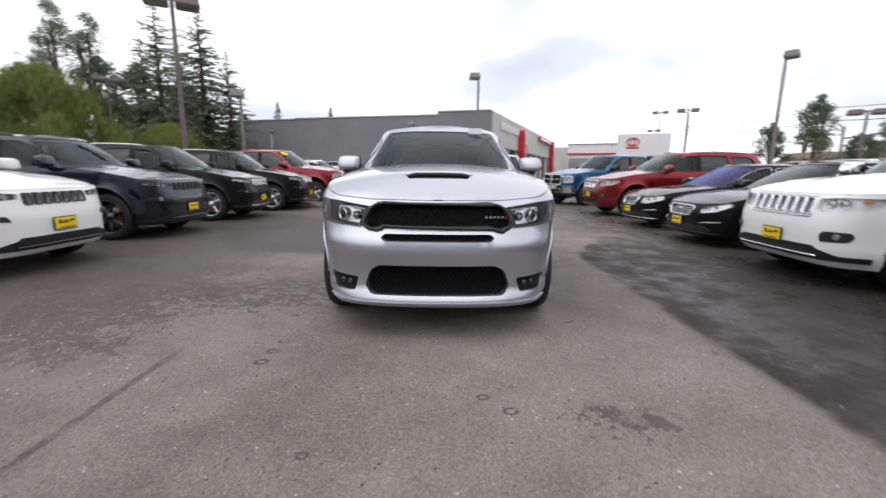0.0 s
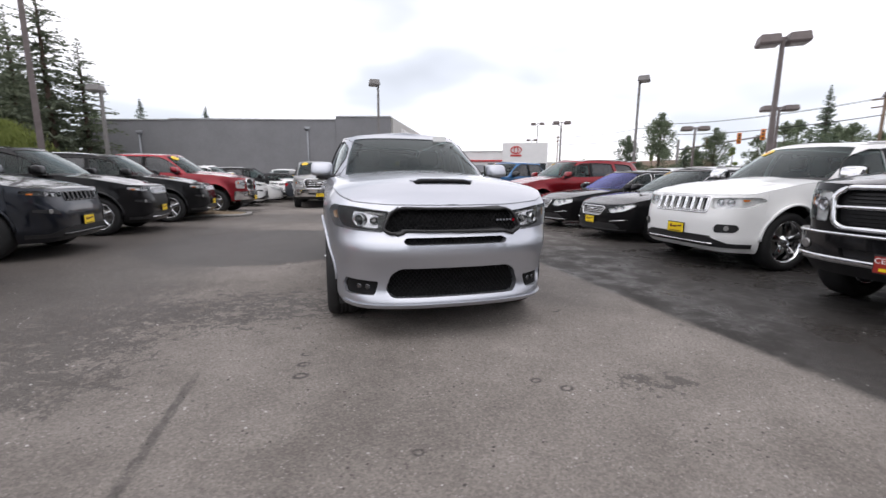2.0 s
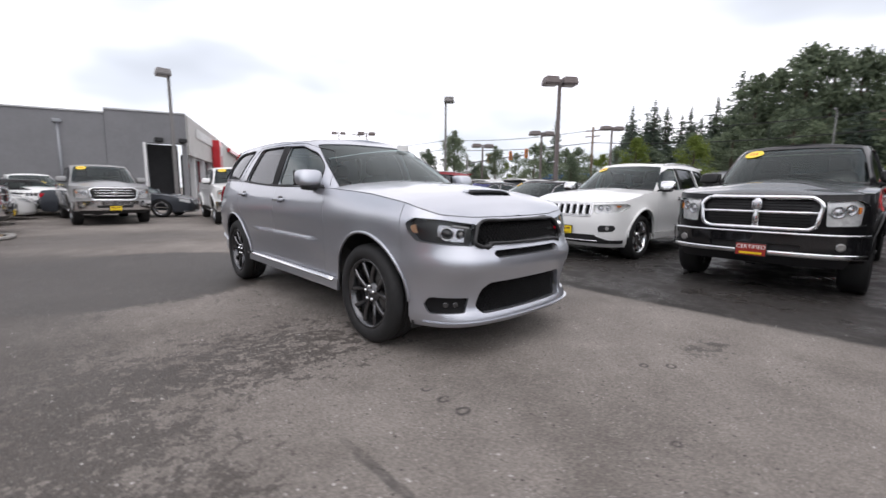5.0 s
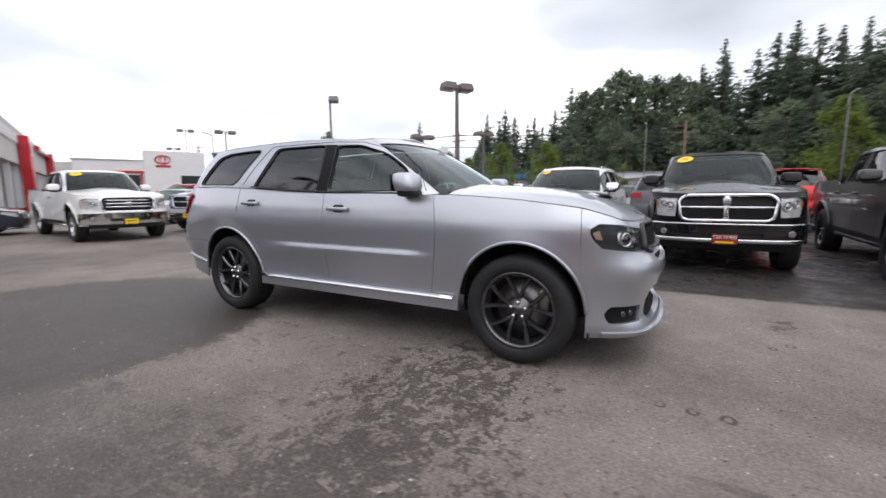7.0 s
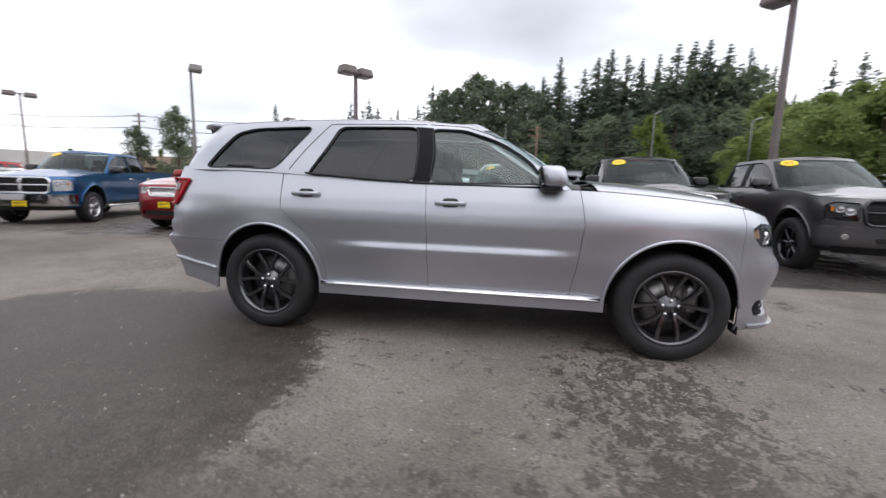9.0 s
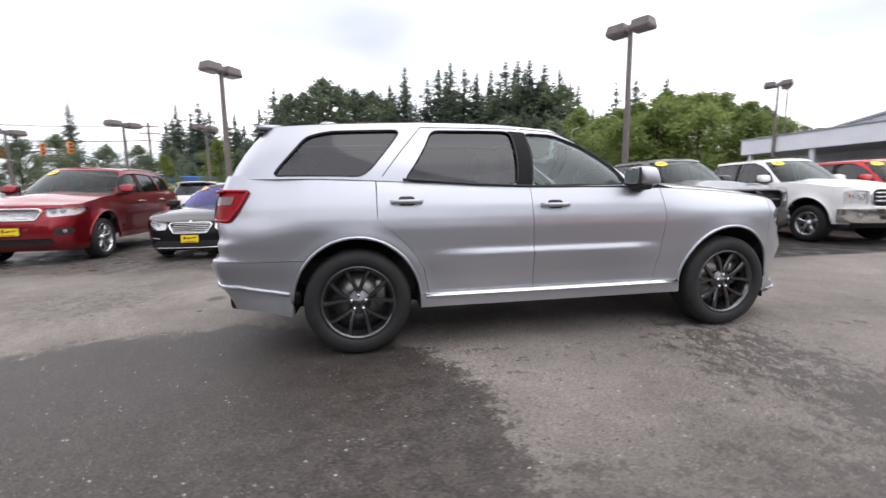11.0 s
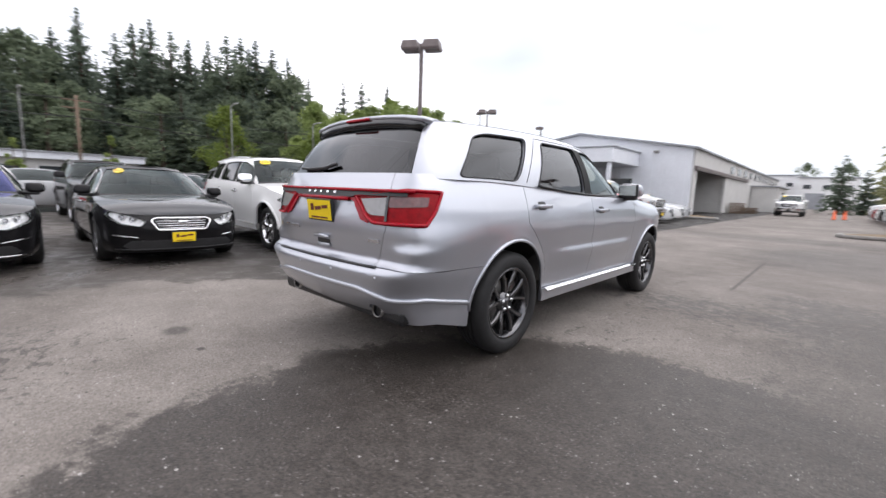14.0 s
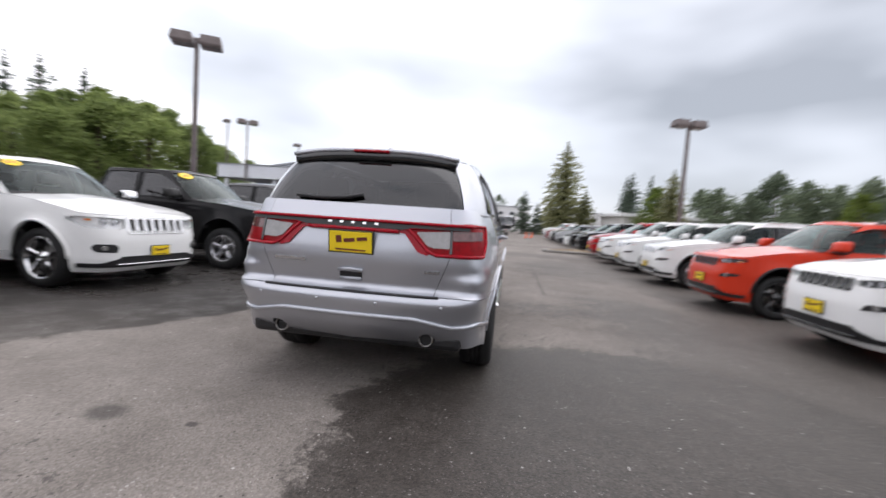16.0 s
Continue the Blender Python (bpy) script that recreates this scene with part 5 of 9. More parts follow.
        st = [so(*q) for q in [(sh.rx(0.37), 1.15), (sh.rx(0.30), 1.137), (sh.rx(0.30), 1.122), (sh.rx(0.355), 1.108), (sh.rx(0.445), 1.0), (sh.rx(0.51), 0.98), (sh.rx(0.54), 1.0), (sh.rx(0.46), 1.06)]]
        part("red_edge", panel(st, sh.at, 0.04, REDLENS, off=0.012, depth=0.01, name="red_edge"), t)
        c = Vector(sh.at(sh.rx(sg * 0.54), 0.415, -0.05))
        pipe = lathe([(0.05, 0.040), (0.055, 0.047), (0.0, 0.05), (-0.1, 0.046)], 20, STEEL, "exhaust_tip")
        part("exhaust_tip", shifted(pipe, Matrix.Translation(c) @ pose(0, 0, 0, 0, 0, 90)), root, "round chrome exhaust tip")
        part("exhaust_bore", shifted(lathe([(-0.05, 0.0), (-0.04, 0.040), (0.048, 0.039)], 16, BLACK, "exhaust_bore"), Matrix.Translation(c) @ pose(0, 0, 0, 0, 0, 90)), root)
        for x in (0.2, 0.62):
            cc = Vector(sh.at(sh.rx(sg * x), 0.655, 0.001))
            part("parking_sensor", shifted(lathe([(0.0, 0.012), (0.003, 0.010), (0.003, 0.0)], 12, mat, "parking_sensor"), Matrix.Translation(cc) @ pose(0, 0, 0, 0, 0, 90)), p["rear_bumper"], "", col)
    low_red = [(x, 1.122) for x in np.linspace(0.31, -0.31, 12)]
    part("red_edge", sweep([Vector(sh.at(sh.rx(x), z, 0.020)) for x, z in low_red], 0.020, 0.024, REDLENS, "red_edge"), tl)
    lipr = [(s, float(np.interp(abs(s - sh.L), (0, 0.45, 0.70, 0.98, 1.40), (0.568, 0.568, 0.52, 0.525, 0.456)))) for s in np.linspace(sh.sy(1.99), 2 * sh.L - sh.sy(1.99), 90)]
    part("bumper_crease", sweep([Vector(sh.at(s, z, 0.003)) for s, z in lipr], 0.03, 0.030, mat, "bumper_crease"), p["rear_bumper"], "", col)
    # Black line for the gap under the gate and the shadow in it.
    step = [(s, 0.716) for s in np.linspace(sh.rx(0.6), sh.rx(-0.6), 16)]
    part("step_pad", sweep([Vector(sh.at(s, z, 0.0)) for s, z in step], 0.03, 0.016, BLACK, "step_pad"), p["rear_bumper"])
    gate = p["tailgate"]
    pm = Matrix.Translation(Vector(sh.at(sh.rx(0.0), 1.035, 0.012))) @ pose(0, 0, 0, 7, 0, 180)
    plate(gate, pm)
    hp = [(sh.rx(x), 0.838 + dz) for x, dz in ((0.085, 0.012), (0.0, 0.02), (-0.085, 0.012))]
    part("gate_handle", sweep([Vector(sh.at(s, z, 0.014)) for s, z in hp], 0.02, 0.022, mat, "gate_handle"), gate, "", col)
    part("gate_handle", sweep([Vector(sh.at(sh.rx(x), 0.792, 0.008)) for x in (0.075, 0.0, -0.075)], 0.018, 0.025, mat, "gate_handle"), gate, "", col)
    part("handle_cup", panel(rr([(0.08, 0.80), (-0.08, 0.80), (-0.08, 0.836), (0.08, 0.836)]), sh.at, 0.05, BLACK, off=0.003, depth=0.002, name="handle_cup"), gate)
    for x0, x1, z in ((0.56, 0.32, 0.885), (-0.50, -0.60, 0.86)):
        part("badge_bar", panel(rr([(x0, z), (x1, z), (x1, z + 0.022), (x0, z + 0.022)]), sh.at, 0.05, ALLOY, off=0.006, depth=0.005, name="badge_bar"), gate)
    wip = [Vector(cab.at(cab.LU + a, b, 0.02)) for a, b in ((0.02, 0.09), (-0.1, 0.06), (-0.3, 0.05), (-0.5, 0.06))]
    part("rear_wiper", sweep(wip, 0.03, 0.022, BLACK, "rear_wiper"), root)
    for sg, k in ((1, 0), (-1, 1)):
        handle(p["front_door"][k], sh, 0.04, 1.06, col, mat, sg > 0)
        handle(p["rear_door"][k], sh, 1.16, 1.10, col, mat, sg > 0)
    mirrors(root, (0.945, -0.655, 1.252), col, mat, 0.86, False, 0.175)
    seats(root, (1, 1, 1), [(-0.15, (-0.38, 0.38), 1), (0.8, (0.0,), 1), (1.55, (0.0,), 1)], 0.66, (0.38, -0.55, 1.08))
    part("undertray", box("undertray", BLACK, (1.5, 0.5, 0.12), (0, 2.18, 0.40), 0.04), root)
    part("window_sticker", box("window_sticker", WHITEPRINT, (0.16, 0.004, 0.06), (0.40, -0.255, 1.64), 0.001), root)
    for y in (-1.521, 1.521):
        for left in (False, True):
            wheel(root, ((-1 if left else 1) * 0.80, y, 0.383), 0.383, 0.265, 0.266, "twin", DARKRIM, left, False, True)
    return root


silver_suv()


def deck(root, sh, y_front, col, mat, res, crown=0.03, name="boot_lid"):
    """The lid behind the back window."""
    ss = np.linspace(sh.sy(y_front), sh.L, 60)
    e = sh.at(ss, sh.top(ss)) / sh.K
    ex, ey, ez = e[:, 0], e[:, 1], e[:, 2]

    def surf(x, y, off):
        xe = np.maximum(0.02, np.interp(y, ey, ex))
        r = np.clip(np.abs(x) / xe, 0, 1)
        return np.stack([x, y, np.interp(y, ey, ez) + crown * (1 - r**2.4) + off], -1) * sh.K

    edge = list(zip(ex[:-2:2], ey[:-2:2]))
    poly = [(x * 0.996, y) for x, y in edge] + [(-x * 0.996, y) for x, y in edge[::-1]]
    return part(name, panel(poly, surf, res, mat, depth=0.015, name=name), root, "", col)


def lamp_pair(root, sh, poly, name="headlight", centres=((0.7, 0.87, 0.045),), back=LAMPBACK, amber=None):
    for sg in (1, -1):
        f = sh.fp(poly) if sg > 0 else flip(sh.fp(poly))[::-1]
        hl = part(name, panel(f, sh.at, 0.07, back, off=-0.05, depth=0.0, name=name), root)
        ln = part("lens", panel(f, sh.at, 0.06, LENS, off=0.002, depth=0.004, name="lens"), hl)
        ln.visible_shadow = False
        for cx, cz, rr in centres:
            c = Vector(sh.at(sg * sh.fx(cx), cz, -0.04))
            o = (Vector(sh.at(sg * sh.fx(cx), cz, 0.0)) - c).normalized()
            q = o.to_track_quat("X", "Z").to_matrix().to_4x4()
            part("reflector", shifted(lathe([(0.02, rr * 1.15), (0.0, rr * 0.9), (0.012, rr * 0.5), (0.022, 0.0)], 18, ALLOY, "reflector"), Matrix.Translation(c) @ q), hl)
        if amber:
            a = sh.fp(amber) if sg > 0 else flip(sh.fp(amber))[::-1]
            part("side_marker", panel(a, sh.at, 0.06, AMBER, off=-0.012, depth=0.01, name="side_marker"), hl)


def front_plate(parent, sh, z, x=0.0, **kw):
    p = Vector(sh.at(sh.fx(x), z, 0.02))
    return plate(parent, Matrix.Translation(p), **kw)


def tail_lamps(root, sh, poly):
    for sg in (1, -1):
        q = poly if sg > 0 else [(2 * sh.L - s, z) for s, z in poly][::-1]
        part("tail_light", panel(q, sh.at, 0.08, REDLENS, off=0.008, depth=0.015, name="tail_light"), root)


def sale_sticker(root, cab, a, b, w=0.30, h=0.11):
    """The oval price sticker on the windscreen, its print as bars."""
    ov = [(a + w / 2 * math.cos(t), b + h / 2 * math.sin(t)) for t in np.linspace(0, 2 * math.pi, 20, endpoint=False)]
    st = part("windscreen_sticker", panel(ov, cab.at, 0.08, YELLOW, off=0.006, depth=0.002, name="windscreen_sticker"), root, "yellow oval sales sticker")
    for k in (-1, 0, 1):
        q = [(a + k * 0.07 - 0.022, b - 0.02), (a + k * 0.07 + 0.022, b - 0.02), (a + k * 0.07 + 0.022, b + 0.022), (a + k * 0.07 - 0.022, b + 0.022)]
        part("print_bar", panel(q, cab.at, 0.06, AMBER, off=0.009, depth=0.001, name="print_bar"), st)


JEEP_F = [(0.2, 0.16), (0.27, 0.05), (0.33, 0.01), (0.45, 0.0), (0.66, 0.0), (0.72, 0.018), (0.80, 0.05), (0.92, 0.085), (0.97, 0.125), (1.02, 0.20), (1.1, 0.33)]
JEEP_S = [(0.24, 0.08), (0.30, 0.035), (0.41, 0.02), (0.43, 0.03), (0.60, 0.025), (0.66, 0.012), (0.80, 0.0), (0.98, 0.0), (1.08, 0.012), (1.16, 0.035), (1.24, 0.07), (1.34, 0.12)]
JEEP_PLAN = [(0, -2.43), (0.44, -2.425), (0.67, -2.37), (0.80, -2.25), (0.878, -2.07), (0.925, -1.83), (0.943, -1.5), (0.948, -0.6), (0.948, 0.6), (0.945, 1.5), (0.93, 2.0), (0.885, 2.32), (0.76, 2.50), (0.5, 2.575), (0, 2.60)]
JEEP_TOP = [(("f", 0.0), 0.965), (("f", 0.6), 0.97), (-2.1, 0.985), (-1.9, 1.03), (-1.5, 1.10), (-1.0, 1.15), (-0.55, 1.17), (0.2, 1.18), (1.0, 1.20), (1.6, 1.22), (2.3, 1.23), (("r", 0.0), 1.23)]


def crossover(label, K, col, mat=PAINT, face="slots", rim="five", rim_mat=ALLOY, R=0.37, trim=BLACK, plate_z=0.50, plate_kw=None, sticker=True, rail=True, res=0.085, low_black=True, caliper=False, glossy=CHROME, slim=False, chrome_caps=False, group="", name="suv"):
    """A smaller SUV; K stretches the big one's shape to its own width, length and height."""
    root = thing(name, label, "car", group)
    K = np.array(K)
    sh = Shell(JEEP_PLAN, JEEP_F, JEEP_S, JEEP_R, JEEP_TOP, [(-1.521, 0.37), (1.521, 0.37)], 0.03, 0.485)
    low = [(x, y, z - 0.012 if y < 1.0 else z - 0.055) for x, y, z in JEEP_LOW]
    cab = Cabin(low, JEEP_HIGH, 0.025)
    sh.K = cab.K = K
    d = dict(SUV_CUTS)
    if slim:
        lamp = rounded([(0.455, 0.925), (0.70, 0.945), (0.875, 0.955), (0.88, 0.905), (0.64, 0.86), (0.47, 0.865)], 0.015)
        slots = [(0.122 * k, 0.048, 0.805, 0.928) for k in range(-3, 4)]
    else:
        lamp = rounded([(0.475, 0.925), (0.70, 0.94), (0.90, 0.945), (0.912, 0.90), (0.86, 0.815), (0.56, 0.785), (0.49, 0.80)], 0.02)
        slots = [(0.125 * k, 0.050, 0.76, 0.928) for k in range(-3, 4)]
    holes = [sh.fp(lamp), flip(sh.fp(lamp))[::-1]]
    grille = None
    if face == "slots":
        sl = [rounded([(x - w, z0), (x + w, z0), (x + w, z1), (x - w, z1)], 0.02) for x, w, z0, z1 in slots]
        holes += [sh.fp(q) for q in sl]
    else:
        grille = rounded([(-0.40, 0.92), (0.40, 0.92), (0.44, 0.88), (0.36, 0.74), (-0.36, 0.74), (-0.44, 0.88)], 0.03)
        holes.append(sh.fp(grille))
    intake = rounded([(-0.55, 0.44), (0.55, 0.44), (0.60, 0.37), (0.52, 0.33), (-0.52, 0.33), (-0.60, 0.37)], 0.02)
    holes.append(sh.fp(intake))
    d["front_holes"] = holes
    d["sill_mat"] = trim
    p = flank(root, sh, d, col, mat, res)
    fb = p["front_bumper"]
    part("lower_intake", panel(sh.fp(intake), sh.at, 0.1, BLACK, off=-0.06, depth=0.0, name="lower_intake"), fb)
    if face == "slots":
        for q in sl:
            s_ = part("grille_slot", panel(sh.fp(q), sh.at, 0.06, GRILLE, off=-0.05, depth=0.0, name="grille_slot"), root)
            part("slot_ring", outline(sh.fp(q), sh.at, 0.03, 0.024, 0.022, glossy, 0.003, "slot_ring"), s_)
        if glossy is CHROME and not slim:
            surround = sh.fp(rounded([(-0.455, 0.735), (0.455, 0.735), (0.462, 0.945), (-0.462, 0.945)], 0.025))
            part("grille_frame", outline(surround, sh.at, 0.04, 0.018, 0.018, glossy, 0.003, "grille_frame"), root, "chrome grille surround")
    else:
        g = part("grille", panel(sh.fp(grille), sh.at, 0.1, ALLOY, off=-0.04, depth=0.0, name="grille"), root, "bright mesh grille in a chrome frame")
        part("grille_frame", outline(sh.fp(grille), sh.at, 0.06, 0.045, 0.03, CHROME, 0.004, "grille_frame"), g)
        part("grille_mesh", lattice(sh.fp(grille), sh.at, 0.05, 0.014, -0.03, CHROME, 1.1), g)
    lamp_pair(root, sh, lamp, centres=((0.60, 0.875, 0.04), (0.74, 0.88, 0.04)) if not slim else ((0.60, 0.90, 0.026), (0.72, 0.91, 0.026)), back=LAMPBACK if glossy is not CHROME else LAMPBRIGHT,
              amber=[(0.825, 0.917), (0.855, 0.917), (0.855, 0.897), (0.83, 0.893)])
    if low_black:
        lo = [(s, 0.30) for s in np.linspace(-sh.fx(0.88), sh.fx(0.88), 30)] + [(s, 0.44 - 0.085 * min(1.0, max(0.0, (abs(s) - sh.fx(0.48)) / 0.30))) for s in np.linspace(sh.fx(0.88), -sh.fx(0.88), 30)]
        part("lower_fascia", panel(lo, sh.at, 0.12, BLACK, off=0.012, depth=0.03, name="lower_fascia"), fb, "black lower bumper")
        part("bumper_strip", sweep([Vector(sh.at(sh.fx(x), 0.34, 0.03)) for x in np.linspace(-0.6, 0.6, 13)], 0.03, 0.022, glossy, "bumper_strip"), fb)
    for sg in (1, -1):
        fg = [(0.60, 0.49), (0.79, 0.50), (0.82, 0.55), (0.80, 0.60), (0.62, 0.60), (0.585, 0.56)] if not slim else [(0.60, 0.62), (0.84, 0.66), (0.84, 0.70), (0.64, 0.69)]
        q = sh.fp(rounded(fg, 0.02)) if sg > 0 else flip(sh.fp(rounded(fg, 0.02)))[::-1]
        fo = part("fog_light_pod", panel(q, sh.at, 0.05, BLACK, off=0.004, depth=0.01, name="fog_light_pod"), fb)
        c = Vector(sh.at(sg * sh.fx(0.72), sum(z for _, z in fg) / len(fg), 0.008))
        part("fog_lamp", shifted(lathe([(0.0, 0.032), (0.008, 0.028), (0.002, 0.018), (0.004, 0.0)], 14, STEEL, "fog_lamp"), Matrix.Translation(c) @ pose(0, 0, 0, 0, 0, -90 + sg * 25)), fo)
        for yc, a0, a1 in ((-1.521, 0, 176), (1.521, 4, 178)):
            part("arch_trim", sweep([Vector(sh.at(sg * sh.sy(y), z, 0.006)) for y, z in arc(yc, 0.37, 0.462, 0.492, a0, a1, 22)], 0.035, 0.045, trim, "arch_trim", (1, 0, 0), False, 6), root, "", col)
        if rail:
            rl = [Vector(cab.at(sg * a, cab.H, 0.0)) + Vector((-sg * 0.05, 0, 0.03)) for a in np.linspace(1.35, 3.3, 12)]
            part("roof_rail", sweep(rl, 0.03, 0.03, glossy, "roof_rail"), root)
    bonnet(root, sh, -0.98, col, mat, res, 0.04, 0.02, (), 0.3)
    wins = [[(0.20, 1.19), (0.23, 1.585), (0.0, 1.585), (-0.29, 1.49), (-0.50, 1.36), (-0.64, 1.20)],
            [(1.16, 1.225), (1.05, 1.58), (0.33, 1.60), (0.30, 1.195)],
            [(1.95, 1.28), (1.80, 1.52), (1.66, 1.56), (1.16, 1.58), (1.26, 1.24), (1.5, 1.25)]]
    cabin(root, cab, dict(aA=1.03, aD=3.62, windows=wins, glass=[GLASS, PRIVACY, PRIVACY], crown=0.055, seal=BLACK, seal_w=0.01,
                          pillars=[[(0.205, 1.19), (0.235, 1.60), (0.325, 1.605), (0.295, 1.20)]]), col, mat, res)
    sp = [(x * K[0], (2.12 + 0.05 * (1 - (x / 0.62) ** 2)) * K[1], 1.685 * K[2] - 0.05 * abs(x / 0.62) ** 3) for x in np.linspace(-0.6, 0.6, 13)]
    part("roof_spoiler", sweep(sp, 0.16, 0.04, mat, "roof_spoiler"), root, "", col)
    tail_lamps(root, sh, rounded([(sh.sy(2.08), 1.16), (sh.rx(0.58), 1.16), (sh.rx(0.56), 0.98), (sh.sy(2.25), 0.98)], 0.03))
    front_plate(fb, sh, plate_z, **(plate_kw or {}))
    plate(p["tailgate"], Matrix.Translation(Vector(sh.at(sh.rx(0.0), 1.0, 0.012))) @ pose(0, 0, 0, 5, 0, 180))
    if sticker:
        sale_sticker(root, cab, -0.62, cab.H - 0.10)
    for sg, k in ((1, 0), (-1, 1)):
        handle(p["front_door"][k], sh, 0.04, 1.02, col, mat, sg > 0, glossy is CHROME)
        handle(p["rear_door"][k], sh, 1.10, 1.04, col, mat, sg > 0, glossy is CHROME)
    mirrors(root, (0.985 * K[0], -0.66 * K[1], 1.25 * K[2]), col, mat, chrome=chrome_caps)
    seats(root, K, [(-0.15, (-0.38, 0.38), 1), (0.8, (0.0,), 1)], 0.66, (0.38, -0.55 * K[1], 1.06 * K[2]))
    for y in (-1.521, 1.521):
        for left in (False, True):
            wheel(root, ((-1 if left else 1) * 0.81 * K[0], y * K[1], R), R, 0.245, R * 0.71, rim, rim_mat, left, caliper)
    return root, 2.43 * K[1]


TRUCK_PLAN = [(0, -2.76), (0.42, -2.74), (0.70, -2.67), (0.88, -2.53), (0.965, -2.32), (0.995, -1.8), (1.0, 0.0), (1.0, 1.5), (1.0, 2.5), (0.985, 2.95), (0.93, 3.05), (0.6, 3.07), (0, 3.07)]
TRUCK_F = [(0.3, 0.18), (0.40, 0.07), (0.50, 0.03), (0.70, 0.02), (0.78, 0.03), (0.84, 0.015), (1.05, 0.03), (1.14, 0.07), (1.2, 0.15), (1.3, 0.3)]
TRUCK_S = [(0.36, 0.10), (0.42, 0.05), (0.52, 0.03), (0.72, 0.03), (0.80, 0.015), (1.0, 0.0), (1.15, 0.01), (1.25, 0.03), (1.32, 0.05), (1.42, 0.05)]
TRUCK_R = [(0.4, 0.1), (0.5, 0.02), (0.6, 0.0), (0.8, 0.0), (1.2, 0.01), (1.42, 0.02)]
TRUCK_TOP = [(("f", 0.0), 1.15), (("f", 0.6), 1.15), (-2.35, 1.17), (-1.8, 1.24), (-1.1, 1.285), (-0.8, 1.29), (1.18, 1.30), (1.21, 1.37), (3.0, 1.37), (("r", 0.0), 1.37)]
TRUCK_LOW = [(0, -1.32, 1.28), (0.4, -1.28, 1.28), (0.75, -1.12, 1.28), (0.90, -0.85, 1.285), (0.935, -0.3, 1.29), (0.94, 0.2, 1.29), (0.935, 0.7, 1.295), (0.92, 1.0, 1.295), (0.86, 1.12, 1.295), (0.6, 1.155, 1.295), (0, 1.16, 1.295)]
TRUCK_HIGH = [(0, -0.50, 1.875), (0.35, -0.48, 1.87), (0.60, -0.40, 1.855), (0.72, -0.25, 1.845), (0.755, 0.0, 1.85), (0.76, 0.3, 1.852), (0.755, 0.65, 1.85), (0.74, 0.92, 1.845), (0.68, 1.02, 1.845), (0.45, 1.05, 1.855), (0, 1.06, 1.86)]


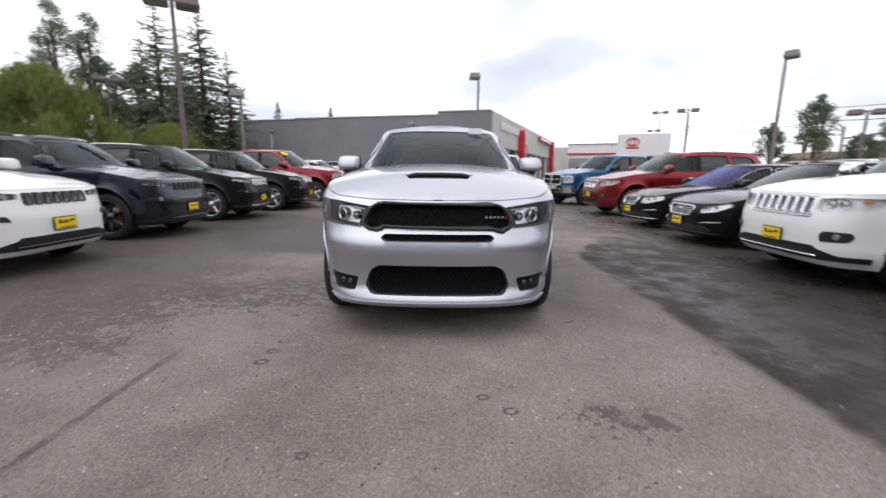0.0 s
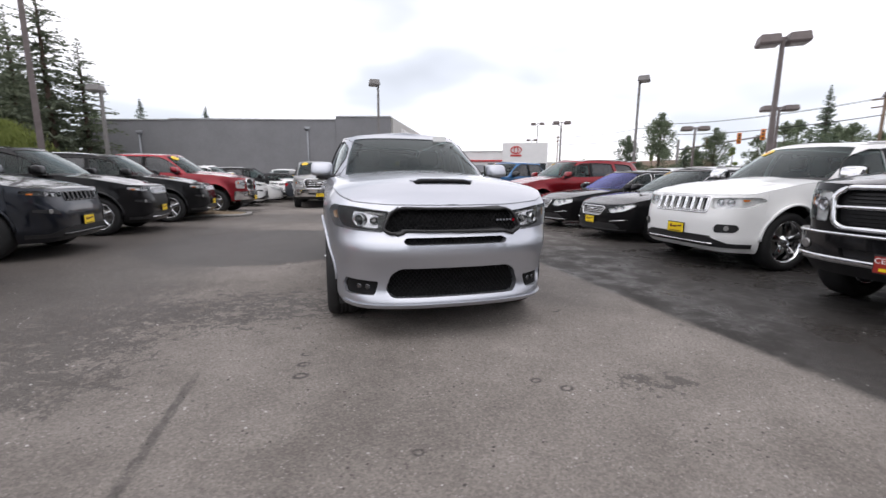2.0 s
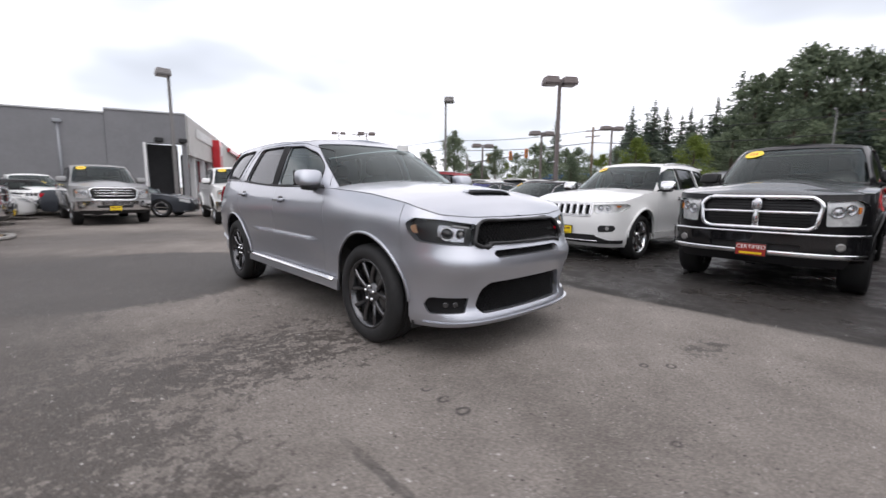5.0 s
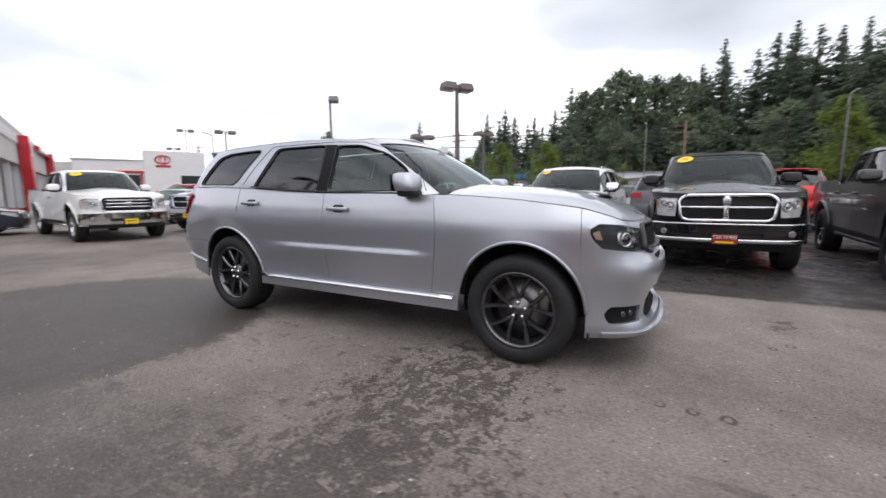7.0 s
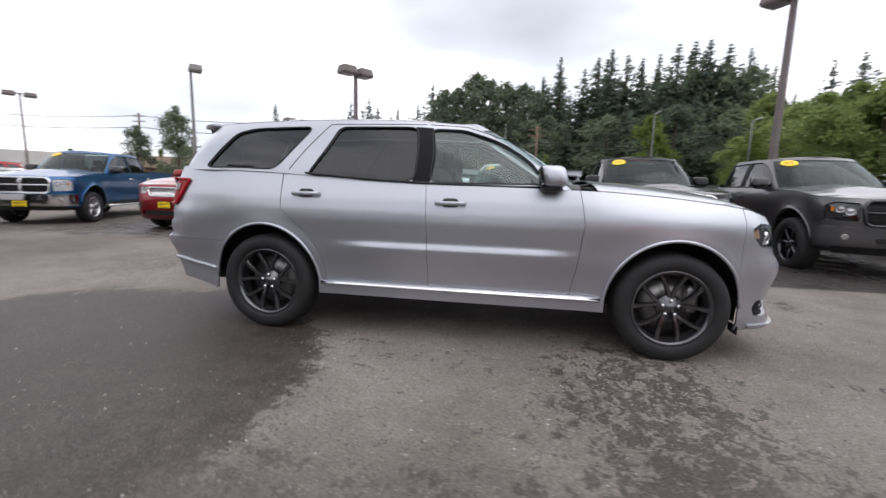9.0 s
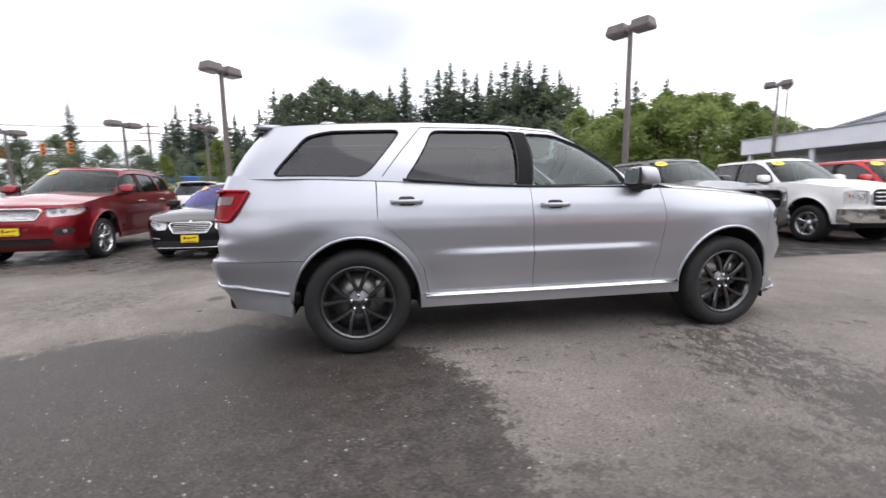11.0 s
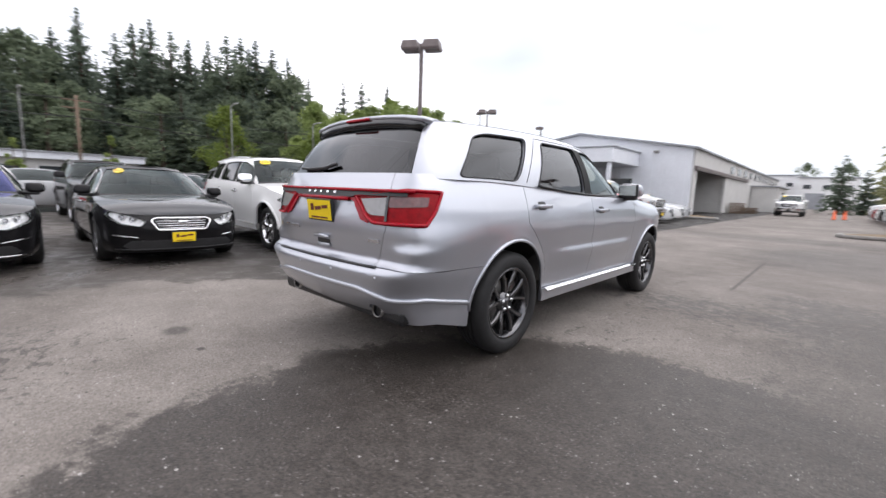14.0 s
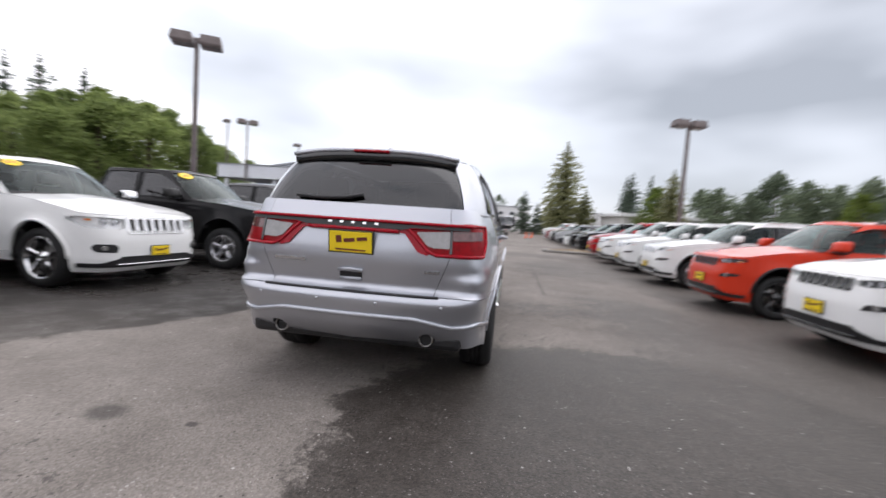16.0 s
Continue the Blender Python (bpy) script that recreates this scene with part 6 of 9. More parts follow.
def pickup(label, col, mat=PAINT, face="cross", bumper=CHROME, rim="five", rim_mat=ALLOY, R=0.40, lift=0.0, plate_kw=None, sticker=True, bright=CHROME, res=0.095, scale=1.0, glass_side=PRIVACY, has_plate=True, group=""):
    root = thing("pickup_truck", label, "pickup truck", group)
    yf, yr = -1.80, 1.86
    sh = Shell(TRUCK_PLAN, TRUCK_F, TRUCK_S, TRUCK_R, TRUCK_TOP, [(yf, 0.44), (yr, 0.44)], 0.035, 0.53)
    cab = Cabin(TRUCK_LOW, TRUCK_HIGH, 0.025)
    lamp = rounded([(0.615, 1.09), (0.87, 1.105), (0.935, 1.06), (0.93, 0.83), (0.625, 0.815)], 0.03)
    grille = rounded([(-0.51, 1.125), (0.51, 1.125), (0.59, 1.05), (0.55, 0.81), (0.48, 0.77), (-0.48, 0.77), (-0.55, 0.81), (-0.59, 1.05)], 0.05)
    d = dict(yf=yf, yr=yr, zc=0.44, ry=0.50, rz=0.53, sill=0.52, sill_bottom=0.40, half=0.99, bumper_y=-2.27,
             door_front=[(-0.95, 1.29), (-0.98, 1.0), (-0.96, 0.7), (-0.93, 0.52)], door_mid=[(0.14, 1.30), (0.13, 0.9), (0.12, 0.52)],
             door_rear=[(1.17, 1.30), (1.17, 0.85), (1.14, 0.70), (1.12, 0.52)], gate_x=0.84, bumper_top=0.80, bumper_side=0.62, rear_bottom=0.50, front_bottom=0.42,
             front_holes=[sh.fp(lamp), flip(sh.fp(lamp))[::-1], sh.fp(grille)], sill_mat=BLACK)
    p = flank(root, sh, d, col, mat, res)
    fb = p["front_bumper"]
    g = part("grille", panel(sh.fp(grille), sh.at, 0.1, BLACK, off=-0.06, depth=0.0, name="grille"), root)
    part("grille_frame", outline(sh.fp(grille), sh.at, 0.05, 0.046, 0.05, bright, 0.004, "grille_frame"), g)
    for z in np.linspace(0.80, 1.09, 10):
        part("grille_slat", sweep([Vector(sh.at(sh.fx(x), z, -0.045)) for x in np.linspace(-0.5, 0.5, 7)], 0.012, 0.008, GRILLE, "grille_slat"), g)
    if face == "cross":
        part("grille_bar", sweep([Vector(sh.at(sh.fx(x), 0.955, 0.0)) for x in np.linspace(-0.56, 0.56, 9)], 0.035, 0.035, bright, "grille_bar"), g)
        part("grille_bar", sweep([Vector(sh.at(0.0, z, 0.004)) for z in np.linspace(0.79, 1.12, 6)], 0.03, 0.07, bright, "grille_bar", (1, 0, 0)), g)
        part("grille_badge", blob("grille_badge", ALLOY if bright is CHROME else BLACK, (0.11, 0.04, 0.12), tuple(sh.at(0.0, 1.04, 0.02)), 0.7), g)
    else:
        for z in (0.89, 0.97, 1.05):
            part("grille_bar", sweep([Vector(sh.at(sh.fx(x), z, -0.01)) for x in np.linspace(-0.48, 0.48, 9)], 0.03, 0.03, bright, "grille_bar"), g)
        part("grille_badge", blob("grille_badge", CHROME, (0.16, 0.03, 0.08), tuple(sh.at(0.0, 0.97, 0.015)), 0.8), g)
    lamp_pair(root, sh, lamp, centres=((0.72, 0.97, 0.055), (0.82, 1.0, 0.05)), back=LAMPBRIGHT if bright is CHROME else GLOSSBLACK, amber=[(0.872, 1.03), (0.893, 1.025), (0.886, 0.96), (0.87, 0.96)])
    bcol = col if bumper is mat else None
    bp = [(s, 0.46) for s in np.linspace(-sh.fx(0.95), sh.fx(0.95), 34)] + [(s, 0.735) for s in np.linspace(sh.fx(0.95), -sh.fx(0.95), 34)]
    slot = rounded(sh.fp([(-0.42, 0.53), (0.42, 0.53), (0.44, 0.60), (-0.44, 0.60)]), 0.02)
    b = part("bumper_bar", panel(bp, sh.at, 0.1, bumper, [slot], off=0.06, depth=0.1, name="bumper_bar"), fb, "", bcol)
    # Gloss black stands for chrome mirroring dark ground, strips for its bright edge reflections.
    if bumper is GLOSSBLACK:
        for z, thick in ((0.722, 0.026), (0.492, 0.055)):
            part("bumper_strip", sweep([Vector(sh.at(sh.fx(x), z, 0.066)) for x in np.linspace(-0.93, 0.93, 25)], 0.02, thick, CHROME, "bumper_strip"), b)
    part("bumper_slot", panel(slot, sh.at, 0.1, BLACK, off=0.02, depth=0.0, name="bumper_slot"), b)
    ap = [(s, 0.35) for s in np.linspace(-sh.fx(0.85), sh.fx(0.85), 24)] + [(s, 0.455) for s in np.linspace(sh.fx(0.85), -sh.fx(0.85), 24)]
    part("air_dam", panel(ap, sh.at, 0.12, BLACK, off=0.03, depth=0.06, name="air_dam"), fb)
    for sg in (1, -1):
        c = Vector(sh.at(sg * sh.fx(0.74), 0.60, 0.066))
        part("fog_lamp", shifted(lathe([(0.0, 0.045), (0.01, 0.04), (0.004, 0.025), (0.008, 0.0)], 14, STEEL, "fog_lamp"), Matrix.Translation(c) @ pose(0, 0, 0, 0, 0, -90 + sg * 22)), b)
        for yc in (yf, yr):
            part("arch_trim", sweep([Vector(sh.at(sg * sh.sy(y), z, 0.006)) for y, z in arc(yc, 0.44, 0.505, 0.535, 4, 176, 20)], 0.03, 0.035, mat, "arch_trim", (1, 0, 0), False, 6), root, "", col)
        part("side_step", sweep([(sg * 0.93, y, 0.40) for y in np.linspace(-1.1, 1.1, 5)], 0.09, 0.06, bright if bright is CHROME else BLACK, "side_step"), root)
    bonnet(root, sh, -1.12, col, mat, res, 0.05, 0.045, (), 0.42)
    wins = [[(0.11, 1.31), (0.13, 1.79), (-0.22, 1.79), (-0.45, 1.69), (-0.72, 1.50), (-0.86, 1.31)], [(1.02, 1.32), (0.97, 1.78), (0.22, 1.79), (0.20, 1.315)]]
    cabin(root, cab, dict(aA=1.13, aD=3.55, windows=wins, glass=[GLASS if glass_side is GLASS else PRIVACY, PRIVACY], crown=0.05, round=0.06, pillars=[[(0.115, 1.31), (0.14, 1.80), (0.215, 1.80), (0.19, 1.31)]]), col, mat, res)
    # Load bed.
    x0, y0, y1, zf, zt = 0.84, 1.24, 3.0, 0.88, 1.365
    vs = [(-x0, y0, zt), (x0, y0, zt), (x0, y1, zt), (-x0, y1, zt), (-x0, y0, zf), (x0, y0, zf), (x0, y1, zf), (-x0, y1, zf)]
    vs += [(-0.97, y0 - 0.03, zt), (0.97, y0 - 0.03, zt), (0.97, y1 + 0.05, zt), (-0.97, y1 + 0.05, zt)]
    fs = [(4, 5, 6, 7), (0, 1, 5, 4), (1, 2, 6, 5), (2, 3, 7, 6), (3, 0, 4, 7), (8, 9, 1, 0), (9, 10, 2, 1), (10, 11, 3, 2), (11, 8, 0, 3)]
    part("load_bed", mesh_of("load_bed", vs, fs, BLACK, False), root)
    rb = [(x, 3.12 - 0.03 * (x / 0.95) ** 4, 0.62) for x in np.linspace(-0.95, 0.95, 11)]
    part("rear_bumper_bar", sweep(rb, 0.16, 0.18, bumper if bumper is CHROME else BLACK, "rear_bumper_bar"), root)
    tail_lamps(root, sh, rounded([(sh.sy(2.93), 1.32), (sh.rx(0.86), 1.32), (sh.rx(0.86), 0.95), (sh.sy(2.93), 0.95)], 0.03))
    if has_plate:
        plate(b, Matrix.Translation(Vector(sh.at(0.0, 0.515, 0.085))), **(plate_kw or {}))
    if sticker:
        sale_sticker(root, cab, -0.70, cab.H - 0.10, 0.42, 0.115)
    for sg, k in ((1, 0), (-1, 1)):
        handle(p["front_door"][k], sh, 0.0, 1.13, col, mat, sg > 0, bright is CHROME)
        handle(p["rear_door"][k], sh, 1.02, 1.14, col, mat, sg > 0, bright is CHROME)
    mirrors(root, (1.04, -0.74, 1.385), (0.02, 0.02, 0.02) if sum(col) < 0.6 else col, mat, big=1.05, chrome=False)
    seats(root, (1, 1, 1), [(-0.2, (-0.42, 0.42), 1), (0.6, (0.0,), 1)], 0.85, (0.42, -0.75, 1.22))
    for y in (yf, yr):
        for left in (False, True):
            wheel(root, ((-1 if left else 1) * (0.85 + lift * 0.5), y, R - lift), R, 0.275 + lift * 0.3, R * 0.63, rim, rim_mat, left)
    return root, 2.83


CAR_PLAN = [(0, -2.36), (0.30, -2.345), (0.56, -2.28), (0.74, -2.15), (0.86, -1.92), (0.91, -1.4), (0.925, 0.0), (0.92, 1.3), (0.90, 1.9), (0.84, 2.25), (0.70, 2.42), (0.4, 2.48), (0, 2.50)]
CAR_F = [(0.12, 0.14), (0.18, 0.03), (0.26, 0.0), (0.5, 0.0), (0.6, 0.02), (0.67, 0.06), (0.74, 0.13), (0.85, 0.25)]
CAR_S = [(0.14, 0.1), (0.22, 0.05), (0.30, 0.03), (0.5, 0.012), (0.60, 0.0), (0.68, 0.0), (0.72, 0.012), (0.84, 0.03), (0.94, 0.06), (1.05, 0.1)]
CAR_R = [(0.2, 0.12), (0.3, 0.04), (0.5, 0.0), (0.7, 0.0), (0.85, 0.03), (1.0, 0.08), (1.06, 0.13)]
CAR_TOP = [(("f", 0.0), 0.70), (("f", 0.5), 0.70), (-2.1, 0.73), (-1.8, 0.80), (-1.4, 0.86), (-0.9, 0.915), (0.0, 0.935), (1.4, 0.975), (1.9, 0.99), (2.3, 0.995), (("r", 0.0), 0.99)]
CAR_LOW = [(0, -1.10, 0.925), (0.4, -1.05, 0.925), (0.68, -0.88, 0.92), (0.82, -0.62, 0.915), (0.855, 0.0, 0.925), (0.855, 0.6, 0.94), (0.84, 1.2, 0.96), (0.79, 1.6, 0.975), (0.66, 1.80, 0.985), (0.4, 1.88, 0.99), (0, 1.90, 0.99)]
CAR_HIGH = [(0, -0.18, 1.405), (0.28, -0.16, 1.40), (0.48, -0.06, 1.385), (0.565, 0.1, 1.375), (0.60, 0.35, 1.385), (0.605, 0.6, 1.385), (0.595, 0.85, 1.38), (0.57, 1.0, 1.37), (0.50, 1.10, 1.36), (0.3, 1.16, 1.375), (0, 1.18, 1.38)]


def saloon(label, K, col, mat=PAINT, upright=False, rim="seven", rim_mat=ALLOY, R=0.335, plate_kw=None, sticker=True, res=0.08, group=""):
    root = thing("sedan", label, "car", group)
    K = np.array(K)
    yf, yr = -1.42, 1.40
    sh = Shell(CAR_PLAN, CAR_F, CAR_S, CAR_R, CAR_TOP, [(yf, 0.32), (yr, 0.32)], 0.02, 0.41)
    cab = Cabin(CAR_LOW, CAR_HIGH, 0.03)
    sh.K = cab.K = K
    if upright:
        grille = rounded([(-0.33, 0.685), (0.33, 0.685), (0.36, 0.64), (0.27, 0.50), (-0.27, 0.50), (-0.36, 0.64)], 0.03)
        lamp = rounded([(0.405, 0.69), (0.68, 0.725), (0.83, 0.74), (0.83, 0.64), (0.60, 0.545), (0.405, 0.565)], 0.03)
    else:
        grille = rounded([(-0.33, 0.665), (0.33, 0.665), (0.38, 0.63), (0.30, 0.50), (-0.30, 0.50), (-0.38, 0.63)], 0.03)
        lamp = rounded([(0.43, 0.625), (0.64, 0.695), (0.835, 0.75), (0.86, 0.70), (0.73, 0.59), (0.50, 0.55)], 0.02)
    d = dict(yf=yf, yr=yr, zc=0.32, ry=0.38, rz=0.41, sill=0.30, sill_bottom=0.19, half=0.92, bumper_y=-1.76,
             door_front=[(-0.86, 0.915), (-0.90, 0.7), (-0.86, 0.45), (-0.84, 0.33)], door_mid=[(0.16, 0.94), (0.15, 0.6), (0.14, 0.33)],
             door_rear=[(1.16, 0.965), (1.14, 0.80), (1.0, 0.62), (0.94, 0.33)], gate_x=0.60, bumper_top=0.66, bumper_side=0.55, rear_bottom=0.24, front_bottom=0.19,
             front_holes=[sh.fp(grille), sh.fp(lamp), flip(sh.fp(lamp))[::-1]], sill_mat=mat)
    p = flank(root, sh, d, col, mat, res)
    fb = p["front_bumper"]
    g = part("grille", panel(sh.fp(grille), sh.at, 0.1, BLACK, off=-0.05, depth=0.0, name="grille"), root, "chrome-barred grille")
    part("grille_frame", outline(sh.fp(grille), sh.at, 0.05, 0.026, 0.026, CHROME, 0.003, "grille_frame"), g)
    for z in np.linspace(0.525, 0.655, 5):
        half = 0.27 + (z - 0.5) * 0.45
        part("grille_bar", sweep([Vector(sh.at(sh.fx(x), z, -0.008)) for x in np.linspace(-half, half, 7)], 0.02, 0.014, CHROME, "grille_bar"), g)
    if upright:
        part("bonnet_badge", blob("bonnet_badge", CHROME, (0.05, 0.02, 0.05), tuple(sh.at(0.0, 0.70, 0.01)), 0.9), g)
    else:
        part("grille_badge", blob("grille_badge", CHROME, (0.13, 0.02, 0.065), tuple(sh.at(0.0, 0.60, 0.012)), 0.9), g)
    lamp_pair(root, sh, lamp, centres=((0.60, 0.645, 0.03), (0.72, 0.67, 0.03)), back=LAMPBRIGHT)
    low = rounded(sh.fp([(-0.60, 0.36), (0.60, 0.36), (0.70, 0.28), (0.62, 0.24), (-0.62, 0.24), (-0.70, 0.28)]), 0.02)
    part("lower_intake", panel(low, sh.at, 0.1, BLACK, off=0.004, depth=0.01, name="lower_intake"), fb)
    part("bumper_strip", sweep([Vector(sh.at(sh.fx(x), 0.235, 0.012)) for x in np.linspace(-0.78, 0.78, 15)], 0.016, 0.018, CHROME if upright else BLACK, "bumper_strip"), fb)
    for sg in (1, -1):
        q = [Vector(sh.at(sg * sh.fx(x), z, 0.006)) for x, z in ((0.52, 0.40), (0.65, 0.415), (0.78, 0.43))]
        part("fog_trim", sweep(q, 0.02, 0.014, CHROME, "fog_trim"), fb)
        bl = [Vector(cab.at(sg * cab.uv(y, 0.95)[0], 0.0, 0.012)) + Vector((0, 0, 0.012)) for y in np.linspace(-0.62, 1.3, 9)]
        part("belt_moulding", sweep(bl, 0.014, 0.014, CHROME, "belt_moulding", (1, 0, 0)), root)
    bonnet(root, sh, -1.0, col, mat, res, 0.05, 0.0)
    deck(root, sh, 1.62, col, mat, res)
    wins = [[(0.15, 0.965), (0.18, 1.325), (0.04, 1.325), (-0.22, 1.24), (-0.45, 1.11), (-0.66, 0.955)], [(1.05, 0.985), (0.96, 1.20), (0.80, 1.30), (0.26, 1.325), (0.23, 0.965)]]
    cabin(root, cab, dict(aA=1.13, aD=3.42, windows=wins, glass=[GLASS, GLASS], crown=0.045, seal=CHROME, pillars=[[(0.155, 0.965), (0.185, 1.335), (0.255, 1.335), (0.225, 0.965)]]), col, mat, res, VIOLET if upright else GLASS, GLASS)
    tail_lamps(root, sh, rounded([(sh.sy(2.15), 0.90), (sh.rx(0.50), 0.90), (sh.rx(0.52), 0.76), (sh.sy(2.25), 0.76)], 0.03))
    front_plate(fb, sh, 0.40, **(plate_kw or {}))
    plate(p["tailgate"], Matrix.Translation(Vector(sh.at(sh.rx(0.0), 0.80, 0.012))) @ pose(0, 0, 0, 5, 0, 180))
    if sticker:
        sale_sticker(root, cab, -0.66, cab.H - 0.10, 0.26, 0.10)
    for sg, k in ((1, 0), (-1, 1)):
        handle(p["front_door"][k], sh, 0.0, 0.80, col, mat, sg > 0, True)
        handle(p["rear_door"][k], sh, 0.95, 0.82, col, mat, sg > 0, True)
    mirrors(root, (0.93 * K[0], -0.62 * K[1], 1.0 * K[2]), col, mat, big=0.85)
    seats(root, K, [(-0.1, (-0.36, 0.36), 1), (0.75, (0.0,), 1)], 0.42, (0.36, -0.55 * K[1], 0.82 * K[2]))
    for y in (yf, yr):
        for left in (False, True):
            wheel(root, ((-1 if left else 1) * 0.80 * K[0], y * K[1], R), R, 0.225, R * 0.70, rim, rim_mat, left)
    return root, 2.36 * K[1]


def stand(made, nose, heading):
    """Parks a vehicle with the middle of its nose at a place; heading 0 looks along -y, 90 along +x."""
    root, length = made
    a = radians(heading)
    root.matrix_basis = pose(nose[0] - length * math.sin(a), nose[1] + length * math.cos(a), 0, 0, 0, heading)
    return made


SMALL = ("grille_slat", "brake_disc", "hub_cap", "handle_cup", "door_handle", "mirror_bezel", "grille_mesh", "dashboard", "seat_back", "spoke", "backing", "caliper", "print_bar", "handle_cup", "mirror_arm", "mirror_base", "side_marker", "reflector", "headrest", "seat_cushion", "fog_lamp",
         "window_seal", "plate_face", "windscreen_border", "pillar_trim", "steering_wheel", "mirror_glass", "fog_trim", "slot_ring", "wheel_well", "underbody", "badge_bar", "grille_badge", "plate_stripe", "arch_trim", "lower_intake", "door_handle", "bumper_slot", "side_step")


def lean_copy(root):
    """A copy that leaves out what is too small to be seen from afar."""
    made = {}
    for o in (root, *root.children_recursive):
        if o is root or (o.parent in made and o.name.split(".")[0] not in SMALL):
            made[o] = o.copy()
            scene.collection.objects.link(made[o])
            made[o].parent = made.get(o.parent)
    return made[root]


def again(made, nose, heading, col, label, far=False):
    """One more vehicle of the same model in another colour; far ones go without what is too small to be seen."""
    root, length = made
    c = lean_copy(root) if far else copy_thing(root, Matrix())
    c["label"] = label
    for o in c.children_recursive:
        if o.type == "MESH" and o.data.materials and o.data.materials[0] in (PAINT, METALLIC):
            o.color = (*col, 1)
        elif o.type == "MESH" and o.data.materials and o.data.materials[0] is VIOLET:
            o.material_slots[0].link = "OBJECT"
            o.material_slots[0].material = GLASS
    return stand((c, length), nose, heading)


WHITE, INKBLACK, NAVY, RED, ORANGE = (0.84, 0.84, 0.83), (0.006, 0.006, 0.007), (0.012, 0.015, 0.023), (0.36, 0.012, 0.018), (0.62, 0.045, 0.018)
SILVER, CHARCOAL, BLUE, MAROON = (0.45, 0.46, 0.47), (0.105, 0.105, 0.11), (0.025, 0.115, 0.27), (0.25, 0.008, 0.014)
row = "cars parked along the aisle"
# The row that faces the aisle from +x.
stand(crossover("white SUV with a seven-slot chrome grille and yellow plate", (1.02, 0.958, 1.02), WHITE, R=0.39, rim_mat=CHROME, trim=PAINT, chrome_caps=True, group=row), (4.0, -0.22), -92)
# This pickup's chrome bumper has its dark reflection put into the colour.
stand(pickup("black crew-cab pickup with a chrome crosshair grille and red plate", INKBLACK, bumper=GLOSSBLACK, plate_kw=dict(face=REDPLATE, words="CERTIFIED"), group=row), (3.36, -3.06), -90)
stand(pickup("dark grey lifted pickup with black wheels and grille", CHARCOAL, METALLIC, bumper=METALLIC, bright=GLOSSBLACK, rim_mat=GLOSSBLACK, rim="seven", R=0.44, lift=0.06, has_plate=False, group=row), (2.78, -5.88), -92)
sedan_a = stand(saloon("glossy black sedan with a wide chrome-barred grille", (1.0, 1.0, 1.0), INKBLACK, group=row), (4.22, 2.22), -92)
sedan_b = stand(saloon("long black luxury sedan with an upright chrome grille", (1.01, 1.06, 1.0), INKBLACK, upright=True, R=0.345, group=row), (4.36, 4.56), -90)
people_suv = stand(crossover("dark red three-row SUV with a bright mesh grille", (1.04, 1.0, 1.06), MAROON, METALLIC, face="mesh", R=0.385, plate_z=0.56, group=row, low_black=False, trim=METALLIC, rim="seven"), (4.38, 7.34), -88)
truck_c = stand(pickup("blue crew-cab pickup with chrome bumper and grille", BLUE, METALLIC, group=row), (4.1, 10.95), -70)
truck_b = stand(pickup("white crew-cab pickup with a barred chrome grille", WHITE, face="bars", group=row, bumper=CHROME), (2.55, -8.9), -92)
again(truck_c, (2.6, -12.0), -92, (0.50, 0.014, 0.016), "bright red crew-cab pickup with a crosshair grille")
again(truck_b, (2.7, -15.2), -92, WHITE, "white crew-cab pickup with a barred chrome grille")
again(sedan_a, (3.1, -18.2), -92, (0.62, 0.63, 0.64), "pale silver sedan near the end of the row", True)
again(sedan_a, (3.3, -20.9), -92, WHITE, "white sedan near the end of the row", True)
again(sedan_b, (3.6, -23.6), -92, SILVER, "silver sedan at the end of the row", True)
# The row that faces the aisle from -x.
small = stand(crossover("white compact SUV with a black-ringed seven-slot grille", (0.96, 0.873, 0.97), WHITE, R=0.35, slim=True, glossy=GLOSSBLACK, rim_mat=GLOSSBLACK, plate_z=0.56, sticker=False, group=row, name="compact_suv"), (-4.48, -0.2), 90)
again(small, (-4.45, -3.06), 91, ORANGE, "orange-red compact SUV with black wheels")
mid_suv = stand(crossover("white mid-size SUV with slim headlights and yellow plate", (0.985, 0.92, 0.985), WHITE, R=0.36, slim=True, sticker=False, group=row), (-4.5, -6.35), 91)
again(mid_suv, (-4.5, -9.3), 90, WHITE, "white mid-size SUV with a black lower bumper")
big_suv = stand(crossover("black SUV with a chrome seven-slot grille and yellow plate", (1.02, 0.958, 1.02), INKBLACK, R=0.385, slim=True, group=row, sticker=False), (-4.5, 5.5), 92)
again(big_suv, (-4.5, -12.2), 90, WHITE, "white SUV with a seven-slot grille")
again(big_suv, (-4.6, -15.1), 90, (0.42, 0.014, 0.018), "red SUV beside a raised kerb island")
stand(crossover("dark blue-grey SUV with black wheels and red brake calipers", (1.02, 0.958, 1.02), NAVY, METALLIC, R=0.39, slim=True, glossy=GLOSSBLACK, rim_mat=GLOSSBLACK, plate_z=0.5, trim=METALLIC, rim="seven", group=row, sticker=False, caliper=True), (-4.62, 2.65), 91)
again(big_suv, (-4.12, 8.15), 92, INKBLACK, "black SUV with dark trim and yellow plate")
again(truck_c, (-3.35, 10.55), 86, (0.26, 0.010, 0.020), "red crew-cab pickup with bright alloy wheels")
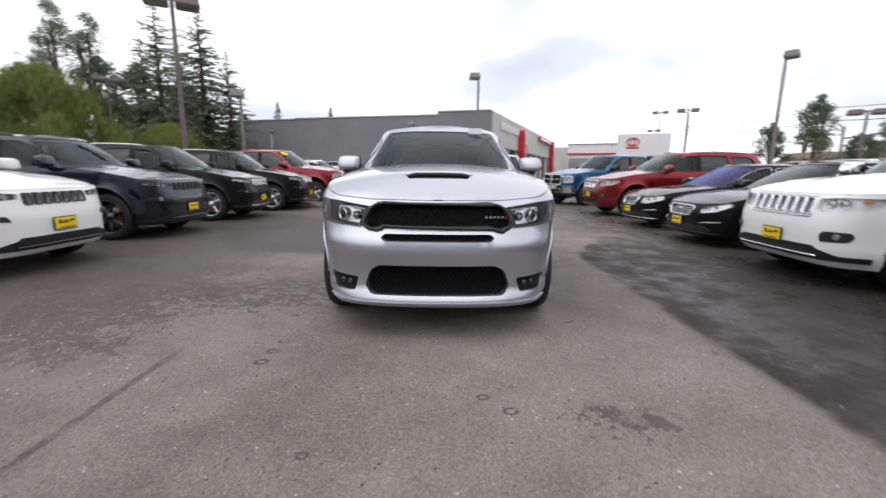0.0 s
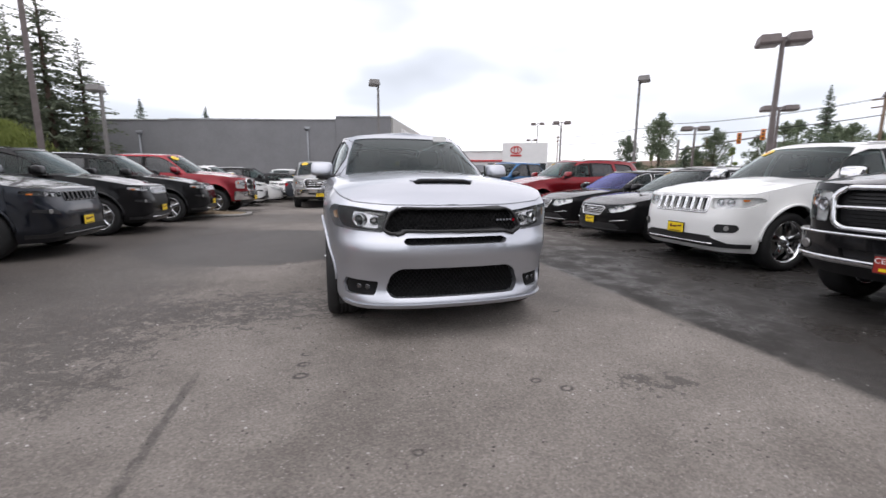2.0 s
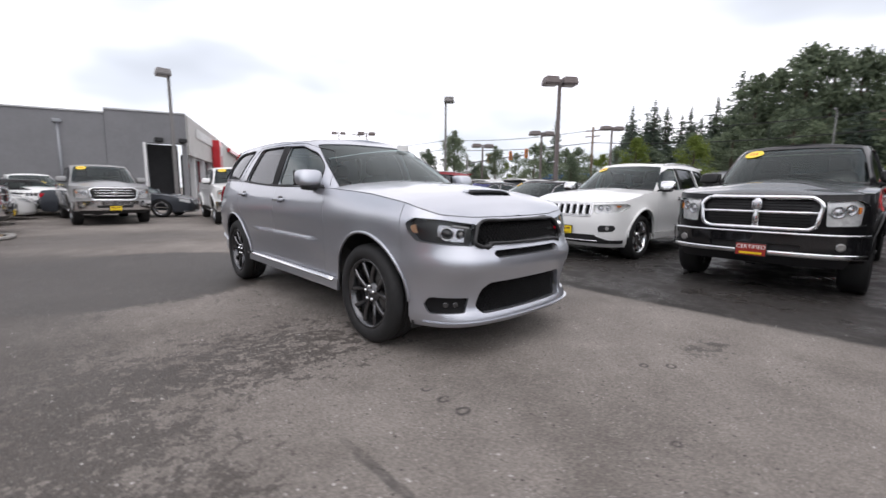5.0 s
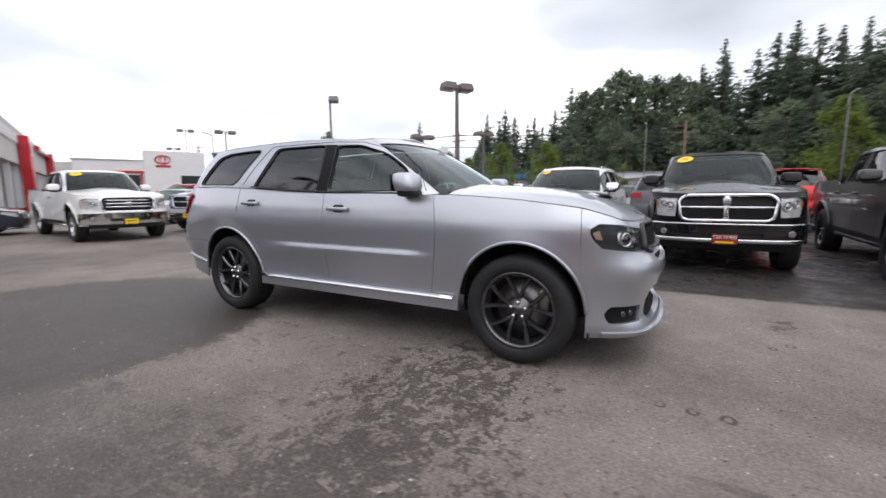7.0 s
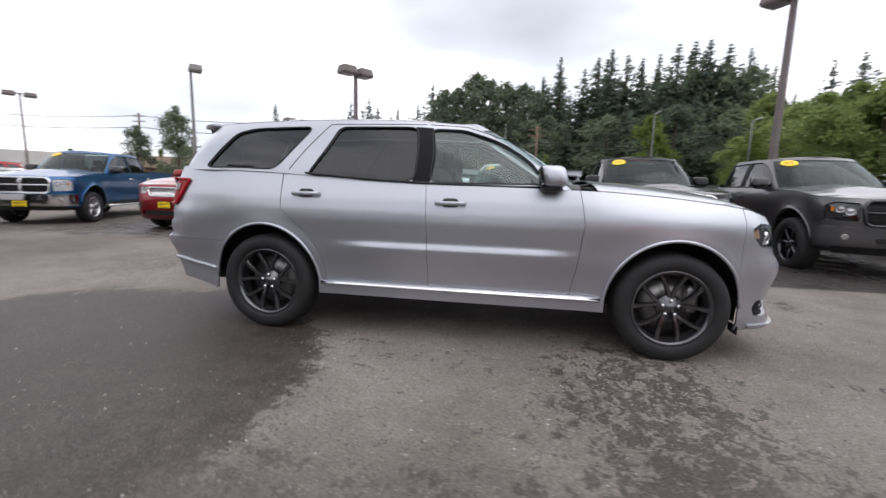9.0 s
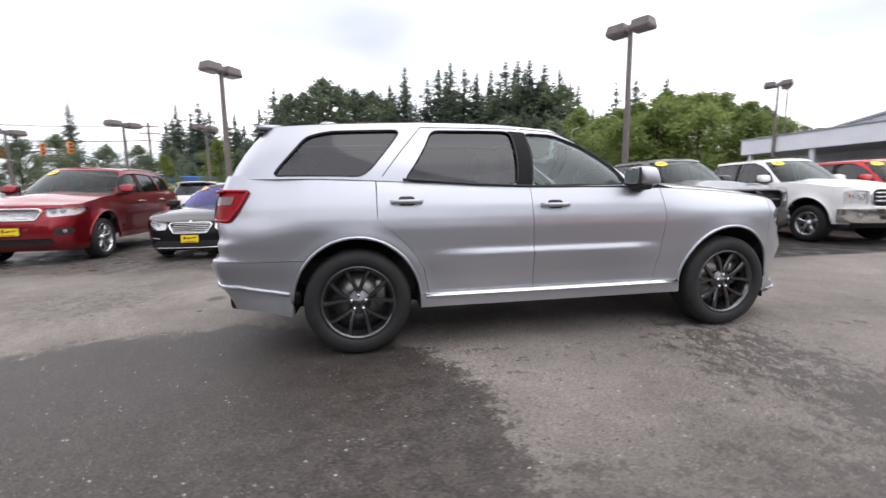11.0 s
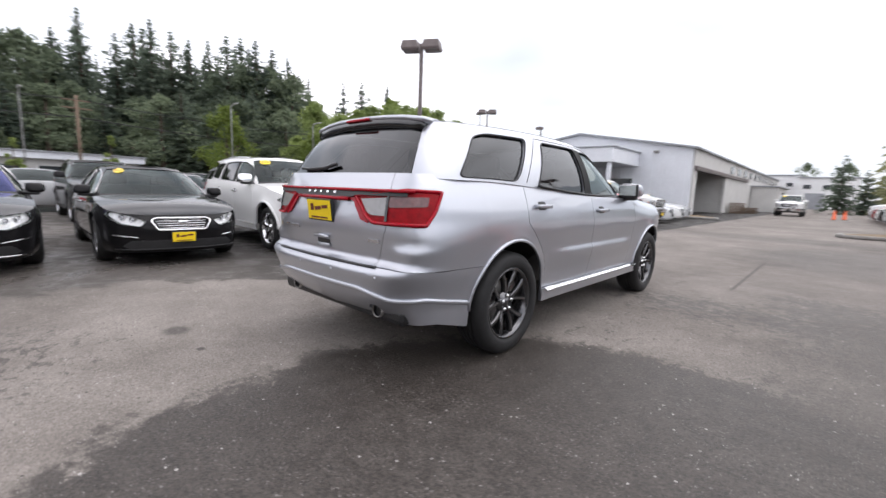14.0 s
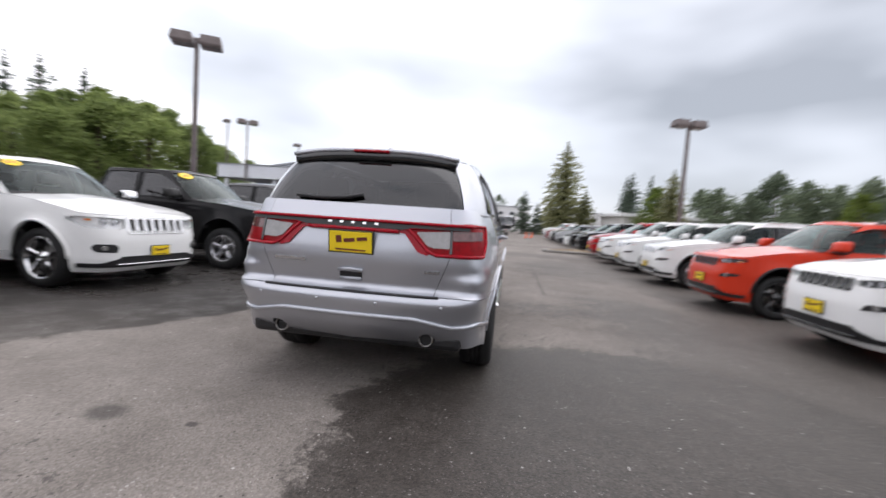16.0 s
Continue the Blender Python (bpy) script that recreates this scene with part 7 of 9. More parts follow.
for i, (y, col, what, model) in enumerate([(-19.6, INKBLACK, "black SUV", big_suv), (-22.4, INKBLACK, "black SUV", big_suv), (-25.2, WHITE, "white sedan", sedan_a), (-28.0, NAVY, "dark sedan", sedan_a),
                                           (-30.8, SILVER, "silver SUV", mid_suv), (-33.6, INKBLACK, "black SUV", mid_suv), (-36.4, WHITE, "white SUV", small), (-39.2, RED, "red SUV", small), (-42.0, SILVER, "silver sedan", sedan_b), (-45.0, WHITE, "white pickup", truck_b)]):
    again(model, (-4.7 + 0.02 * i, y), 90, col, what + " far along the row of parked cars", True)
again(small, (-3.5, 14.2), 88, WHITE, "white SUV parked near the grey building", True)
again(sedan_a, (-3.1, 16.8), 88, WHITE, "white sedan parked near the grey building", True)
again(mid_suv, (-2.7, 19.4), 88, INKBLACK, "black SUV parked near the grey building", True)
# Across the far end.
again(truck_b, (-1.25, 11.9), 3, (0.30, 0.30, 0.30), "silver-grey crew-cab pickup facing the aisle")
again(truck_b, (2.0, 9.75), -8, WHITE, "white heavy-duty pickup with chrome bumper")
again(small, (-3.0, 18.2), 8, WHITE, "white SUV behind the silver pickup", True)
again(sedan_b, (1.7, 15.4), 60, (0.05, 0.055, 0.065), "dark grey sedan near the grey building", True)
again(sedan_a, (4.9, 15.6), -60, SILVER, "silver sedan behind the pickups", True)
again(sedan_b, (7.2, 18.2), -75, WHITE, "white sedan behind the pickups", True)
again(people_suv, (9.2, 24.0), -80, (0.4, 0.012, 0.02), "red SUV in front of the far showrooms", True)
again(sedan_a, (-0.9, 20.2), 100, INKBLACK, "black sedan beside the grey wall", True)
# The second row, backs to the first.
for x, y, h, col, what, model in [(16.8, 9.9, 90, WHITE, "white SUV", mid_suv), (15.6, 7.0, 91, WHITE, "white SUV", small), (11.3, 1.75, -90, INKBLACK, "black SUV", mid_suv), (21.2, 2.95, 90, SILVER, "silver sedan", sedan_a), (17.0, 5.6, -90, SILVER, "silver sedan", sedan_b),
                                  (12.3, -0.75, -90, (0.24, 0.245, 0.25), "grey sedan", sedan_a), (16.0, -2.0, 90, (0.16, 0.16, 0.17), "dark grey SUV", mid_suv), (16.6, -5.2, 92, (0.50, 0.016, 0.018), "red SUV", people_suv),
                                  (16.2, 12.7, 90, SILVER, "silver sedan", sedan_b), (16.0, -8.4, 90, WHITE, "white sedan", sedan_a)]:
    again(model, (x, y), h, col, what + " in the second row of parked cars", True)
for i in range(7):
    again((sedan_a, small, mid_suv, sedan_b)[i % 4], (23.5, 13.5 - 3.6 * i), -90, (SILVER, WHITE, INKBLACK, (0.3, 0.02, 0.02), WHITE, CHARCOAL, SILVER)[i], "car in the far row of the lot", True)
again(truck_b, (0.4, -43), 180, WHITE, "white pickup standing on the far drive", True)


# ---- buildings ----
GREYWALL = simple("grey_stucco", (0.215, 0.215, 0.225), 0.85, 0.0, 0.10, 0.7, 0.25)
WHITEWALL = simple("white_cladding", (0.70, 0.72, 0.76), 0.6, 0.0, 0.08, 0.6, 0.05)
PALEWALL = simple("pale_stucco", (0.55, 0.54, 0.52), 0.8, 0.0, 0.1, 0.8, 0.1)
FLASH = simple("galvanised_flashing", (0.48, 0.48, 0.49), 0.45, 0.6, 0.12, 3)
# Near-black colour for the shade inside openings; also used on signal lenses.
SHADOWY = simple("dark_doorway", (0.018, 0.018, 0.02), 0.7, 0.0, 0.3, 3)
REDPANEL = simple("red_portal_panel", (0.50, 0.012, 0.02), 0.3, 0.0, 0.08, 1.5, 0, 0.4)
BRICKRED = simple("red_brown_masonry", (0.16, 0.055, 0.04), 0.85, 0.0, 0.25, 6, 0.3)
BLUEROOF = simple("blue_metal_roof", (0.03, 0.12, 0.36), 0.45, 0.0, 0.1, 1)
GREYROOF = simple("grey_metal_roof", (0.30, 0.31, 0.33), 0.5, 0.3, 0.12, 1)
DARKGLASS = simple("dark_shop_glass", (0.03, 0.035, 0.04), 0.08, 0.0, 0.2, 2)
BRONZE = simple("bronze_lamp_paint", (0.15, 0.125, 0.12), 0.55, 0.2, 0.2, 5)
PALELAMP = simple("galvanised_steel", (0.46, 0.46, 0.46), 0.45, 0.5, 0.15, 5)
GREYLAMP = simple("grey_lamp_paint", (0.20, 0.19, 0.185), 0.5, 0.2, 0.15, 5)
TIMBER = simple("weathered_timber", (0.17, 0.12, 0.085), 0.85, 0.0, 0.3, 10, 0.3)
CONCRETE = simple("kerb_concrete", (0.25, 0.24, 0.225), 0.85, 0.0, 0.2, 6, 0.3)
SOIL = simple("dry_bark_and_soil", (0.20, 0.15, 0.095), 0.95, 0.0, 0.4, 12, 0.8)
SIGNWHITE = simple("white_sign_panel", (0.74, 0.74, 0.74), 0.5, 0.0, 0.05, 1)
SIGNRED = simple("red_sign_paint", (0.52, 0.03, 0.03), 0.4, 0.0, 0.06, 2)


def wall_box(name, mat, p0, p1, z0, z1, thick, parent):
    """An upright slab from p0 to p1 in plan."""
    a, b = Vector((*p0, 0)), Vector((*p1, 0))
    d = b - a
    me = box(name, mat, (d.length, thick, z1 - z0), (0, 0, 0), 0.01, 1)
    me.transform(Matrix.Translation(((a.x + b.x) / 2, (a.y + b.y) / 2, (z0 + z1) / 2)) @ Matrix.Rotation(math.atan2(d.y, d.x), 4, "Z"))
    return part(name, me, parent)


def grey_showroom():
    r = thing("showroom_building", "long grey stucco showroom with a flat parapet roof", "building")
    y = 23.9
    # The south wall runs off at a slant from the door's corner, in three runs, the doorway left open.
    far = lambda x: 3.0 - (3.0 - x) * 1.093
    south = lambda x, dy=0.0: (far(x), y + (3.0 - far(x)) * 0.2837 + dy)
    run = lambda name, mat, x0, x1, z0, z1, th, dy=0.0: wall_box(name, mat, south(x0, dy), south(x1, dy), z0, z1, th, r)
    run("wall", GREYWALL, -15.3, -9.9, 0, 4.96, 0.4, 0.25)
    run("wall", GREYWALL, -9.9, 0.0, 0, 5.0, 0.4, 0.1)
    run("wall", GREYWALL, 0.0, 1.45, 0, 5.2, 0.4)
    run("wall", GREYWALL, 1.45, 3.0, 3.55, 5.2, 0.4)
    run("wall", GREYWALL, 3.0, 3.2, 0, 5.2, 0.4)
    wx, wy = south(-15.3)
    wall_box("wall", GREYWALL, (wx, wy + 0.2), (wx, wy + 26), 0, 4.96, 0.4, r)
    wall_box("door_recess", SHADOWY, (1.2, y + 1.5), (3.05, y + 1.5), 0, 3.6, 0.1, r)
    run("door_frame", SIGNWHITE, 1.38, 1.5, 0, 3.6, 0.3, -0.1)
    for x0, x1, z, dy in ((-15.35, -9.9, 4.99, 0.25), (-9.9, 0.0, 5.03, 0.1), (0.0, 3.25, 5.23, 0)):
        run("parapet_flashing", FLASH, x0, x1, z - 0.05, z + 0.04, 0.5, dy)
    part("roof", box("roof", GREYROOF, (18, 22, 0.2), (-6.5, 41.5, 4.5), 0.02, 1), r)
    # The long glazed front goes off to the north-east.
    a, b = Vector((3.2, 24.0)), Vector((14.9, 53.2))
    wall_box("front_fascia", PALEWALL, tuple(a), tuple(b), 3.0, 5.2, 0.4, r)
    wall_box("front_glass", DARKGLASS, tuple(a + Vector((-0.2, 0.3))), tuple(b), 0.4, 3.0, 0.1, r)
    wall_box("front_plinth", BRICKRED, tuple(a), tuple(b), 0.0, 0.45, 0.35, r)
    d = (b - a).normalized()
    n = Vector((d.y, -d.x))
    for k in range(9):
        q = a + d * (1.6 + 3.4 * k)
        wall_box("mullion", SIGNWHITE, tuple(q), tuple(q + d * 0.12), 0.4, 3.0, 0.3, r)
    for k in range(7):
        q = a + d * (2.2 + 0.9 * k) + n * 0.26
        wall_box("sign_bar", SIGNWHITE, tuple(q), tuple(q + d * 0.55), 4.2, 4.75, 0.08, r)
    for s0, w, z in ((8.3, 1.5, 4.7), (27.0, 1.2, 5.0)):
        q = a + d * s0 + n * 0.5
        p = wall_box("portal_pillar", REDPANEL, tuple(q), tuple(q + d * w), 0, z, 0.5, r)
        wall_box("portal_badge", SIGNWHITE, tuple(q + n * 0.28 + d * 0.4), tuple(q + n * 0.28 + d * 1.0), z - 1.1, z - 0.4, 0.06, p)
    wall_box("portal_beam", REDPANEL, tuple(a + d * 18 + n * 0.4), tuple(a + d * 27 + n * 0.4), 4.6, 4.95, 0.3, r)
    for x, z in ((-11.8, 4.25), (-1.75, 4.55)):
        px, py = south(x, -0.16)
        part("downpipe", sweep([(px, py, 0), (px, py, z - 0.2)], 0.12, 0.12, GREYROOF, "downpipe"), r)
        part("rain_head", box("rain_head", GREYROOF, (0.34, 0.24, 0.18), (px, py - 0.02, z - 0.09), 0.03), r)
    for x in (2.0, 3.0):
        px, py = south(x, -0.35)
        part("flood_light", box("flood_light", BLACK, (0.4, 0.25, 0.22), (px, py, 3.75), 0.03), r)
        part("flood_bracket", box("flood_bracket", BLACK, (0.06, 0.2, 0.06), (px, py + 0.15, 3.7), 0.01), r)
    run("plinth", BRICKRED, -4.2, 0.6, 0, 0.55, 0.35, -0.36)


def white_warehouse():
    r = thing("warehouse_building", "pale metal-clad warehouse with a gable and a deep entrance canopy", "building")
    y0, y1, x0, x1, e, ri = -30.0, -88.0, 5.2, 22.0, 4.8, 6.15
    xm = (x0 + x1) / 2
    front = [(x0, y0, 0), (x1, y0, 0), (x1, y0, e), (xm, y0, ri), (x0, y0, e)]
    vs = front + [(x, y0 - 0.25, z) for x, y, z in front]
    n = 5
    fs = [tuple(range(n)), tuple(reversed(range(n, 2 * n)))] + [(i, i + n, (i + 1) % n + n, (i + 1) % n) for i in range(n)]
    part("gable_wall", mesh_of("gable_wall", vs, fs, WHITEWALL, False), r)
    for k in range(22):
        x = x0 + 0.4 + k * 0.75
        part("cladding_rib", box("cladding_rib", WHITEWALL, (0.05, 0.03, e - 0.25), (x, y0 + 0.012, e / 2), 0.0), r)
    # West side: a dark loading bay near the corner, then a long wall with high windows.
    wall_box("side_wall", PALEWALL, (x0, y0 - 0.3), (x0, y0 - 1.2), 0, e, 0.25, r)
    wall_box("side_wall", PALEWALL, (x0, y0 - 1.2), (x0, y0 - 12), 3.4, e, 0.25, r)
    wall_box("bay_back", SHADOWY, (x0 + 2.5, y0 - 0.4), (x0 + 2.5, y0 - 12.5), 0, e, 0.1, r)
    wall_box("bay_end", PALEWALL, (x0 + 2.5, y0 - 12.2), (x0, y0 - 12.2), 0, e, 0.2, r)
    wall_box("side_wall", PALEWALL, (x0, y0 - 12), (x0, y1), 0, e, 0.25, r)
    wall_box("lintel_beam", BRONZE, (x0 - 0.2, y0 - 0.3), (x0 - 0.2, y0 - 24), 3.25, 3.55, 0.2, r)
    for k in range(11):
        w = wall_box("high_window", DARKGLASS, (x0 - 0.15, y0 - 14 - 3.9 * k), (x0 - 0.15, y0 - 15.6 - 3.9 * k), 3.7, 4.4, 0.06, r)
    wall_box("side_wall", PALEWALL, (x1, y0), (x1, y1), 0, e, 0.25, r)
    wall_box("rear_wall", PALEWALL, (x0, y1), (x1, y1), 0, e, 0.25, r)
    for sx, xx in ((1, x0 - 0.35), (-1, x1 + 0.35)):
        vs = [(xx, y0 + 0.35, e - 0.08), (xm, y0 + 0.35, ri), (xm, y1 - 0.3, ri), (xx, y1 - 0.3, e - 0.08)]
        vs += [(x, y, z + 0.12) for x, y, z in vs]
        part("roof", mesh_of("roof", vs, [(0, 3, 2, 1), (4, 5, 6, 7), (0, 1, 5, 4), (2, 3, 7, 6), (1, 2, 6, 5), (3, 0, 4, 7)], GREYROOF, False), r)
    # Canopy.
    c = part("canopy", box("canopy", WHITEWALL, (13.2, 5.2, 1.0), (15.4, -27.4, 4.0), 0.03, 1), r, "white boxed canopy on square posts")
    part("canopy_edge", box("canopy_edge", GREYROOF, (13.4, 5.35, 0.08), (15.4, -27.4, 4.54), 0.01, 1), c)
    for x in (9.1, 13.2, 17.3, 21.4):
        part("canopy_post", box("canopy_post", WHITEWALL, (0.24, 0.24, 3.5), (x, -25.1, 1.75), 0.02, 1), c)
    part("shop_front", box("shop_front", DARKGLASS, (12.0, 0.08, 2.5), (15.2, y0 + 0.05, 1.35), 0.01, 1), r)
    for x in (7.6, 12.0):
        part("wall_lamp", box("wall_lamp", GREYLAMP, (0.3, 0.3, 0.18), (x, y0 + 0.2, 4.55), 0.03), r)
    # Lean-to shed along the west side.
    s = thing("lean_to_shed", "low pale shed with an open dark doorway beside the warehouse", "shed")
    wall_box("wall", PALEWALL, (2.6, -58.0), (5.0, -58.0), 0, 2.9, 0.2, s)
    wall_box("wall", PALEWALL, (2.6, -58.1), (2.6, -62.0), 0, 2.9, 0.2, s)
    wall_box("wall", PALEWALL, (2.6, -66.0), (2.6, -70.0), 0, 2.9, 0.2, s)
    wall_box("wall", PALEWALL, (2.6, -62.0), (2.6, -66.0), 2.4, 2.9, 0.2, s)
    wall_box("doorway", SHADOWY, (3.6, -61.5), (3.6, -66.5), 0, 2.5, 0.1, s)
    part("roof", box("roof", GREYROOF, (3.0, 12.6, 0.14), (3.8, -64.0, 2.97), 0.02, 1), s)


def pallet_stack(x, y, turns, n):
    r = thing("pallet_stack", "stack of weathered wooden pallets", "pallets", "pallets by the warehouse", m=pose(x, y, 0, 0, 0, turns))
    for k in range(n):
        z = 0.145 * k
        p = part("pallet", box("pallet", TIMBER, (1.2, 0.1, 0.09), (0, 0, z + 0.06), 0.005, 1), r)
        for yy in (-0.45, 0.45):
            part("bearer", box("bearer", TIMBER, (1.2, 0.1, 0.09), (0, yy, z + 0.06), 0.005, 1), p)
        for i in range(6):
            part("slat", box("slat", TIMBER, (0.13, 1.0, 0.022), (-0.53 + 0.212 * i, 0, z + 0.118), 0.003, 1), p)


def strip_mall():
    r = thing("shop_building", "low white shop building with a metal fascia", "building", m=pose(66, 2, 0))
    part("wall", box("wall", PALEWALL, (8, 24, 3.2), (4, 0, 1.6), 0.03, 1), r)
    part("fascia", box("fascia", WHITEWALL, (9.2, 25, 0.8), (3.8, 0, 3.5), 0.03, 1), r)
    part("roof", box("roof", GREYROOF, (9.6, 25.4, 0.14), (3.8, 0, 3.95), 0.01, 1), r)
    for k in range(7):
        w = part("shop_window", box("shop_window", DARKGLASS, (0.12, 2.3, 1.6), (-0.02, -10 + 3.3 * k, 1.5), 0.01, 1), r)
        part("window_frame", box("window_frame", SIGNWHITE, (0.16, 0.12, 1.7), (-0.04, -8.7 + 3.3 * k, 1.5), 0.01, 1), w)
    r2 = thing("shop_building", "low white shop building under a blue roof", "building", m=pose(70, 34, 0))
    part("wall", box("wall", SIGNWHITE, (9, 22, 3.4), (4, 0, 1.7), 0.03, 1), r2)
    part("roof", box("roof", BLUEROOF, (10.4, 23.5, 0.9), (4, 0, 3.85), 0.15, 1), r2, "blue metal roof")
    for k in range(6):
        part("shop_window", box("shop_window", DARKGLASS, (0.12, 2.2, 1.5), (-0.52, -8.5 + 3.4 * k, 1.5), 0.01, 1), r2)
    r3 = thing("shop_building", "small brown house-like building behind trees", "building", m=pose(62, 62, 0, 0, 0, 20))
    part("wall", box("wall", BRICKRED, (9, 12, 3.0), (0, 0, 1.5), 0.03, 1), r3)
    vs = [(-5.2, -6.6, 2.9), (5.2, -6.6, 2.9), (5.2, 6.6, 2.9), (-5.2, 6.6, 2.9), (0, -6.6, 5.0), (0, 6.6, 5.0)]
    part("roof", mesh_of("roof", vs, [(0, 4, 5, 3), (1, 2, 5, 4), (0, 1, 4), (3, 5, 2), (0, 3, 2, 1)], TIMBER, False), r3)


def far_showroom():
    """The white showroom beyond the lot, with a red band and a round emblem drawn as plain shapes."""
    r = thing("showroom_building", "white showroom with a red band and emblem wall", "building", m=pose(25.2, 50.2, 0, 0, 0, -26))
    part("wall", box("wall", PALEWALL, (6.4, 9, 4.7), (-12.0, 4.6, 2.35), 0.03, 1), r)
    part("garage_wing", box("garage_wing", SIGNWHITE, (6.3, 9, 5.0), (-5.7, 4.3, 2.5), 0.03, 1), r)
    part("parapet", box("parapet", FLASH, (6.5, 9.2, 0.12), (-5.7, 4.3, 5.06), 0.01, 1), r)
    part("red_band", box("red_band", REDPANEL, (6.2, 0.2, 0.22), (-5.7, -0.28, 3.75), 0.02, 1), r)
    part("roller_door", box("roller_door", GREYROOF, (3.6, 0.12, 3.2), (-6.8, -0.24, 1.6), 0.02, 1), r)
    part("garage_opening", box("garage_opening", SHADOWY, (1.6, 0.12, 3.4), (-3.8, -0.24, 1.7), 0.02, 1), r)
    part("door_frame", box("door_frame", REDPANEL, (0.16, 0.2, 3.6), (-2.85, -0.3, 1.8), 0.02, 1), r)
    w = part("sign_wall", box("sign_wall", SIGNWHITE, (6.2, 8.0, 6.2), (0.5, 3.6, 3.1), 0.03, 1), r, "white sign wall with a red emblem")
    ring = lambda a, b: [(-0.7 + a * math.cos(k), -0.46, 5.2 + b * math.sin(k)) for k in np.linspace(0, 2 * math.pi, 24, endpoint=False)]
    part("emblem_ring", sweep(ring(0.72, 0.48), 0.14, 0.08, SIGNRED, "emblem_ring", (0, 1, 0), True, 6), w)
    part("emblem_ring", sweep(ring(0.27, 0.44), 0.12, 0.08, SIGNRED, "emblem_ring", (0, 1, 0), True, 6), w)
    part("sign_bar", box("sign_bar", SIGNRED, (1.5, 0.06, 0.24), (-0.7, -0.42, 4.45), 0.01, 1), w)
    part("shop_glass", box("shop_glass", DARKGLASS, (2.4, 0.1, 2.4), (2.2, -0.42, 2.2), 0.02, 1), w)
    part("side_wing", box("side_wing", PALEWALL, (6, 8, 3.6), (6.7, 4.4, 1.8), 0.03, 1), r)


def far_sheds():
    for x, y, w, d, h, lab in ((-1.0, -118, 9, 20, 6.2, "far white industrial building"), (8.5, -128, 9, 18, 7.2, "far white industrial building"), (-30, -98, 34, 16, 5.0, "long white building behind the trees")):
        r = thing("industrial_building", lab, "building", m=pose(x, y, 0))
        part("wall", box("wall", SIGNWHITE, (w, d, h), (0, 0, h / 2), 0.03, 1), r)
        part("roof", box("roof", GREYROOF, (w + 0.5, d + 0.5, 0.25), (0, 0, h + 0.1), 0.02, 1), r)
        part("loading_door", box("loading_door", GREYROOF, (3, 0.2, 3.2), (w * 0.2, d / 2 + 0.05, 1.6), 0.02, 1), r)
        for k in range(int(w / 3)):
            part("window", box("window", DARKGLASS, (1.2, 0.12, 0.8), (-w / 2 + 1.6 + 3 * k, d / 2 + 0.04, h * 0.72), 0.01, 1), r)
    r = thing("house", "low cream building with a flat roof behind parked cars", "building", m=pose(-21, -62, 0, 0, 0, 10))
    part("wall", box("wall", PALEWALL, (11, 8, 3.6), (0, 0, 1.8), 0.03, 1), r)
    part("roof", box("roof", SIGNWHITE, (12, 9, 0.5), (0, 0, 3.8), 0.05, 1), r)


grey_showroom()
white_warehouse()
pallet_stack(4.3, -44.5, 8, 7)
pallet_stack(3.6, -46.5, -12, 4)
strip_mall()
far_showroom()
far_sheds()


# ---- lamps, poles, kerbs ----
def street_light(x, y, h, heads=2, axis=0.0, mat=BRONZE, label="bronze twin-head parking lot light on a square pole", group="parking lot lights", reach=0.12, big=1.0):
    r = thing("parking_lot_light", label, "lamp post", group, m=pose(x, y, 0, 0, 0, axis))
    part("base", lathe_up([(0.32, 0.0), (0.32, 0.55), (0.30, 0.62), (0.0, 0.63)], 16, CONCRETE, "base"), r, "round concrete base")
    vs = []
    for z, w in ((0.6, 0.085), (h - 0.1, 0.058)):
        vs += [(-w, -w, z), (w, -w, z), (w, w, z), (-w, w, z)]
    part("pole", mesh_of("pole", vs, [(0, 1, 5, 4), (1, 2, 6, 5), (2, 3, 7, 6), (3, 0, 4, 7), (4, 5, 6, 7)], mat, False), r)
    for sg in ((1, -1) if heads == 2 else (1,)):
        a = part("arm", box("arm", mat, (reach * 0.7, 0.06, 0.10), (sg * reach * 0.35, 0, h - 0.12), 0.01, 1), r)
        cx = sg * (reach + (0.30 if heads == 2 else 0.10) * big)
        vs = []
        for z, k in ((h - 0.34, 0.90), (h - 0.26, 1.0), (h, 0.84)):
            w, d = 0.33 * big * k, 0.30 * big * k
            vs += [(cx - w, -d, z), (cx + w, -d, z), (cx + w, d, z), (cx - w, d, z)]
        fs = [(0, 3, 2, 1), (8, 9, 10, 11)]
        for l in (0, 4):
            fs += [(l + i, l + (i + 1) % 4, l + 4 + (i + 1) % 4, l + 4 + i) for i in range(4)]
        hd = part("lamp_head", mesh_of("lamp_head", vs, fs, mat, False), r)
        part("lamp_glass", box("lamp_glass", WHITELENS, (0.5 * big, 0.45 * big, 0.02), (cx, 0, h - 0.347), 0.005, 1), hd)
    return r


def lathe_up(profile, n, mat, name):
    me = lathe([(z, r) for r, z in profile], n, mat, name)
    me.transform(Matrix(((0, 1, 0, 0), (0, 0, 1, 0), (1, 0, 0, 0), (0, 0, 0, 1))))
    return me


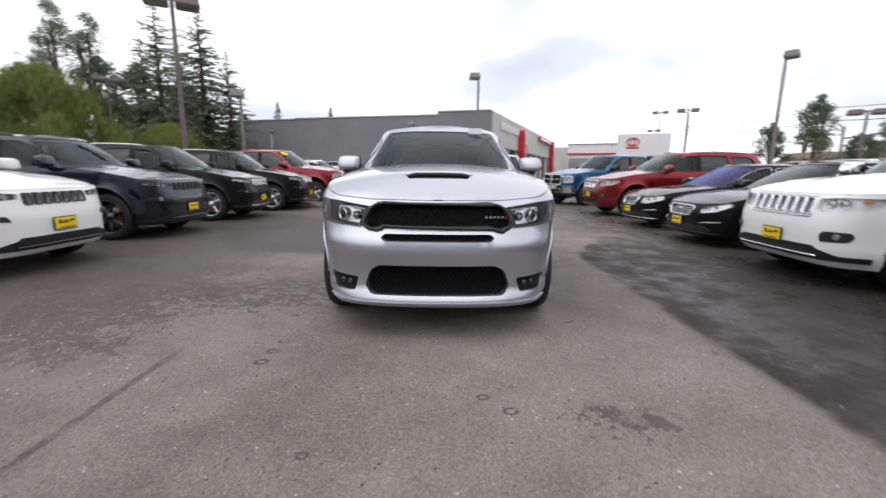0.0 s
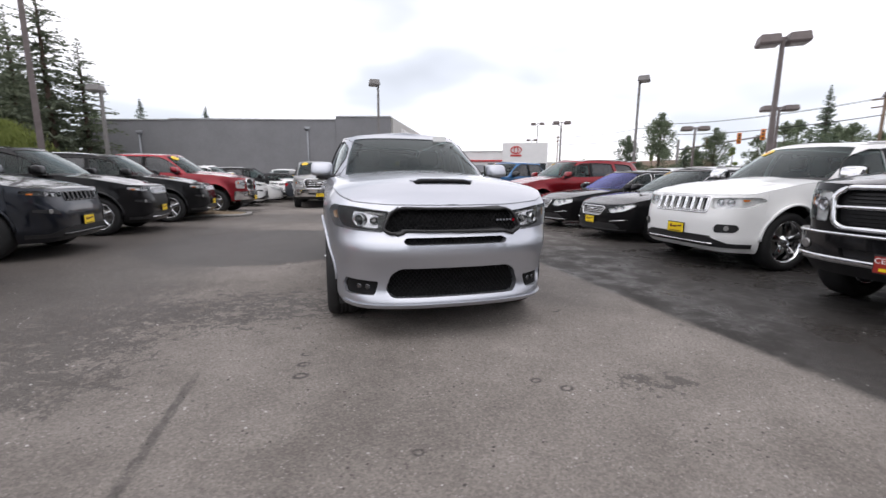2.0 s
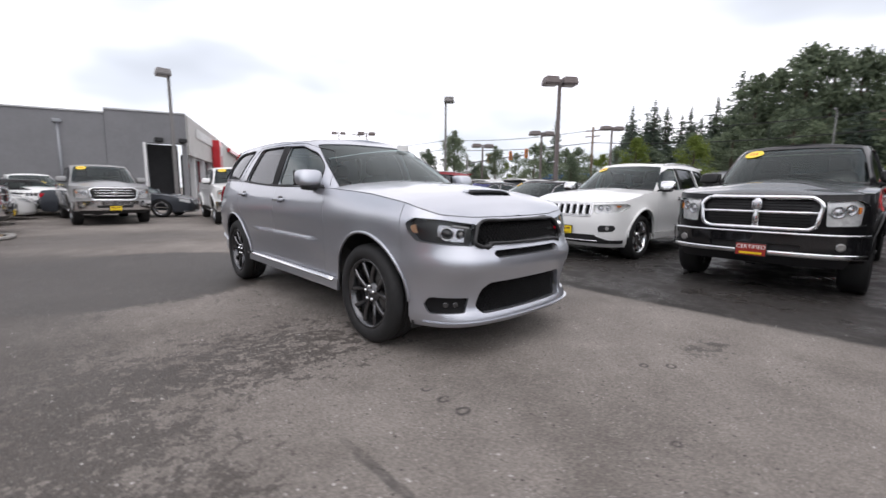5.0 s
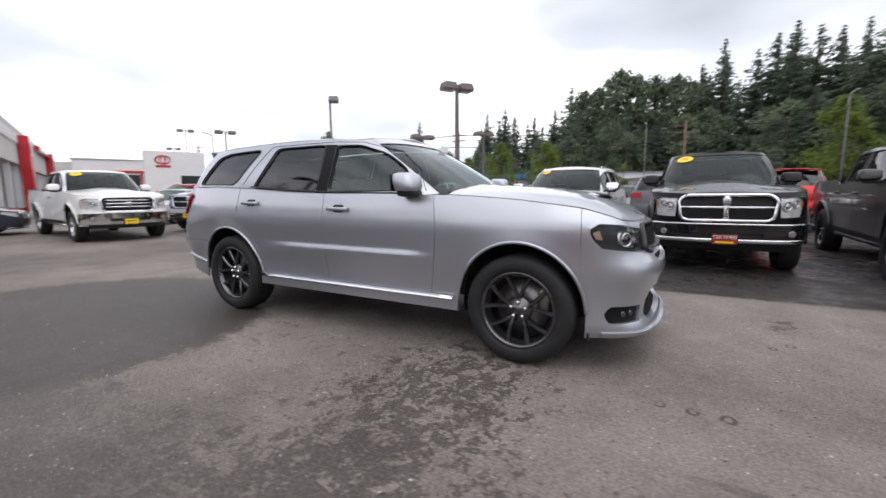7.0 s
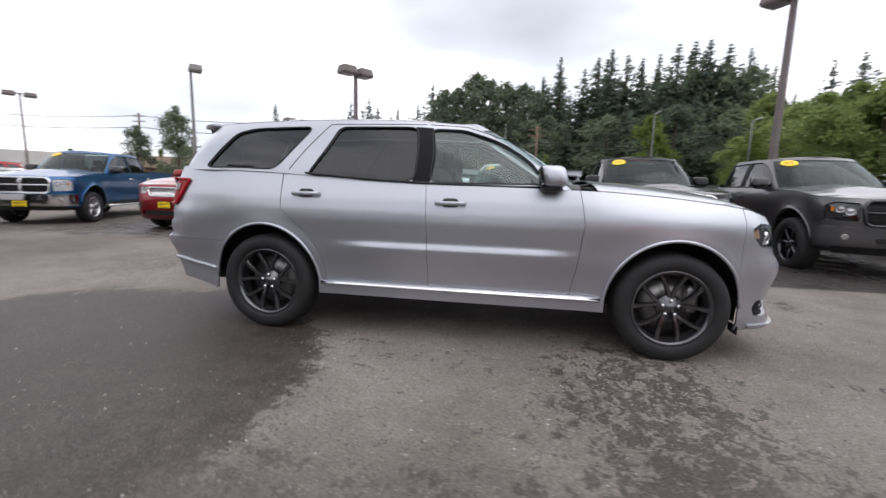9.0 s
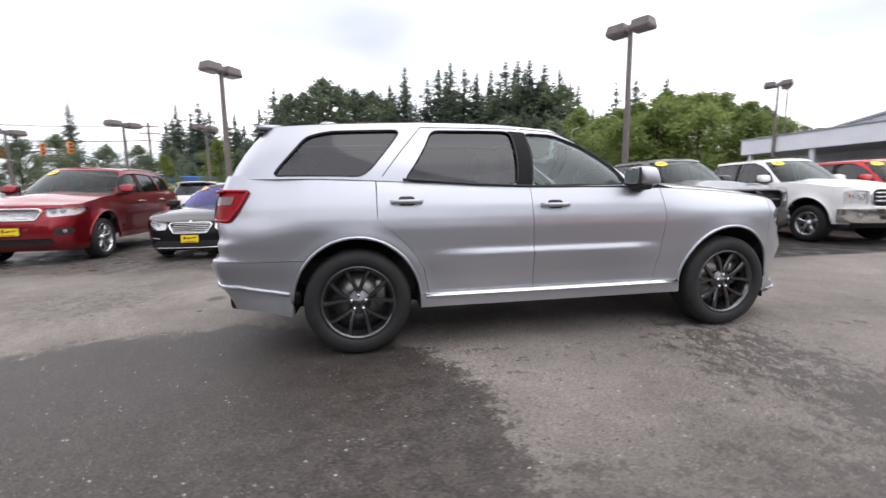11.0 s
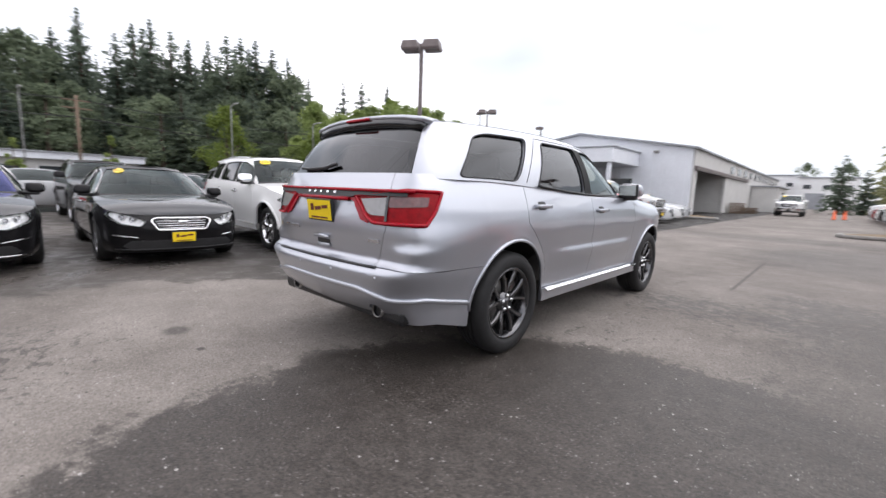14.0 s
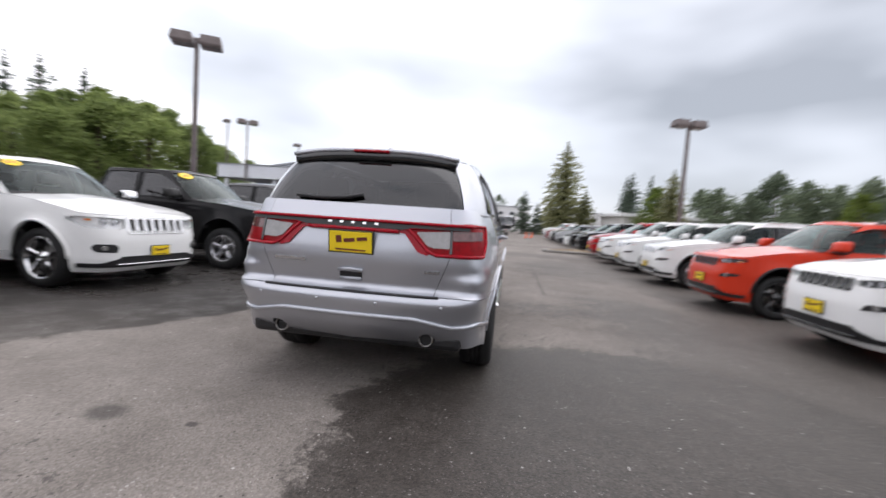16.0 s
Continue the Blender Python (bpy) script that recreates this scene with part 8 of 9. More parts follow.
one = "single-head parking lot light on a slim pole"
street_light(2.15, 21.5, 7.0, 1, 180, GREYLAMP, one)
street_light(17.0, 16.95, 7.2, 1, -45, GREYLAMP, one)
street_light(14.4, 6.7, 6.15, 2, -35, BRONZE)
street_light(9.68, -7.6, 6.75, 2, 30, BRONZE)
street_light(19.5, -24.7, 7.9, 2, 35, BRONZE)
street_light(-8.9, -16.6, 6.7, 2, 15, BRONZE)
street_light(-8.95, 9.9, 6.8, 2, 30, BRONZE, big=1.1)
street_light(-20.5, 21.9, 6.7, 2, 40, BRONZE)
street_light(-12.1, 21.2, 5.8, 1, 170, GREYLAMP, one)
far_one = "distant parking lot light beyond the lot"
for x, y, h, n in ((29, 53, 9.4, 2), (35, 66.7, 8.4, 2), (27.9, 23.5, 5.5, 2), (24.4, 38.3, 7.6, 2), (56, 59, 7.3, 2), (27.5, 16.6, 6.0, 2), (34, 13.8, 6.8, 2), (34.7, -42.9, 12, 1), (25.6, -43.8, 9.5, 1)):
    street_light(x, y, h, n, -30, BRONZE, far_one, "distant lights", 0.25, 1.2)


def road_lamp(x, y, h, turn):
    r = thing("street_lamp", "thin grey street lamp with a curved arm", "street lamp", "street lamps along the road", m=pose(x, y, 0, 0, 0, turn))
    part("pole", sweep([(0, 0, 0), (0, 0, h - 0.4), (0.15, 0, h - 0.1), (0.7, 0, h), (1.5, 0, h)], 0.14, 0.14, PALELAMP, "pole", (0, 1, 0)), r)
    part("lamp_head", blob("lamp_head", PALELAMP, (0.7, 0.25, 0.14), (1.7, 0, h)), r)


for x, y, h, t in ((56.3, 1.3, 9.4, 180), (51.1, -16.3, 10.2, 180), (49.9, -26.3, 9.3, 180), (34.4, 55.8, 9.6, 200)):
    road_lamp(x, y, h, t)


def utility_pole(x, y, h):
    r = thing("utility_pole", "brown timber utility pole with a cross-arm", "utility pole", "utility poles", m=pose(x, y, 0))
    part("pole", sweep([(0, 0, 0), (0, 0, h)], 0.28, 0.28, TIMBER, "pole", (0, 1, 0)), r)
    for z in (h - 0.5, h - 1.3):
        part("cross_arm", box("cross_arm", TIMBER, (0.12, 2.4, 0.14), (0, 0, z), 0.01, 1), r)


poles = [(57.0, 96, 12.5), (57.0, 60, 11.5), (57.0, 28, 10.5), (57.0, -3.0, 9.6), (58.0, -36, 9.6), (58, -70, 9.6)]
for q in poles:
    utility_pole(*q)
WIRE = simple("cable_black", (0.02, 0.02, 0.02), 0.6)
for a, b in zip(poles, poles[1:]):
    for dy, dz in ((-1.0, -0.4), (1.0, -0.4), (0.0, -2.2)):
        r = thing("overhead_cable", "sagging black overhead cable between poles", "cable", "overhead cables")
        pts = [(a[0] + (b[0] - a[0]) * t + dy * 0.3, a[1] + (b[1] - a[1]) * t, a[2] + (b[2] - a[2]) * t + dz - 2.4 * t * (1 - t)) for t in np.linspace(0, 1, 14)]
        part("cable", sweep(pts, 0.05 if dz > -1 else 0.11, 0.05 if dz > -1 else 0.11, WIRE, "cable", (1, 0, 0), False, 4), r)


def traffic_signal(x, y, turn):
    r = thing("traffic_light", "traffic lights on a mast arm at the crossing", "traffic light", m=pose(x, y, 0, 0, 0, turn))
    part("mast", sweep([(0, 0, 0), (0, 0, 5.2)], 0.24, 0.24, GREYLAMP, "mast", (0, 1, 0)), r)
    part("mast_arm", sweep([(0, 0, 4.2), (7, 0, 5.3)], 0.14, 0.14, GREYLAMP, "mast_arm"), r)
    for k in (2.5, 5.0, 6.8):
        hd = part("signal_head", box("signal_head", AMBER, (0.35, 0.25, 1.0), (k, -0.1, 4.35 + 0.157 * k), 0.04), r, "yellow signal head")
        for i in range(3):
            part("signal_lens", shifted(lathe([(0.0, 0.11), (0.03, 0.1), (0.0, 0.0)], 10, SHADOWY, "signal_lens"), Matrix.Translation((k, -0.23, 4.35 + 0.157 * k + 0.3 - 0.3 * i)) @ pose(0, 0, 0, 0, 0, -90)), hd)


traffic_signal(33.0, 30.5, -42)


def kerb_island(x, y, w, d, turn, h=0.14):
    r = thing("kerb_island", "low kerbed island filled with bark and soil", "kerb", "kerb islands", m=pose(x, y, 0, 0, 0, turn))
    out = rounded([(-w / 2, -d / 2), (w / 2, -d / 2), (w / 2, d / 2), (-w / 2, d / 2)], min(w, d) * 0.4, 6)
    part("kerb", sweep([(a, b, h / 2) for a, b in out], 0.16, h, CONCRETE, "kerb", (0, 0, 1), True, 8), r)
    rng = random.Random(int(x * 10))
    vs = [(0, 0, h + 0.05)] + [(a * 0.95, b * 0.95, h - 0.02) for a, b in out]
    mid_ring = [(a * 0.5, b * 0.5, h + 0.02 + rng.uniform(0, 0.05)) for a, b in out]
    k = len(out)
    vs += mid_ring
    fs = [(0, 1 + k + i, 1 + k + (i + 1) % k) for i in range(k)] + [(1 + k + i, 1 + i, 1 + (i + 1) % k, 1 + k + (i + 1) % k) for i in range(k)]
    part("soil", mesh_of("soil", vs, fs, SOIL), r)


kerb_island(-5.9, 9.3, 5.0, 1.3, 0, 0.08)
kerb_island(-5.6, -17.4, 5.6, 1.3, 2)
kerb_island(4.6, -26.0, 4.0, 1.2, 0)


def traffic_cone(x, y):
    r = thing("traffic_cone", "orange traffic cone on the far drive", "cone", "traffic cones", m=pose(x, y, 0))
    part("cone", lathe_up([(0.15, 0.04), (0.13, 0.06), (0.03, 0.72), (0.0, 0.73)], 16, simple("cone_orange", (0.75, 0.11, 0.02), 0.5), "cone"), r)
    part("foot", box("foot", BLACK, (0.36, 0.36, 0.04), (0, 0, 0.02), 0.01, 1), r)


traffic_cone(-2.6, -40)
traffic_cone(-3.2, -41)


# ---- trees ----
def foliage(name, dark, light, rough=0.65):
    m, nt, b = mat_new(name)
    geo = nt.nodes.new("ShaderNodeNewGeometry")
    info = nt.nodes.new("ShaderNodeObjectInfo")
    add = nt.nodes.new("ShaderNodeMath")
    add.operation = "MULTIPLY_ADD"
    add.inputs[1].default_value = 0.45
    nt.links.new(info.outputs["Random"], add.inputs[0])
    half = nt.nodes.new("ShaderNodeMath")
    half.operation = "MULTIPLY"
    half.inputs[1].default_value = 0.6
    nt.links.new(geo.outputs["Random Per Island"], half.inputs[0])
    nt.links.new(half.outputs[0], add.inputs[2])
    nt.links.new(ramp(nt, add.outputs[0], [(0.05, dark), (0.95, light)]), b.inputs["Base Color"])
    b.inputs["Roughness"].default_value = rough
    b.inputs["Specular IOR Level"].default_value = 0.25
    tl = nt.nodes.new("ShaderNodeBsdfTranslucent")
    nt.links.new(b.inputs["Base Color"].links[0].from_socket, tl.inputs["Color"])
    mx = nt.nodes.new("ShaderNodeMixShader")
    mx.inputs[0].default_value = 0.52
    nt.links.new(b.outputs[0], mx.inputs[1])
    nt.links.new(tl.outputs[0], mx.inputs[2])
    nt.links.new(mx.outputs[0], nt.nodes["Material Output"].inputs["Surface"])
    return m


# Needle and leaf greens are lightened to stand for haze over the distance.
NEEDLES = foliage("fir_needles", (0.066, 0.090, 0.074), (0.180, 0.220, 0.160))
PINE = foliage("pine_needles", (0.10, 0.12, 0.085), (0.23, 0.26, 0.175))
SPRUCE = foliage("spruce_needles", (0.14, 0.155, 0.075), (0.33, 0.33, 0.17))
LEAVES = foliage("broad_leaves", (0.13, 0.18, 0.058), (0.33, 0.40, 0.14))
DARKLEAVES = foliage("dark_leaves", (0.088, 0.116, 0.080), (0.220, 0.265, 0.165))
MAPLELEAVES = foliage("grey_green_leaves", (0.085, 0.115, 0.078), (0.21, 0.255, 0.165))
LIME = foliage("lime_leaves", (0.10, 0.15, 0.03), (0.24, 0.29, 0.075))
WILLOW = foliage("willow_leaves", (0.13, 0.165, 0.045), (0.29, 0.33, 0.10))
BARK = simple("bark", (0.09, 0.065, 0.05), 0.95, 0.0, 0.35, 4, 0.6)


def conifer(label, h, spread, mat, seed, levels=30, arms=9, ragged=0.35, bare=0.08, miss=0.12, slim=0.68, fine=1.0):
    """A straight trunk with whorls of drooping branches, each a row of ragged needle sprays."""
    rng = random.Random(seed)
    r = thing("conifer_tree", label, "tree", "trees round the lot")
    part("trunk", lathe_up([(h * 0.016, 0), (h * 0.013, h * 0.3), (h * 0.006, h * 0.8), (0.0, h)], 7, BARK, "trunk"), r)
    vs, fs = [], []
    side = [1 + 0.25 * rng.uniform(-1, 1) for _ in range(6)]
    for i in range(levels):
        t = (i + 0.5) / levels
        whorl = 0.86 + 0.28 * rng.random()
        for k in range(arms if t < 0.8 else max(4, arms - 3)):
            if rng.random() < miss:
                continue
            a = 2 * math.pi * (k + rng.random()) / arms
            R = spread * (1 - t) ** slim * min(1.0, 0.35 + 3.6 * (1 - t)) * whorl * side[int(a * 6 / 6.284) % 6] * (1 - ragged * rng.random()) + 0.012 * h * (1 - t) + 0.10
            z = h * (bare + (1.0 - bare) * t) + rng.uniform(-1.5, 1.5) * h / levels * min(1.0, 4 * (1 - t))
            c, s = math.cos(a), math.sin(a)
            droop = rng.uniform(0.05, 0.5) * (1.1 - t) - 0.25 * t
            n = round((4 if R > 0.09 * h else 3) / fine)
            for j in range(n):
                f = (j + rng.uniform(0.3, 1.0)) / n
                size = fine * (0.022 * h * (1.15 - 0.6 * t) + 0.13 * R) * rng.uniform(0.6, 1.25) * (1.15 - 0.4 * f)
                px, py, pz = R * f * c, R * f * s, z - droop * R * f * f
                for _ in range(2):
                    # A spray points outwards and down, its blade turned at random.
                    d = Vector((c + rng.gauss(0, 0.45), s + rng.gauss(0, 0.45), -0.25 + rng.gauss(0, 0.35))).normalized()
                    w = d.cross(Vector((rng.gauss(0, 1), rng.gauss(0, 1), rng.gauss(0.6, 1)))).normalized()
                    o = Vector((px + rng.gauss(0, 0.3) * size, py + rng.gauss(0, 0.3) * size, pz + rng.gauss(0, 0.25) * size))
                    b = len(vs)
                    vs += [o - d * size * 0.6, o + w * size * rng.uniform(0.3, 0.55), o + d * size * rng.uniform(0.7, 1.2), o - w * size * rng.uniform(0.3, 0.55)]
                    fs.append((b, b + 1, b + 2, b + 3))
    part("crown", mesh_of("crown", vs, fs, mat, False), r)
    return r


def leaf_cloud(rng, centres, per, size, flat=1.0, hang=0.0):
    vs, fs = [], []
    for cx, cy, cz, R in centres:
        for _ in range(per):
            u, a = rng.uniform(-1, 1), rng.uniform(0, 2 * math.pi)
            q = math.sqrt(1 - u * u)
            rad = R * (0.35 + 0.80 * rng.random() ** 0.75) * (1 + 0.22 * math.sin(3 * a + cx * 5) * q)
            p = Vector((cx + rad * q * math.cos(a), cy + rad * q * math.sin(a), cz + rad * u * flat))
            n = Vector((rng.gauss(0, 1), rng.gauss(0, 1), rng.gauss(0.4, 1))).normalized()
            t = n.orthogonal().normalized()
            b_ = n.cross(t)
            s1, s2 = size * rng.uniform(0.5, 1.1), size * rng.uniform(0.35, 0.8)
            if hang:
                t, b_ = Vector((0, 0, -1)), Vector((math.cos(a), math.sin(a), 0)).cross(Vector((0, 0, 1)))
                s1, s2 = size * hang * rng.uniform(0.6, 1.4), size * 0.28
            k = len(vs)
            vs += [p + t * s1 * 0.5, p + b_ * s2 * 0.5 + t * s1 * 0.1, p - t * s1 * 0.5, p - b_ * s2 * 0.5 + t * s1 * 0.15]
            fs.append((k, k + 1, k + 2, k + 3))
    return vs, fs


def broadleaf(label, h, width, mat, seed, lobes=18, per=120, size=None, base=0.22, hang=0.0, name="broadleaf_tree"):
    rng = random.Random(seed)
    r = thing(name, label, "tree", "trees round the lot")
    size = size or h * 0.045
    part("trunk", lathe_up([(h * 0.022, 0), (h * 0.017, h * 0.25), (h * 0.012, h * 0.55), (h * 0.004, h * 0.85)], 8, BARK, "trunk"), r)
    cen = []
    for i in range(int(lobes * 1.5)):
        t = rng.random() ** 0.8
        z = h * (base + (0.93 - base) * t)
        env = width / 2 * min(1.0, 0.45 + 2.2 * t) * (1 - t) ** 0.55 * 1.12
        a, d = rng.uniform(0, 2 * math.pi), env * rng.uniform(0.06, 0.85) ** 0.5
        R = width * rng.uniform(0.09, 0.18) * (1.1 - 0.4 * t)
        cen.append((d * math.cos(a), d * math.sin(a), min(z, h - R * 0.8), R))
        if i % 18 == 0:
            part("limb", sweep([(0, 0, z * 0.55), (d * 0.5 * math.cos(a), d * 0.5 * math.sin(a), z * 0.8), (d * math.cos(a), d * math.sin(a), z)], h * 0.012, h * 0.012, BARK, "limb", (0.3, 0.2, 1), False, 5), r)
    cen += [(0, 0, h * 0.93, width * 0.07), (0, 0, h * 0.84, width * 0.10), (0, 0, h * 0.5, width * 0.2)]
    vs, fs = leaf_cloud(rng, cen, per, size, 0.85, hang)
    part("crown", mesh_of("crown", vs, fs, mat, False), r)
    return r


def plant(proto, h0, rows, rng, label=None):
    for x, y, h in rows:
        k = h / h0
        c = copy_thing(proto, Matrix())
        w = k * rng.uniform(0.9, 1.15)
        c.matrix_basis = pose(x, y, -0.02, 0, 0, rng.uniform(0, 360)) @ Matrix.Diagonal((w, w, k, 1))
        if label:
            c["label"] = label


rng = random.Random(11)
firs = [conifer("tall dark green fir on the wooded slope", 30, 6.4, NEEDLES, s, 46, 8, 0.45, 0.05, 0.10, 0.62, 0.72) for s in (1, 2, 3)]
slim = conifer("slender dark fir with a ragged crown", 28, 3.8, NEEDLES, 8, 32, 7, 0.5, 0.25, 0.25)
broad = broadleaf("broad dark green tree on the slope", 20, 13, DARKLEAVES, 21, 19, 95, 0.70)
# The wooded slope: how high the tree line stands (rise over run) by compass angle, seen from the lot.
TREELINE = [(-55, 0.10), (-50, 0.135), (-46, 0.19), (-42, 0.205), (-38, 0.23), (-34.5, 0.235), (-32.5, 0.19), (-30.5, 0.185), (-28.5, 0.22), (-26.5, 0.262), (-22, 0.293), (-19, 0.293), (-16, 0.268), (-13.5, 0.28), (-11.5, 0.296), (-8.7, 0.262),
            (-7.2, 0.21), (-5.7, 0.287), (-4.3, 0.245), (-2.5, 0.248), (1, 0.25), (4.8, 0.268), (8, 0.235), (10.4, 0.236), (11.6, 0.19), (15.5, 0.17), (19, 0.19), (21.5, 0.18), (24, 0.128), (27, 0.112), (30.5, 0.165), (34, 0.11)]
line = lambda a: float(np.interp(a, [q[0] for q in TREELINE], [q[1] for q in TREELINE]))


def slope_tree(proto, h0, angle, dist, share, label=None, width=1.0):
    """A tree on the slope whose top reaches a share of the tree line."""
    a = radians(angle)
    h = dist * line(angle) * share + 1.2
    c = copy_thing(proto, Matrix())
    k = h / h0
    c.matrix_basis = pose(-3 + dist * math.cos(a), 1 + dist * math.sin(a), -0.02, 0, 0, rng.uniform(0, 360)) @ Matrix.Diagonal((k * width, k * width, k, 1))
    if label:
        c["label"] = label


peaks = [-38, -34.6, -28, -25.6, -23.8, -22, -20.4, -18.9, -17, -15.2, -13.4, -11.6, -10.2, -8.6, -5.7, -3.6, 10.6, 12.6, 15.2, 19, 21.2, 30.5]
for i, a in enumerate(peaks):
    slope_tree(firs[i % 3], 30, a, 108 + rng.uniform(-5, 7), 1.0, None, rng.uniform(0.85, 1.2))
for i in range(44):
    a = -31 + 1.25 * i + rng.uniform(-0.5, 0.5)
    slope_tree(firs[(i * 2) % 3] if i % 5 else slim, 30 if i % 5 else 28, a, 116 + rng.uniform(-4, 10), rng.uniform(0.80, 0.95), None, rng.uniform(0.95, 1.35))
for a, f in ((9.0, 0.97), (7.2, 0.95), (5.0, 1.0), (3.0, 0.96), (1.0, 0.98), (-1.2, 0.97), (-3.0, 0.9), (-20.5, 0.86), (-23.5, 0.9), (-26.0, 0.92), (-17.6, 0.82)):
    slope_tree(broad, 20, a, 104, f, None, rng.uniform(0.85, 1.05))
for i in range(26):
    a = -32 + 2.5 * i + rng.uniform(-0.8, 0.8)
    slope_tree((broad, firs[1])[i % 3 == 1], (20, 30)[i % 3 == 1], a, 94 + rng.uniform(-4, 4), rng.uniform(0.45, 0.68), "dense dark undergrowth tree below the firs", rng.uniform(1.2, 1.5))
for a, d, f in ((-29, 88, 0.85), (-47.5, 80, 0.95), (-51, 78, 0.9), (14, 84, 0.7), (22, 80, 0.6), (25, 78, 0.7), (28, 76, 0.8), (32, 74, 0.8)):
    slope_tree(broad, 20, a, d, f)
for f in firs:
    f.matrix_basis = pose(118, -60 + 14 * firs.index(f), -0.02) @ Matrix.Diagonal((1, 1, 0.9, 1))
slim.matrix_basis = pose(96, -62, -0.02)
broad.matrix_basis = pose(105.0, 15.0, 0) @ Matrix.Diagonal((1, 1, 0.9, 1))
plant(broad, 20, [(50.0, 26.2, 7.3), (71.9, 47.3, 11.3), (72.9, 54.4, 9.7), (49.1, 45.7, 6.4)], rng)
lime = broadleaf("yellow-green leafy tree beside the road", 12, 8.5, LIME, 31, 20, 150, 0.42)
lime.matrix_basis = pose(54.6, -17.0, 0) @ Matrix.Diagonal((0.9, 0.9, 0.9, 1))
plant(lime, 12, [(54.9, -44.3, 16.4), (51.5, -48.2, 15.5), (53.1, -60.6, 13.3), (52.8, -28.0, 8.5), (44.8, 16.2, 7.2), (50.8, 12.3, 7.6), (60.5, 28.0, 7.0)], rng)
green = broadleaf("full green broadleaf tree at the lot's edge", 14, 10, LEAVES, 41, 22, 165, 0.45)
green.matrix_basis = pose(66.3, -36.5, 0) @ Matrix.Diagonal((1.1, 1.1, 1.15, 1))
for a, d, f in ((-31.2, 66, 0.9), (-33.2, 60, 0.88), (-35.3, 68, 0.82), (-37.3, 62, 0.86), (-39.5, 66, 0.9), (-41.6, 60, 0.95), (-44, 66, 0.97), (-46.4, 62, 0.92), (-49, 66, 0.9), (-28.8, 70, 0.62), (-26, 72, 0.42), (-52, 60, 0.9)):
    slope_tree(green, 14, a, d, f, None, rng.uniform(1.0, 1.25))
plant(green, 14, [(46.8, -31.1, 8.1), (44, -58, 9), (36, -66, 8), (40, -80, 10)], rng)
hedge = broadleaf("narrow upright evergreen shrub by the road", 5, 1.6, LEAVES, 51, 10, 90, 0.3, 0.05)
hedge.matrix_basis = pose(44, -3.5, 0)
plant(hedge, 5, [(44.5, 2.5, 4.2), (46, 6.0, 3.4), (43, -22, 5), (41, -26, 4.2), (36, 27, 4.5), (33, 34, 4.2), (45, 40, 5), (26, 36, 3.6)], rng)
# South and west.
big_spruce = conifer("large pale green spruce with sweeping branches", 16.2, 5.0, SPRUCE, 61, 38, 14, 0.3, 0.06, fine=0.6)
big_spruce.matrix_basis = pose(-9.4, -69.7, -0.02)
small_fir = conifer("narrow dark evergreen near the drive", 7, 1.9, NEEDLES, 62, 22, 10, 0.25, 0.03)
small_fir.matrix_basis = pose(-2.8, -65.1, -0.02)
plant(small_fir, 7, [(-5.0, -67.0, 5.4), (32.5, 29, 4.4)], rng)
plant(big_spruce, 16.2, [(-12.6, -67.0, 8.0), (-20.5, -51.6, 9.6)], rng, "yellowish evergreen at the end of the lot")
plant(firs[1], 30, [(-18.5, -62.6, 10.5), (-20.4, -72.9, 11.4), (-24.7, -73.8, 11.7)], rng, "dark fir behind the parked cars")
plant(broad, 20, [(-10, -96, 8), (4, -140, 12), (-4, -142, 12)], rng, "dark broadleaf tree behind the parked cars")
THICKET_ROW = [(-29.1, -59.0, 8.6), (-30.1, -53.0, 7.4), (-37.1, -60.6, 11.4), (-32.1, -46.2, 8.3), (-37.1, -48.9, 8.4), (-36.3, -43.4, 8.6), (-29.2, -64.9, 8.9), (-40, -36, 8.5), (-41, -28, 8), (-42, -20, 8.5), (-43, -12, 8), (-42, -4, 8.5)]
thicket = broadleaf("dense dark green tree behind the parked cars", 8.5, 8.0, DARKLEAVES, 25, 30, 85, 0.40, 0.04)
thicket.matrix_basis = pose(-44, -34, 0)
plant(thicket, 8.5, [(-33.5 - 0.11 * (k * 37 % 90), -62 + 3.7 * k, 5.6 + 0.5 * (k * 7 % 5)) for k in range(16)], rng, "bushy dark green tree behind the parked cars")
plant(thicket, 8.5, THICKET_ROW, rng)
plant(lime, 12, [(-19.5, -54.0, 7.7), (-33, -40, 6.5), (-36, -52, 6.8)], rng, "yellow-green tree behind the parked cars")
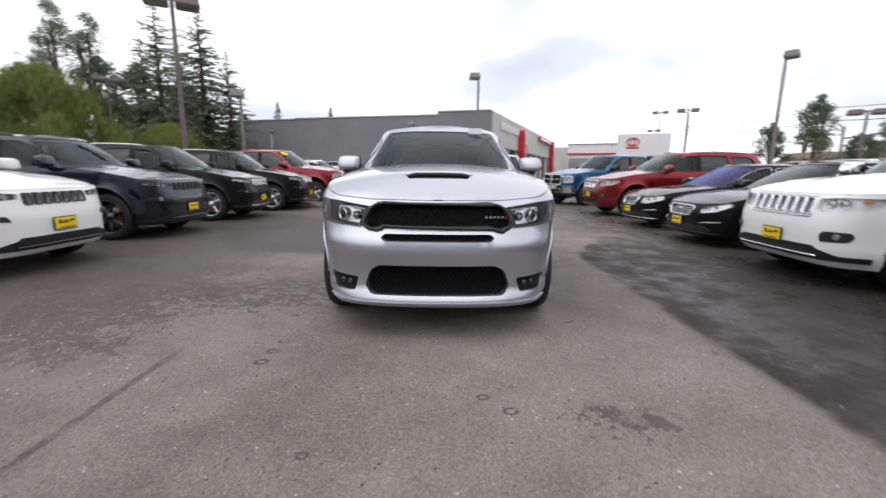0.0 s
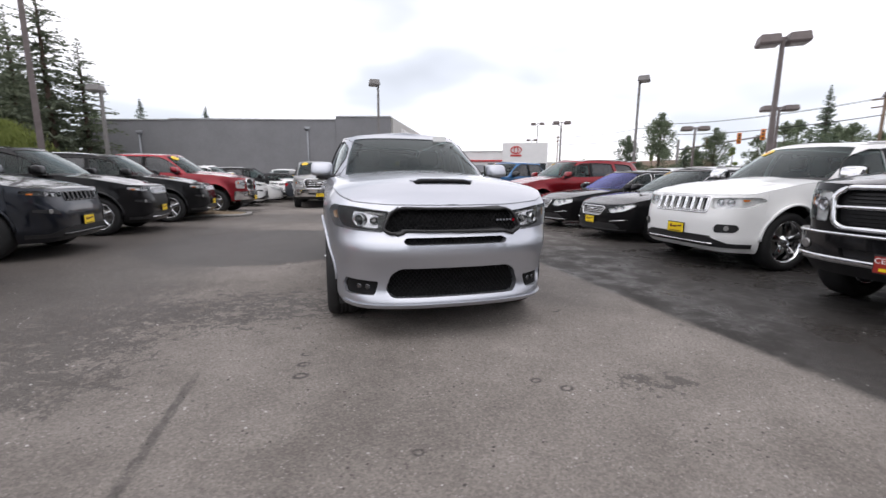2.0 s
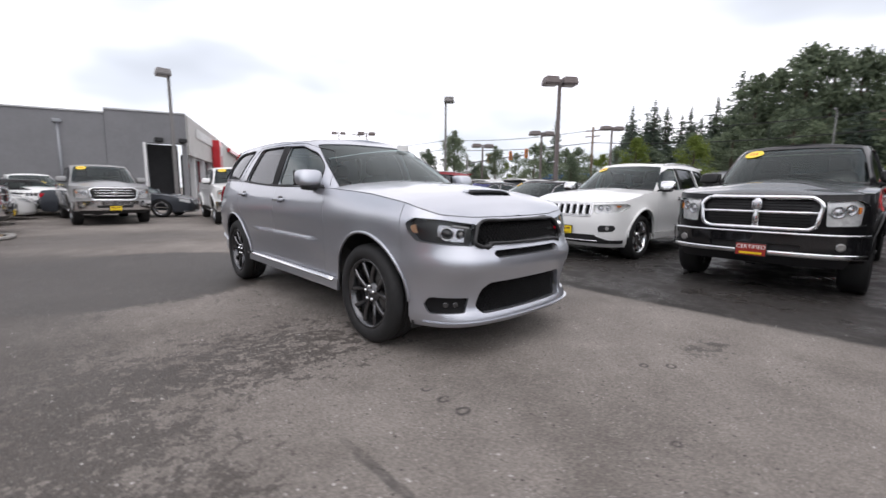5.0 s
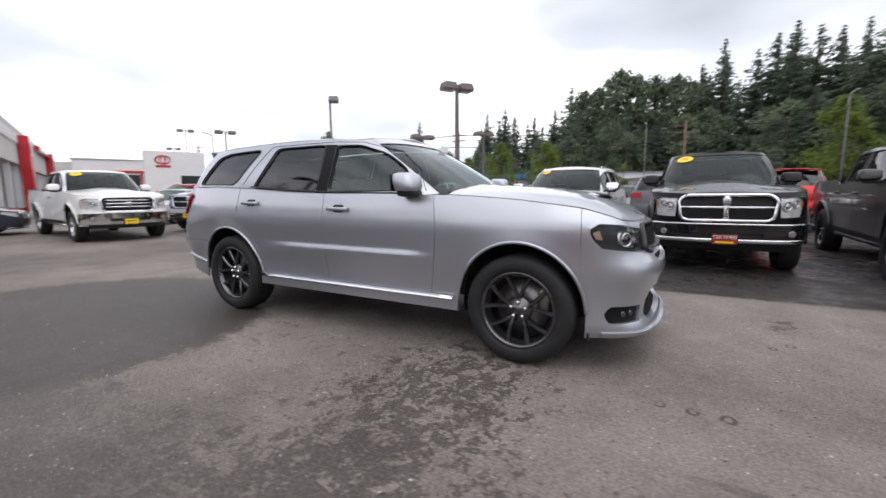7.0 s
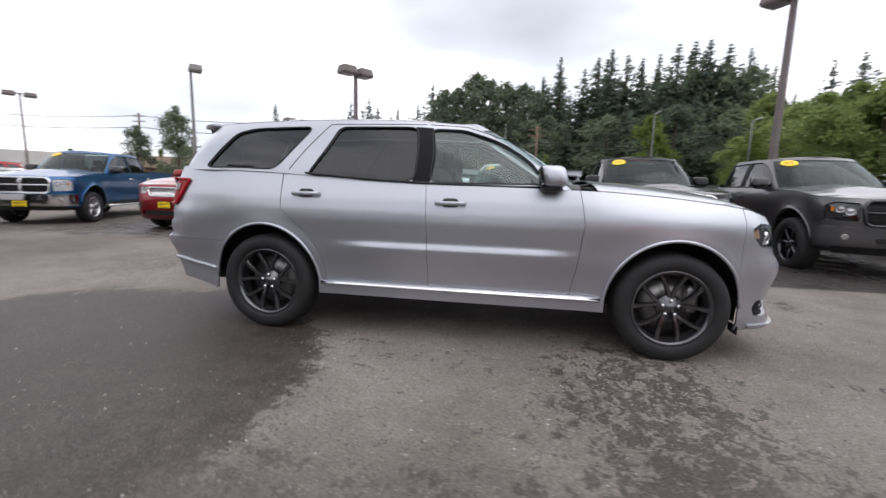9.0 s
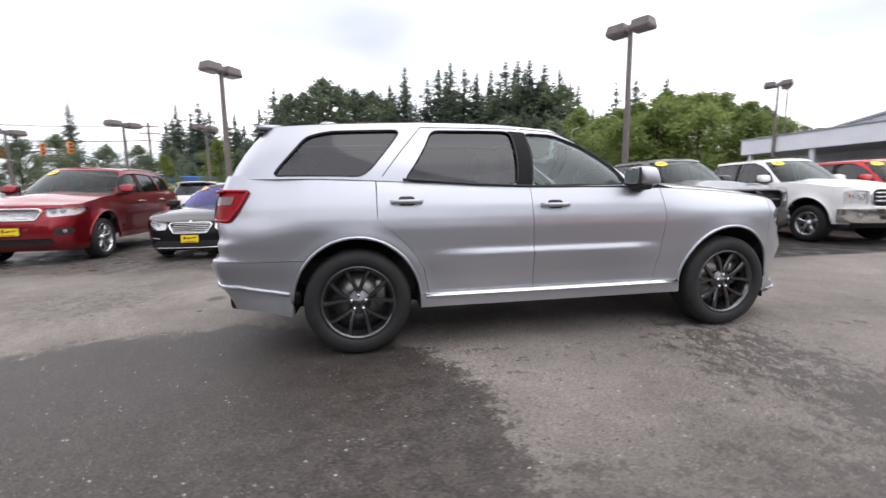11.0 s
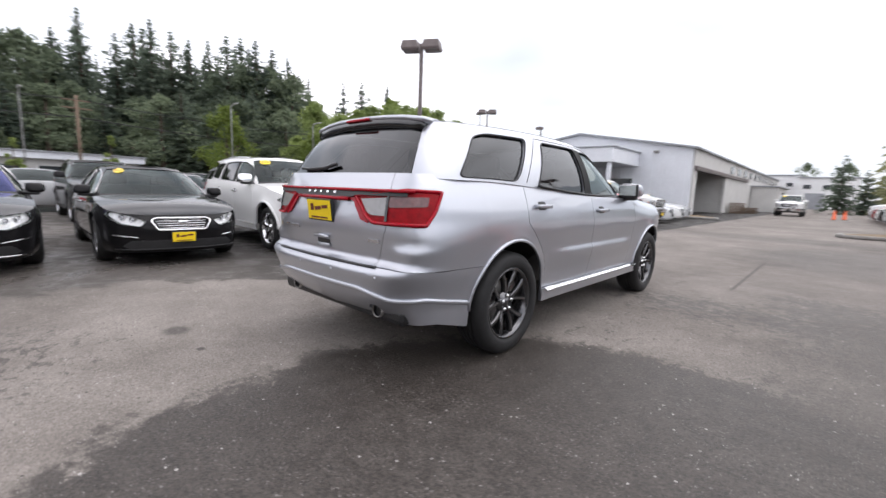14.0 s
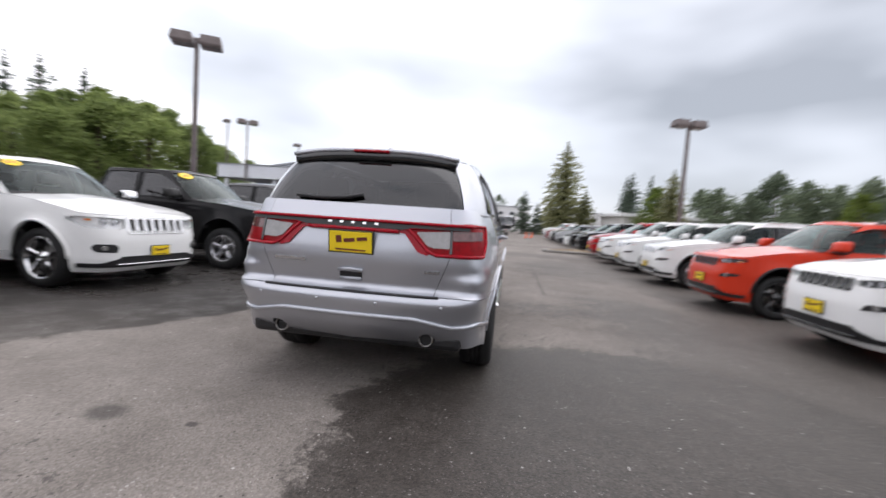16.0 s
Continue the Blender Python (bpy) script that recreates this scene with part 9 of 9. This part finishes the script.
# North-west corner.
pine = conifer("tall thin pine with an open crown", 11.0, 2.3, PINE, 71, 36, 8, 0.50, 0.22, 0.16, 0.5, 0.38)
pine.matrix_basis = pose(-17.2, 21.8, 0)
plant(pine, 11.0, [(-15.7, 23.8, 11.6), (-18.3, 25.8, 10.6), (-14.6, 25.0, 9.0), (-19.4, 23.6, 9.4)], rng)
cotton = broadleaf("tall airy cottonwood with thin foliage", 11, 4.2, MAPLELEAVES, 81, 30, 190, 0.11, 0.2)
cotton.matrix_basis = pose(-22.2, 20.5, 0)
plant(cotton, 11, [(-22.2, 23.1, 11.2), (-24.5, 22.0, 9.6)], rng)
plant(broad, 20, [(-30.9, 27.5, 9.0), (-26.8, 31.0, 7.6), (-28.5, 35.8, 7.0), (-28.0, 23.4, 7.4), (-20.6, 30.4, 7.4), (-22.5, 28.5, 6.8), (-34, 20, 8), (-36, 12, 8), (-38, 4, 8), (-18.6, 27.2, 6.2), (-20.5, 24.6, 8.4), (-19.2, 27.0, 7.6), (-19.8, 29.4, 7.0), (-23.4, 25.0, 9.0), (-21.4, 32.0, 8.4), (-25.5, 19.0, 7.5), (-28.9, 58.5, 9.5)], rng, "dark broadleaf tree at the corner of the lot")
plant(firs[0], 30, [(-21.1, 50.9, 9.8), (-17.3, 62.6, 11.0), (-13.5, 66, 8.6)], rng, "dark fir rising behind the grey building")
willow = broadleaf("drooping yellow-green willow behind the parked cars", 5.6, 7.6, WILLOW, 91, 34, 300, 0.21, 0.15, 1.5, "willow_tree")
willow.matrix_basis = pose(-18.2, 14.8, 0)
plant(willow, 5.6, [(-22.5, 11.5, 5.0), (-14.9, 18.6, 3.6)], rng)
# Nearer maple across the lot.
maple = broadleaf("dark green maple beside a tall lot light", 7.7, 4.6, MAPLELEAVES, 101, 26, 240, 0.17, 0.16)
maple.matrix_basis = pose(29.4, 28.9, 0)
plant(maple, 7.7, [(28.0, 31.6, 5.8), (35.2, 30.3, 4.8), (33.5, 26.7, 6.2), (38, 20, 5.0)], rng)
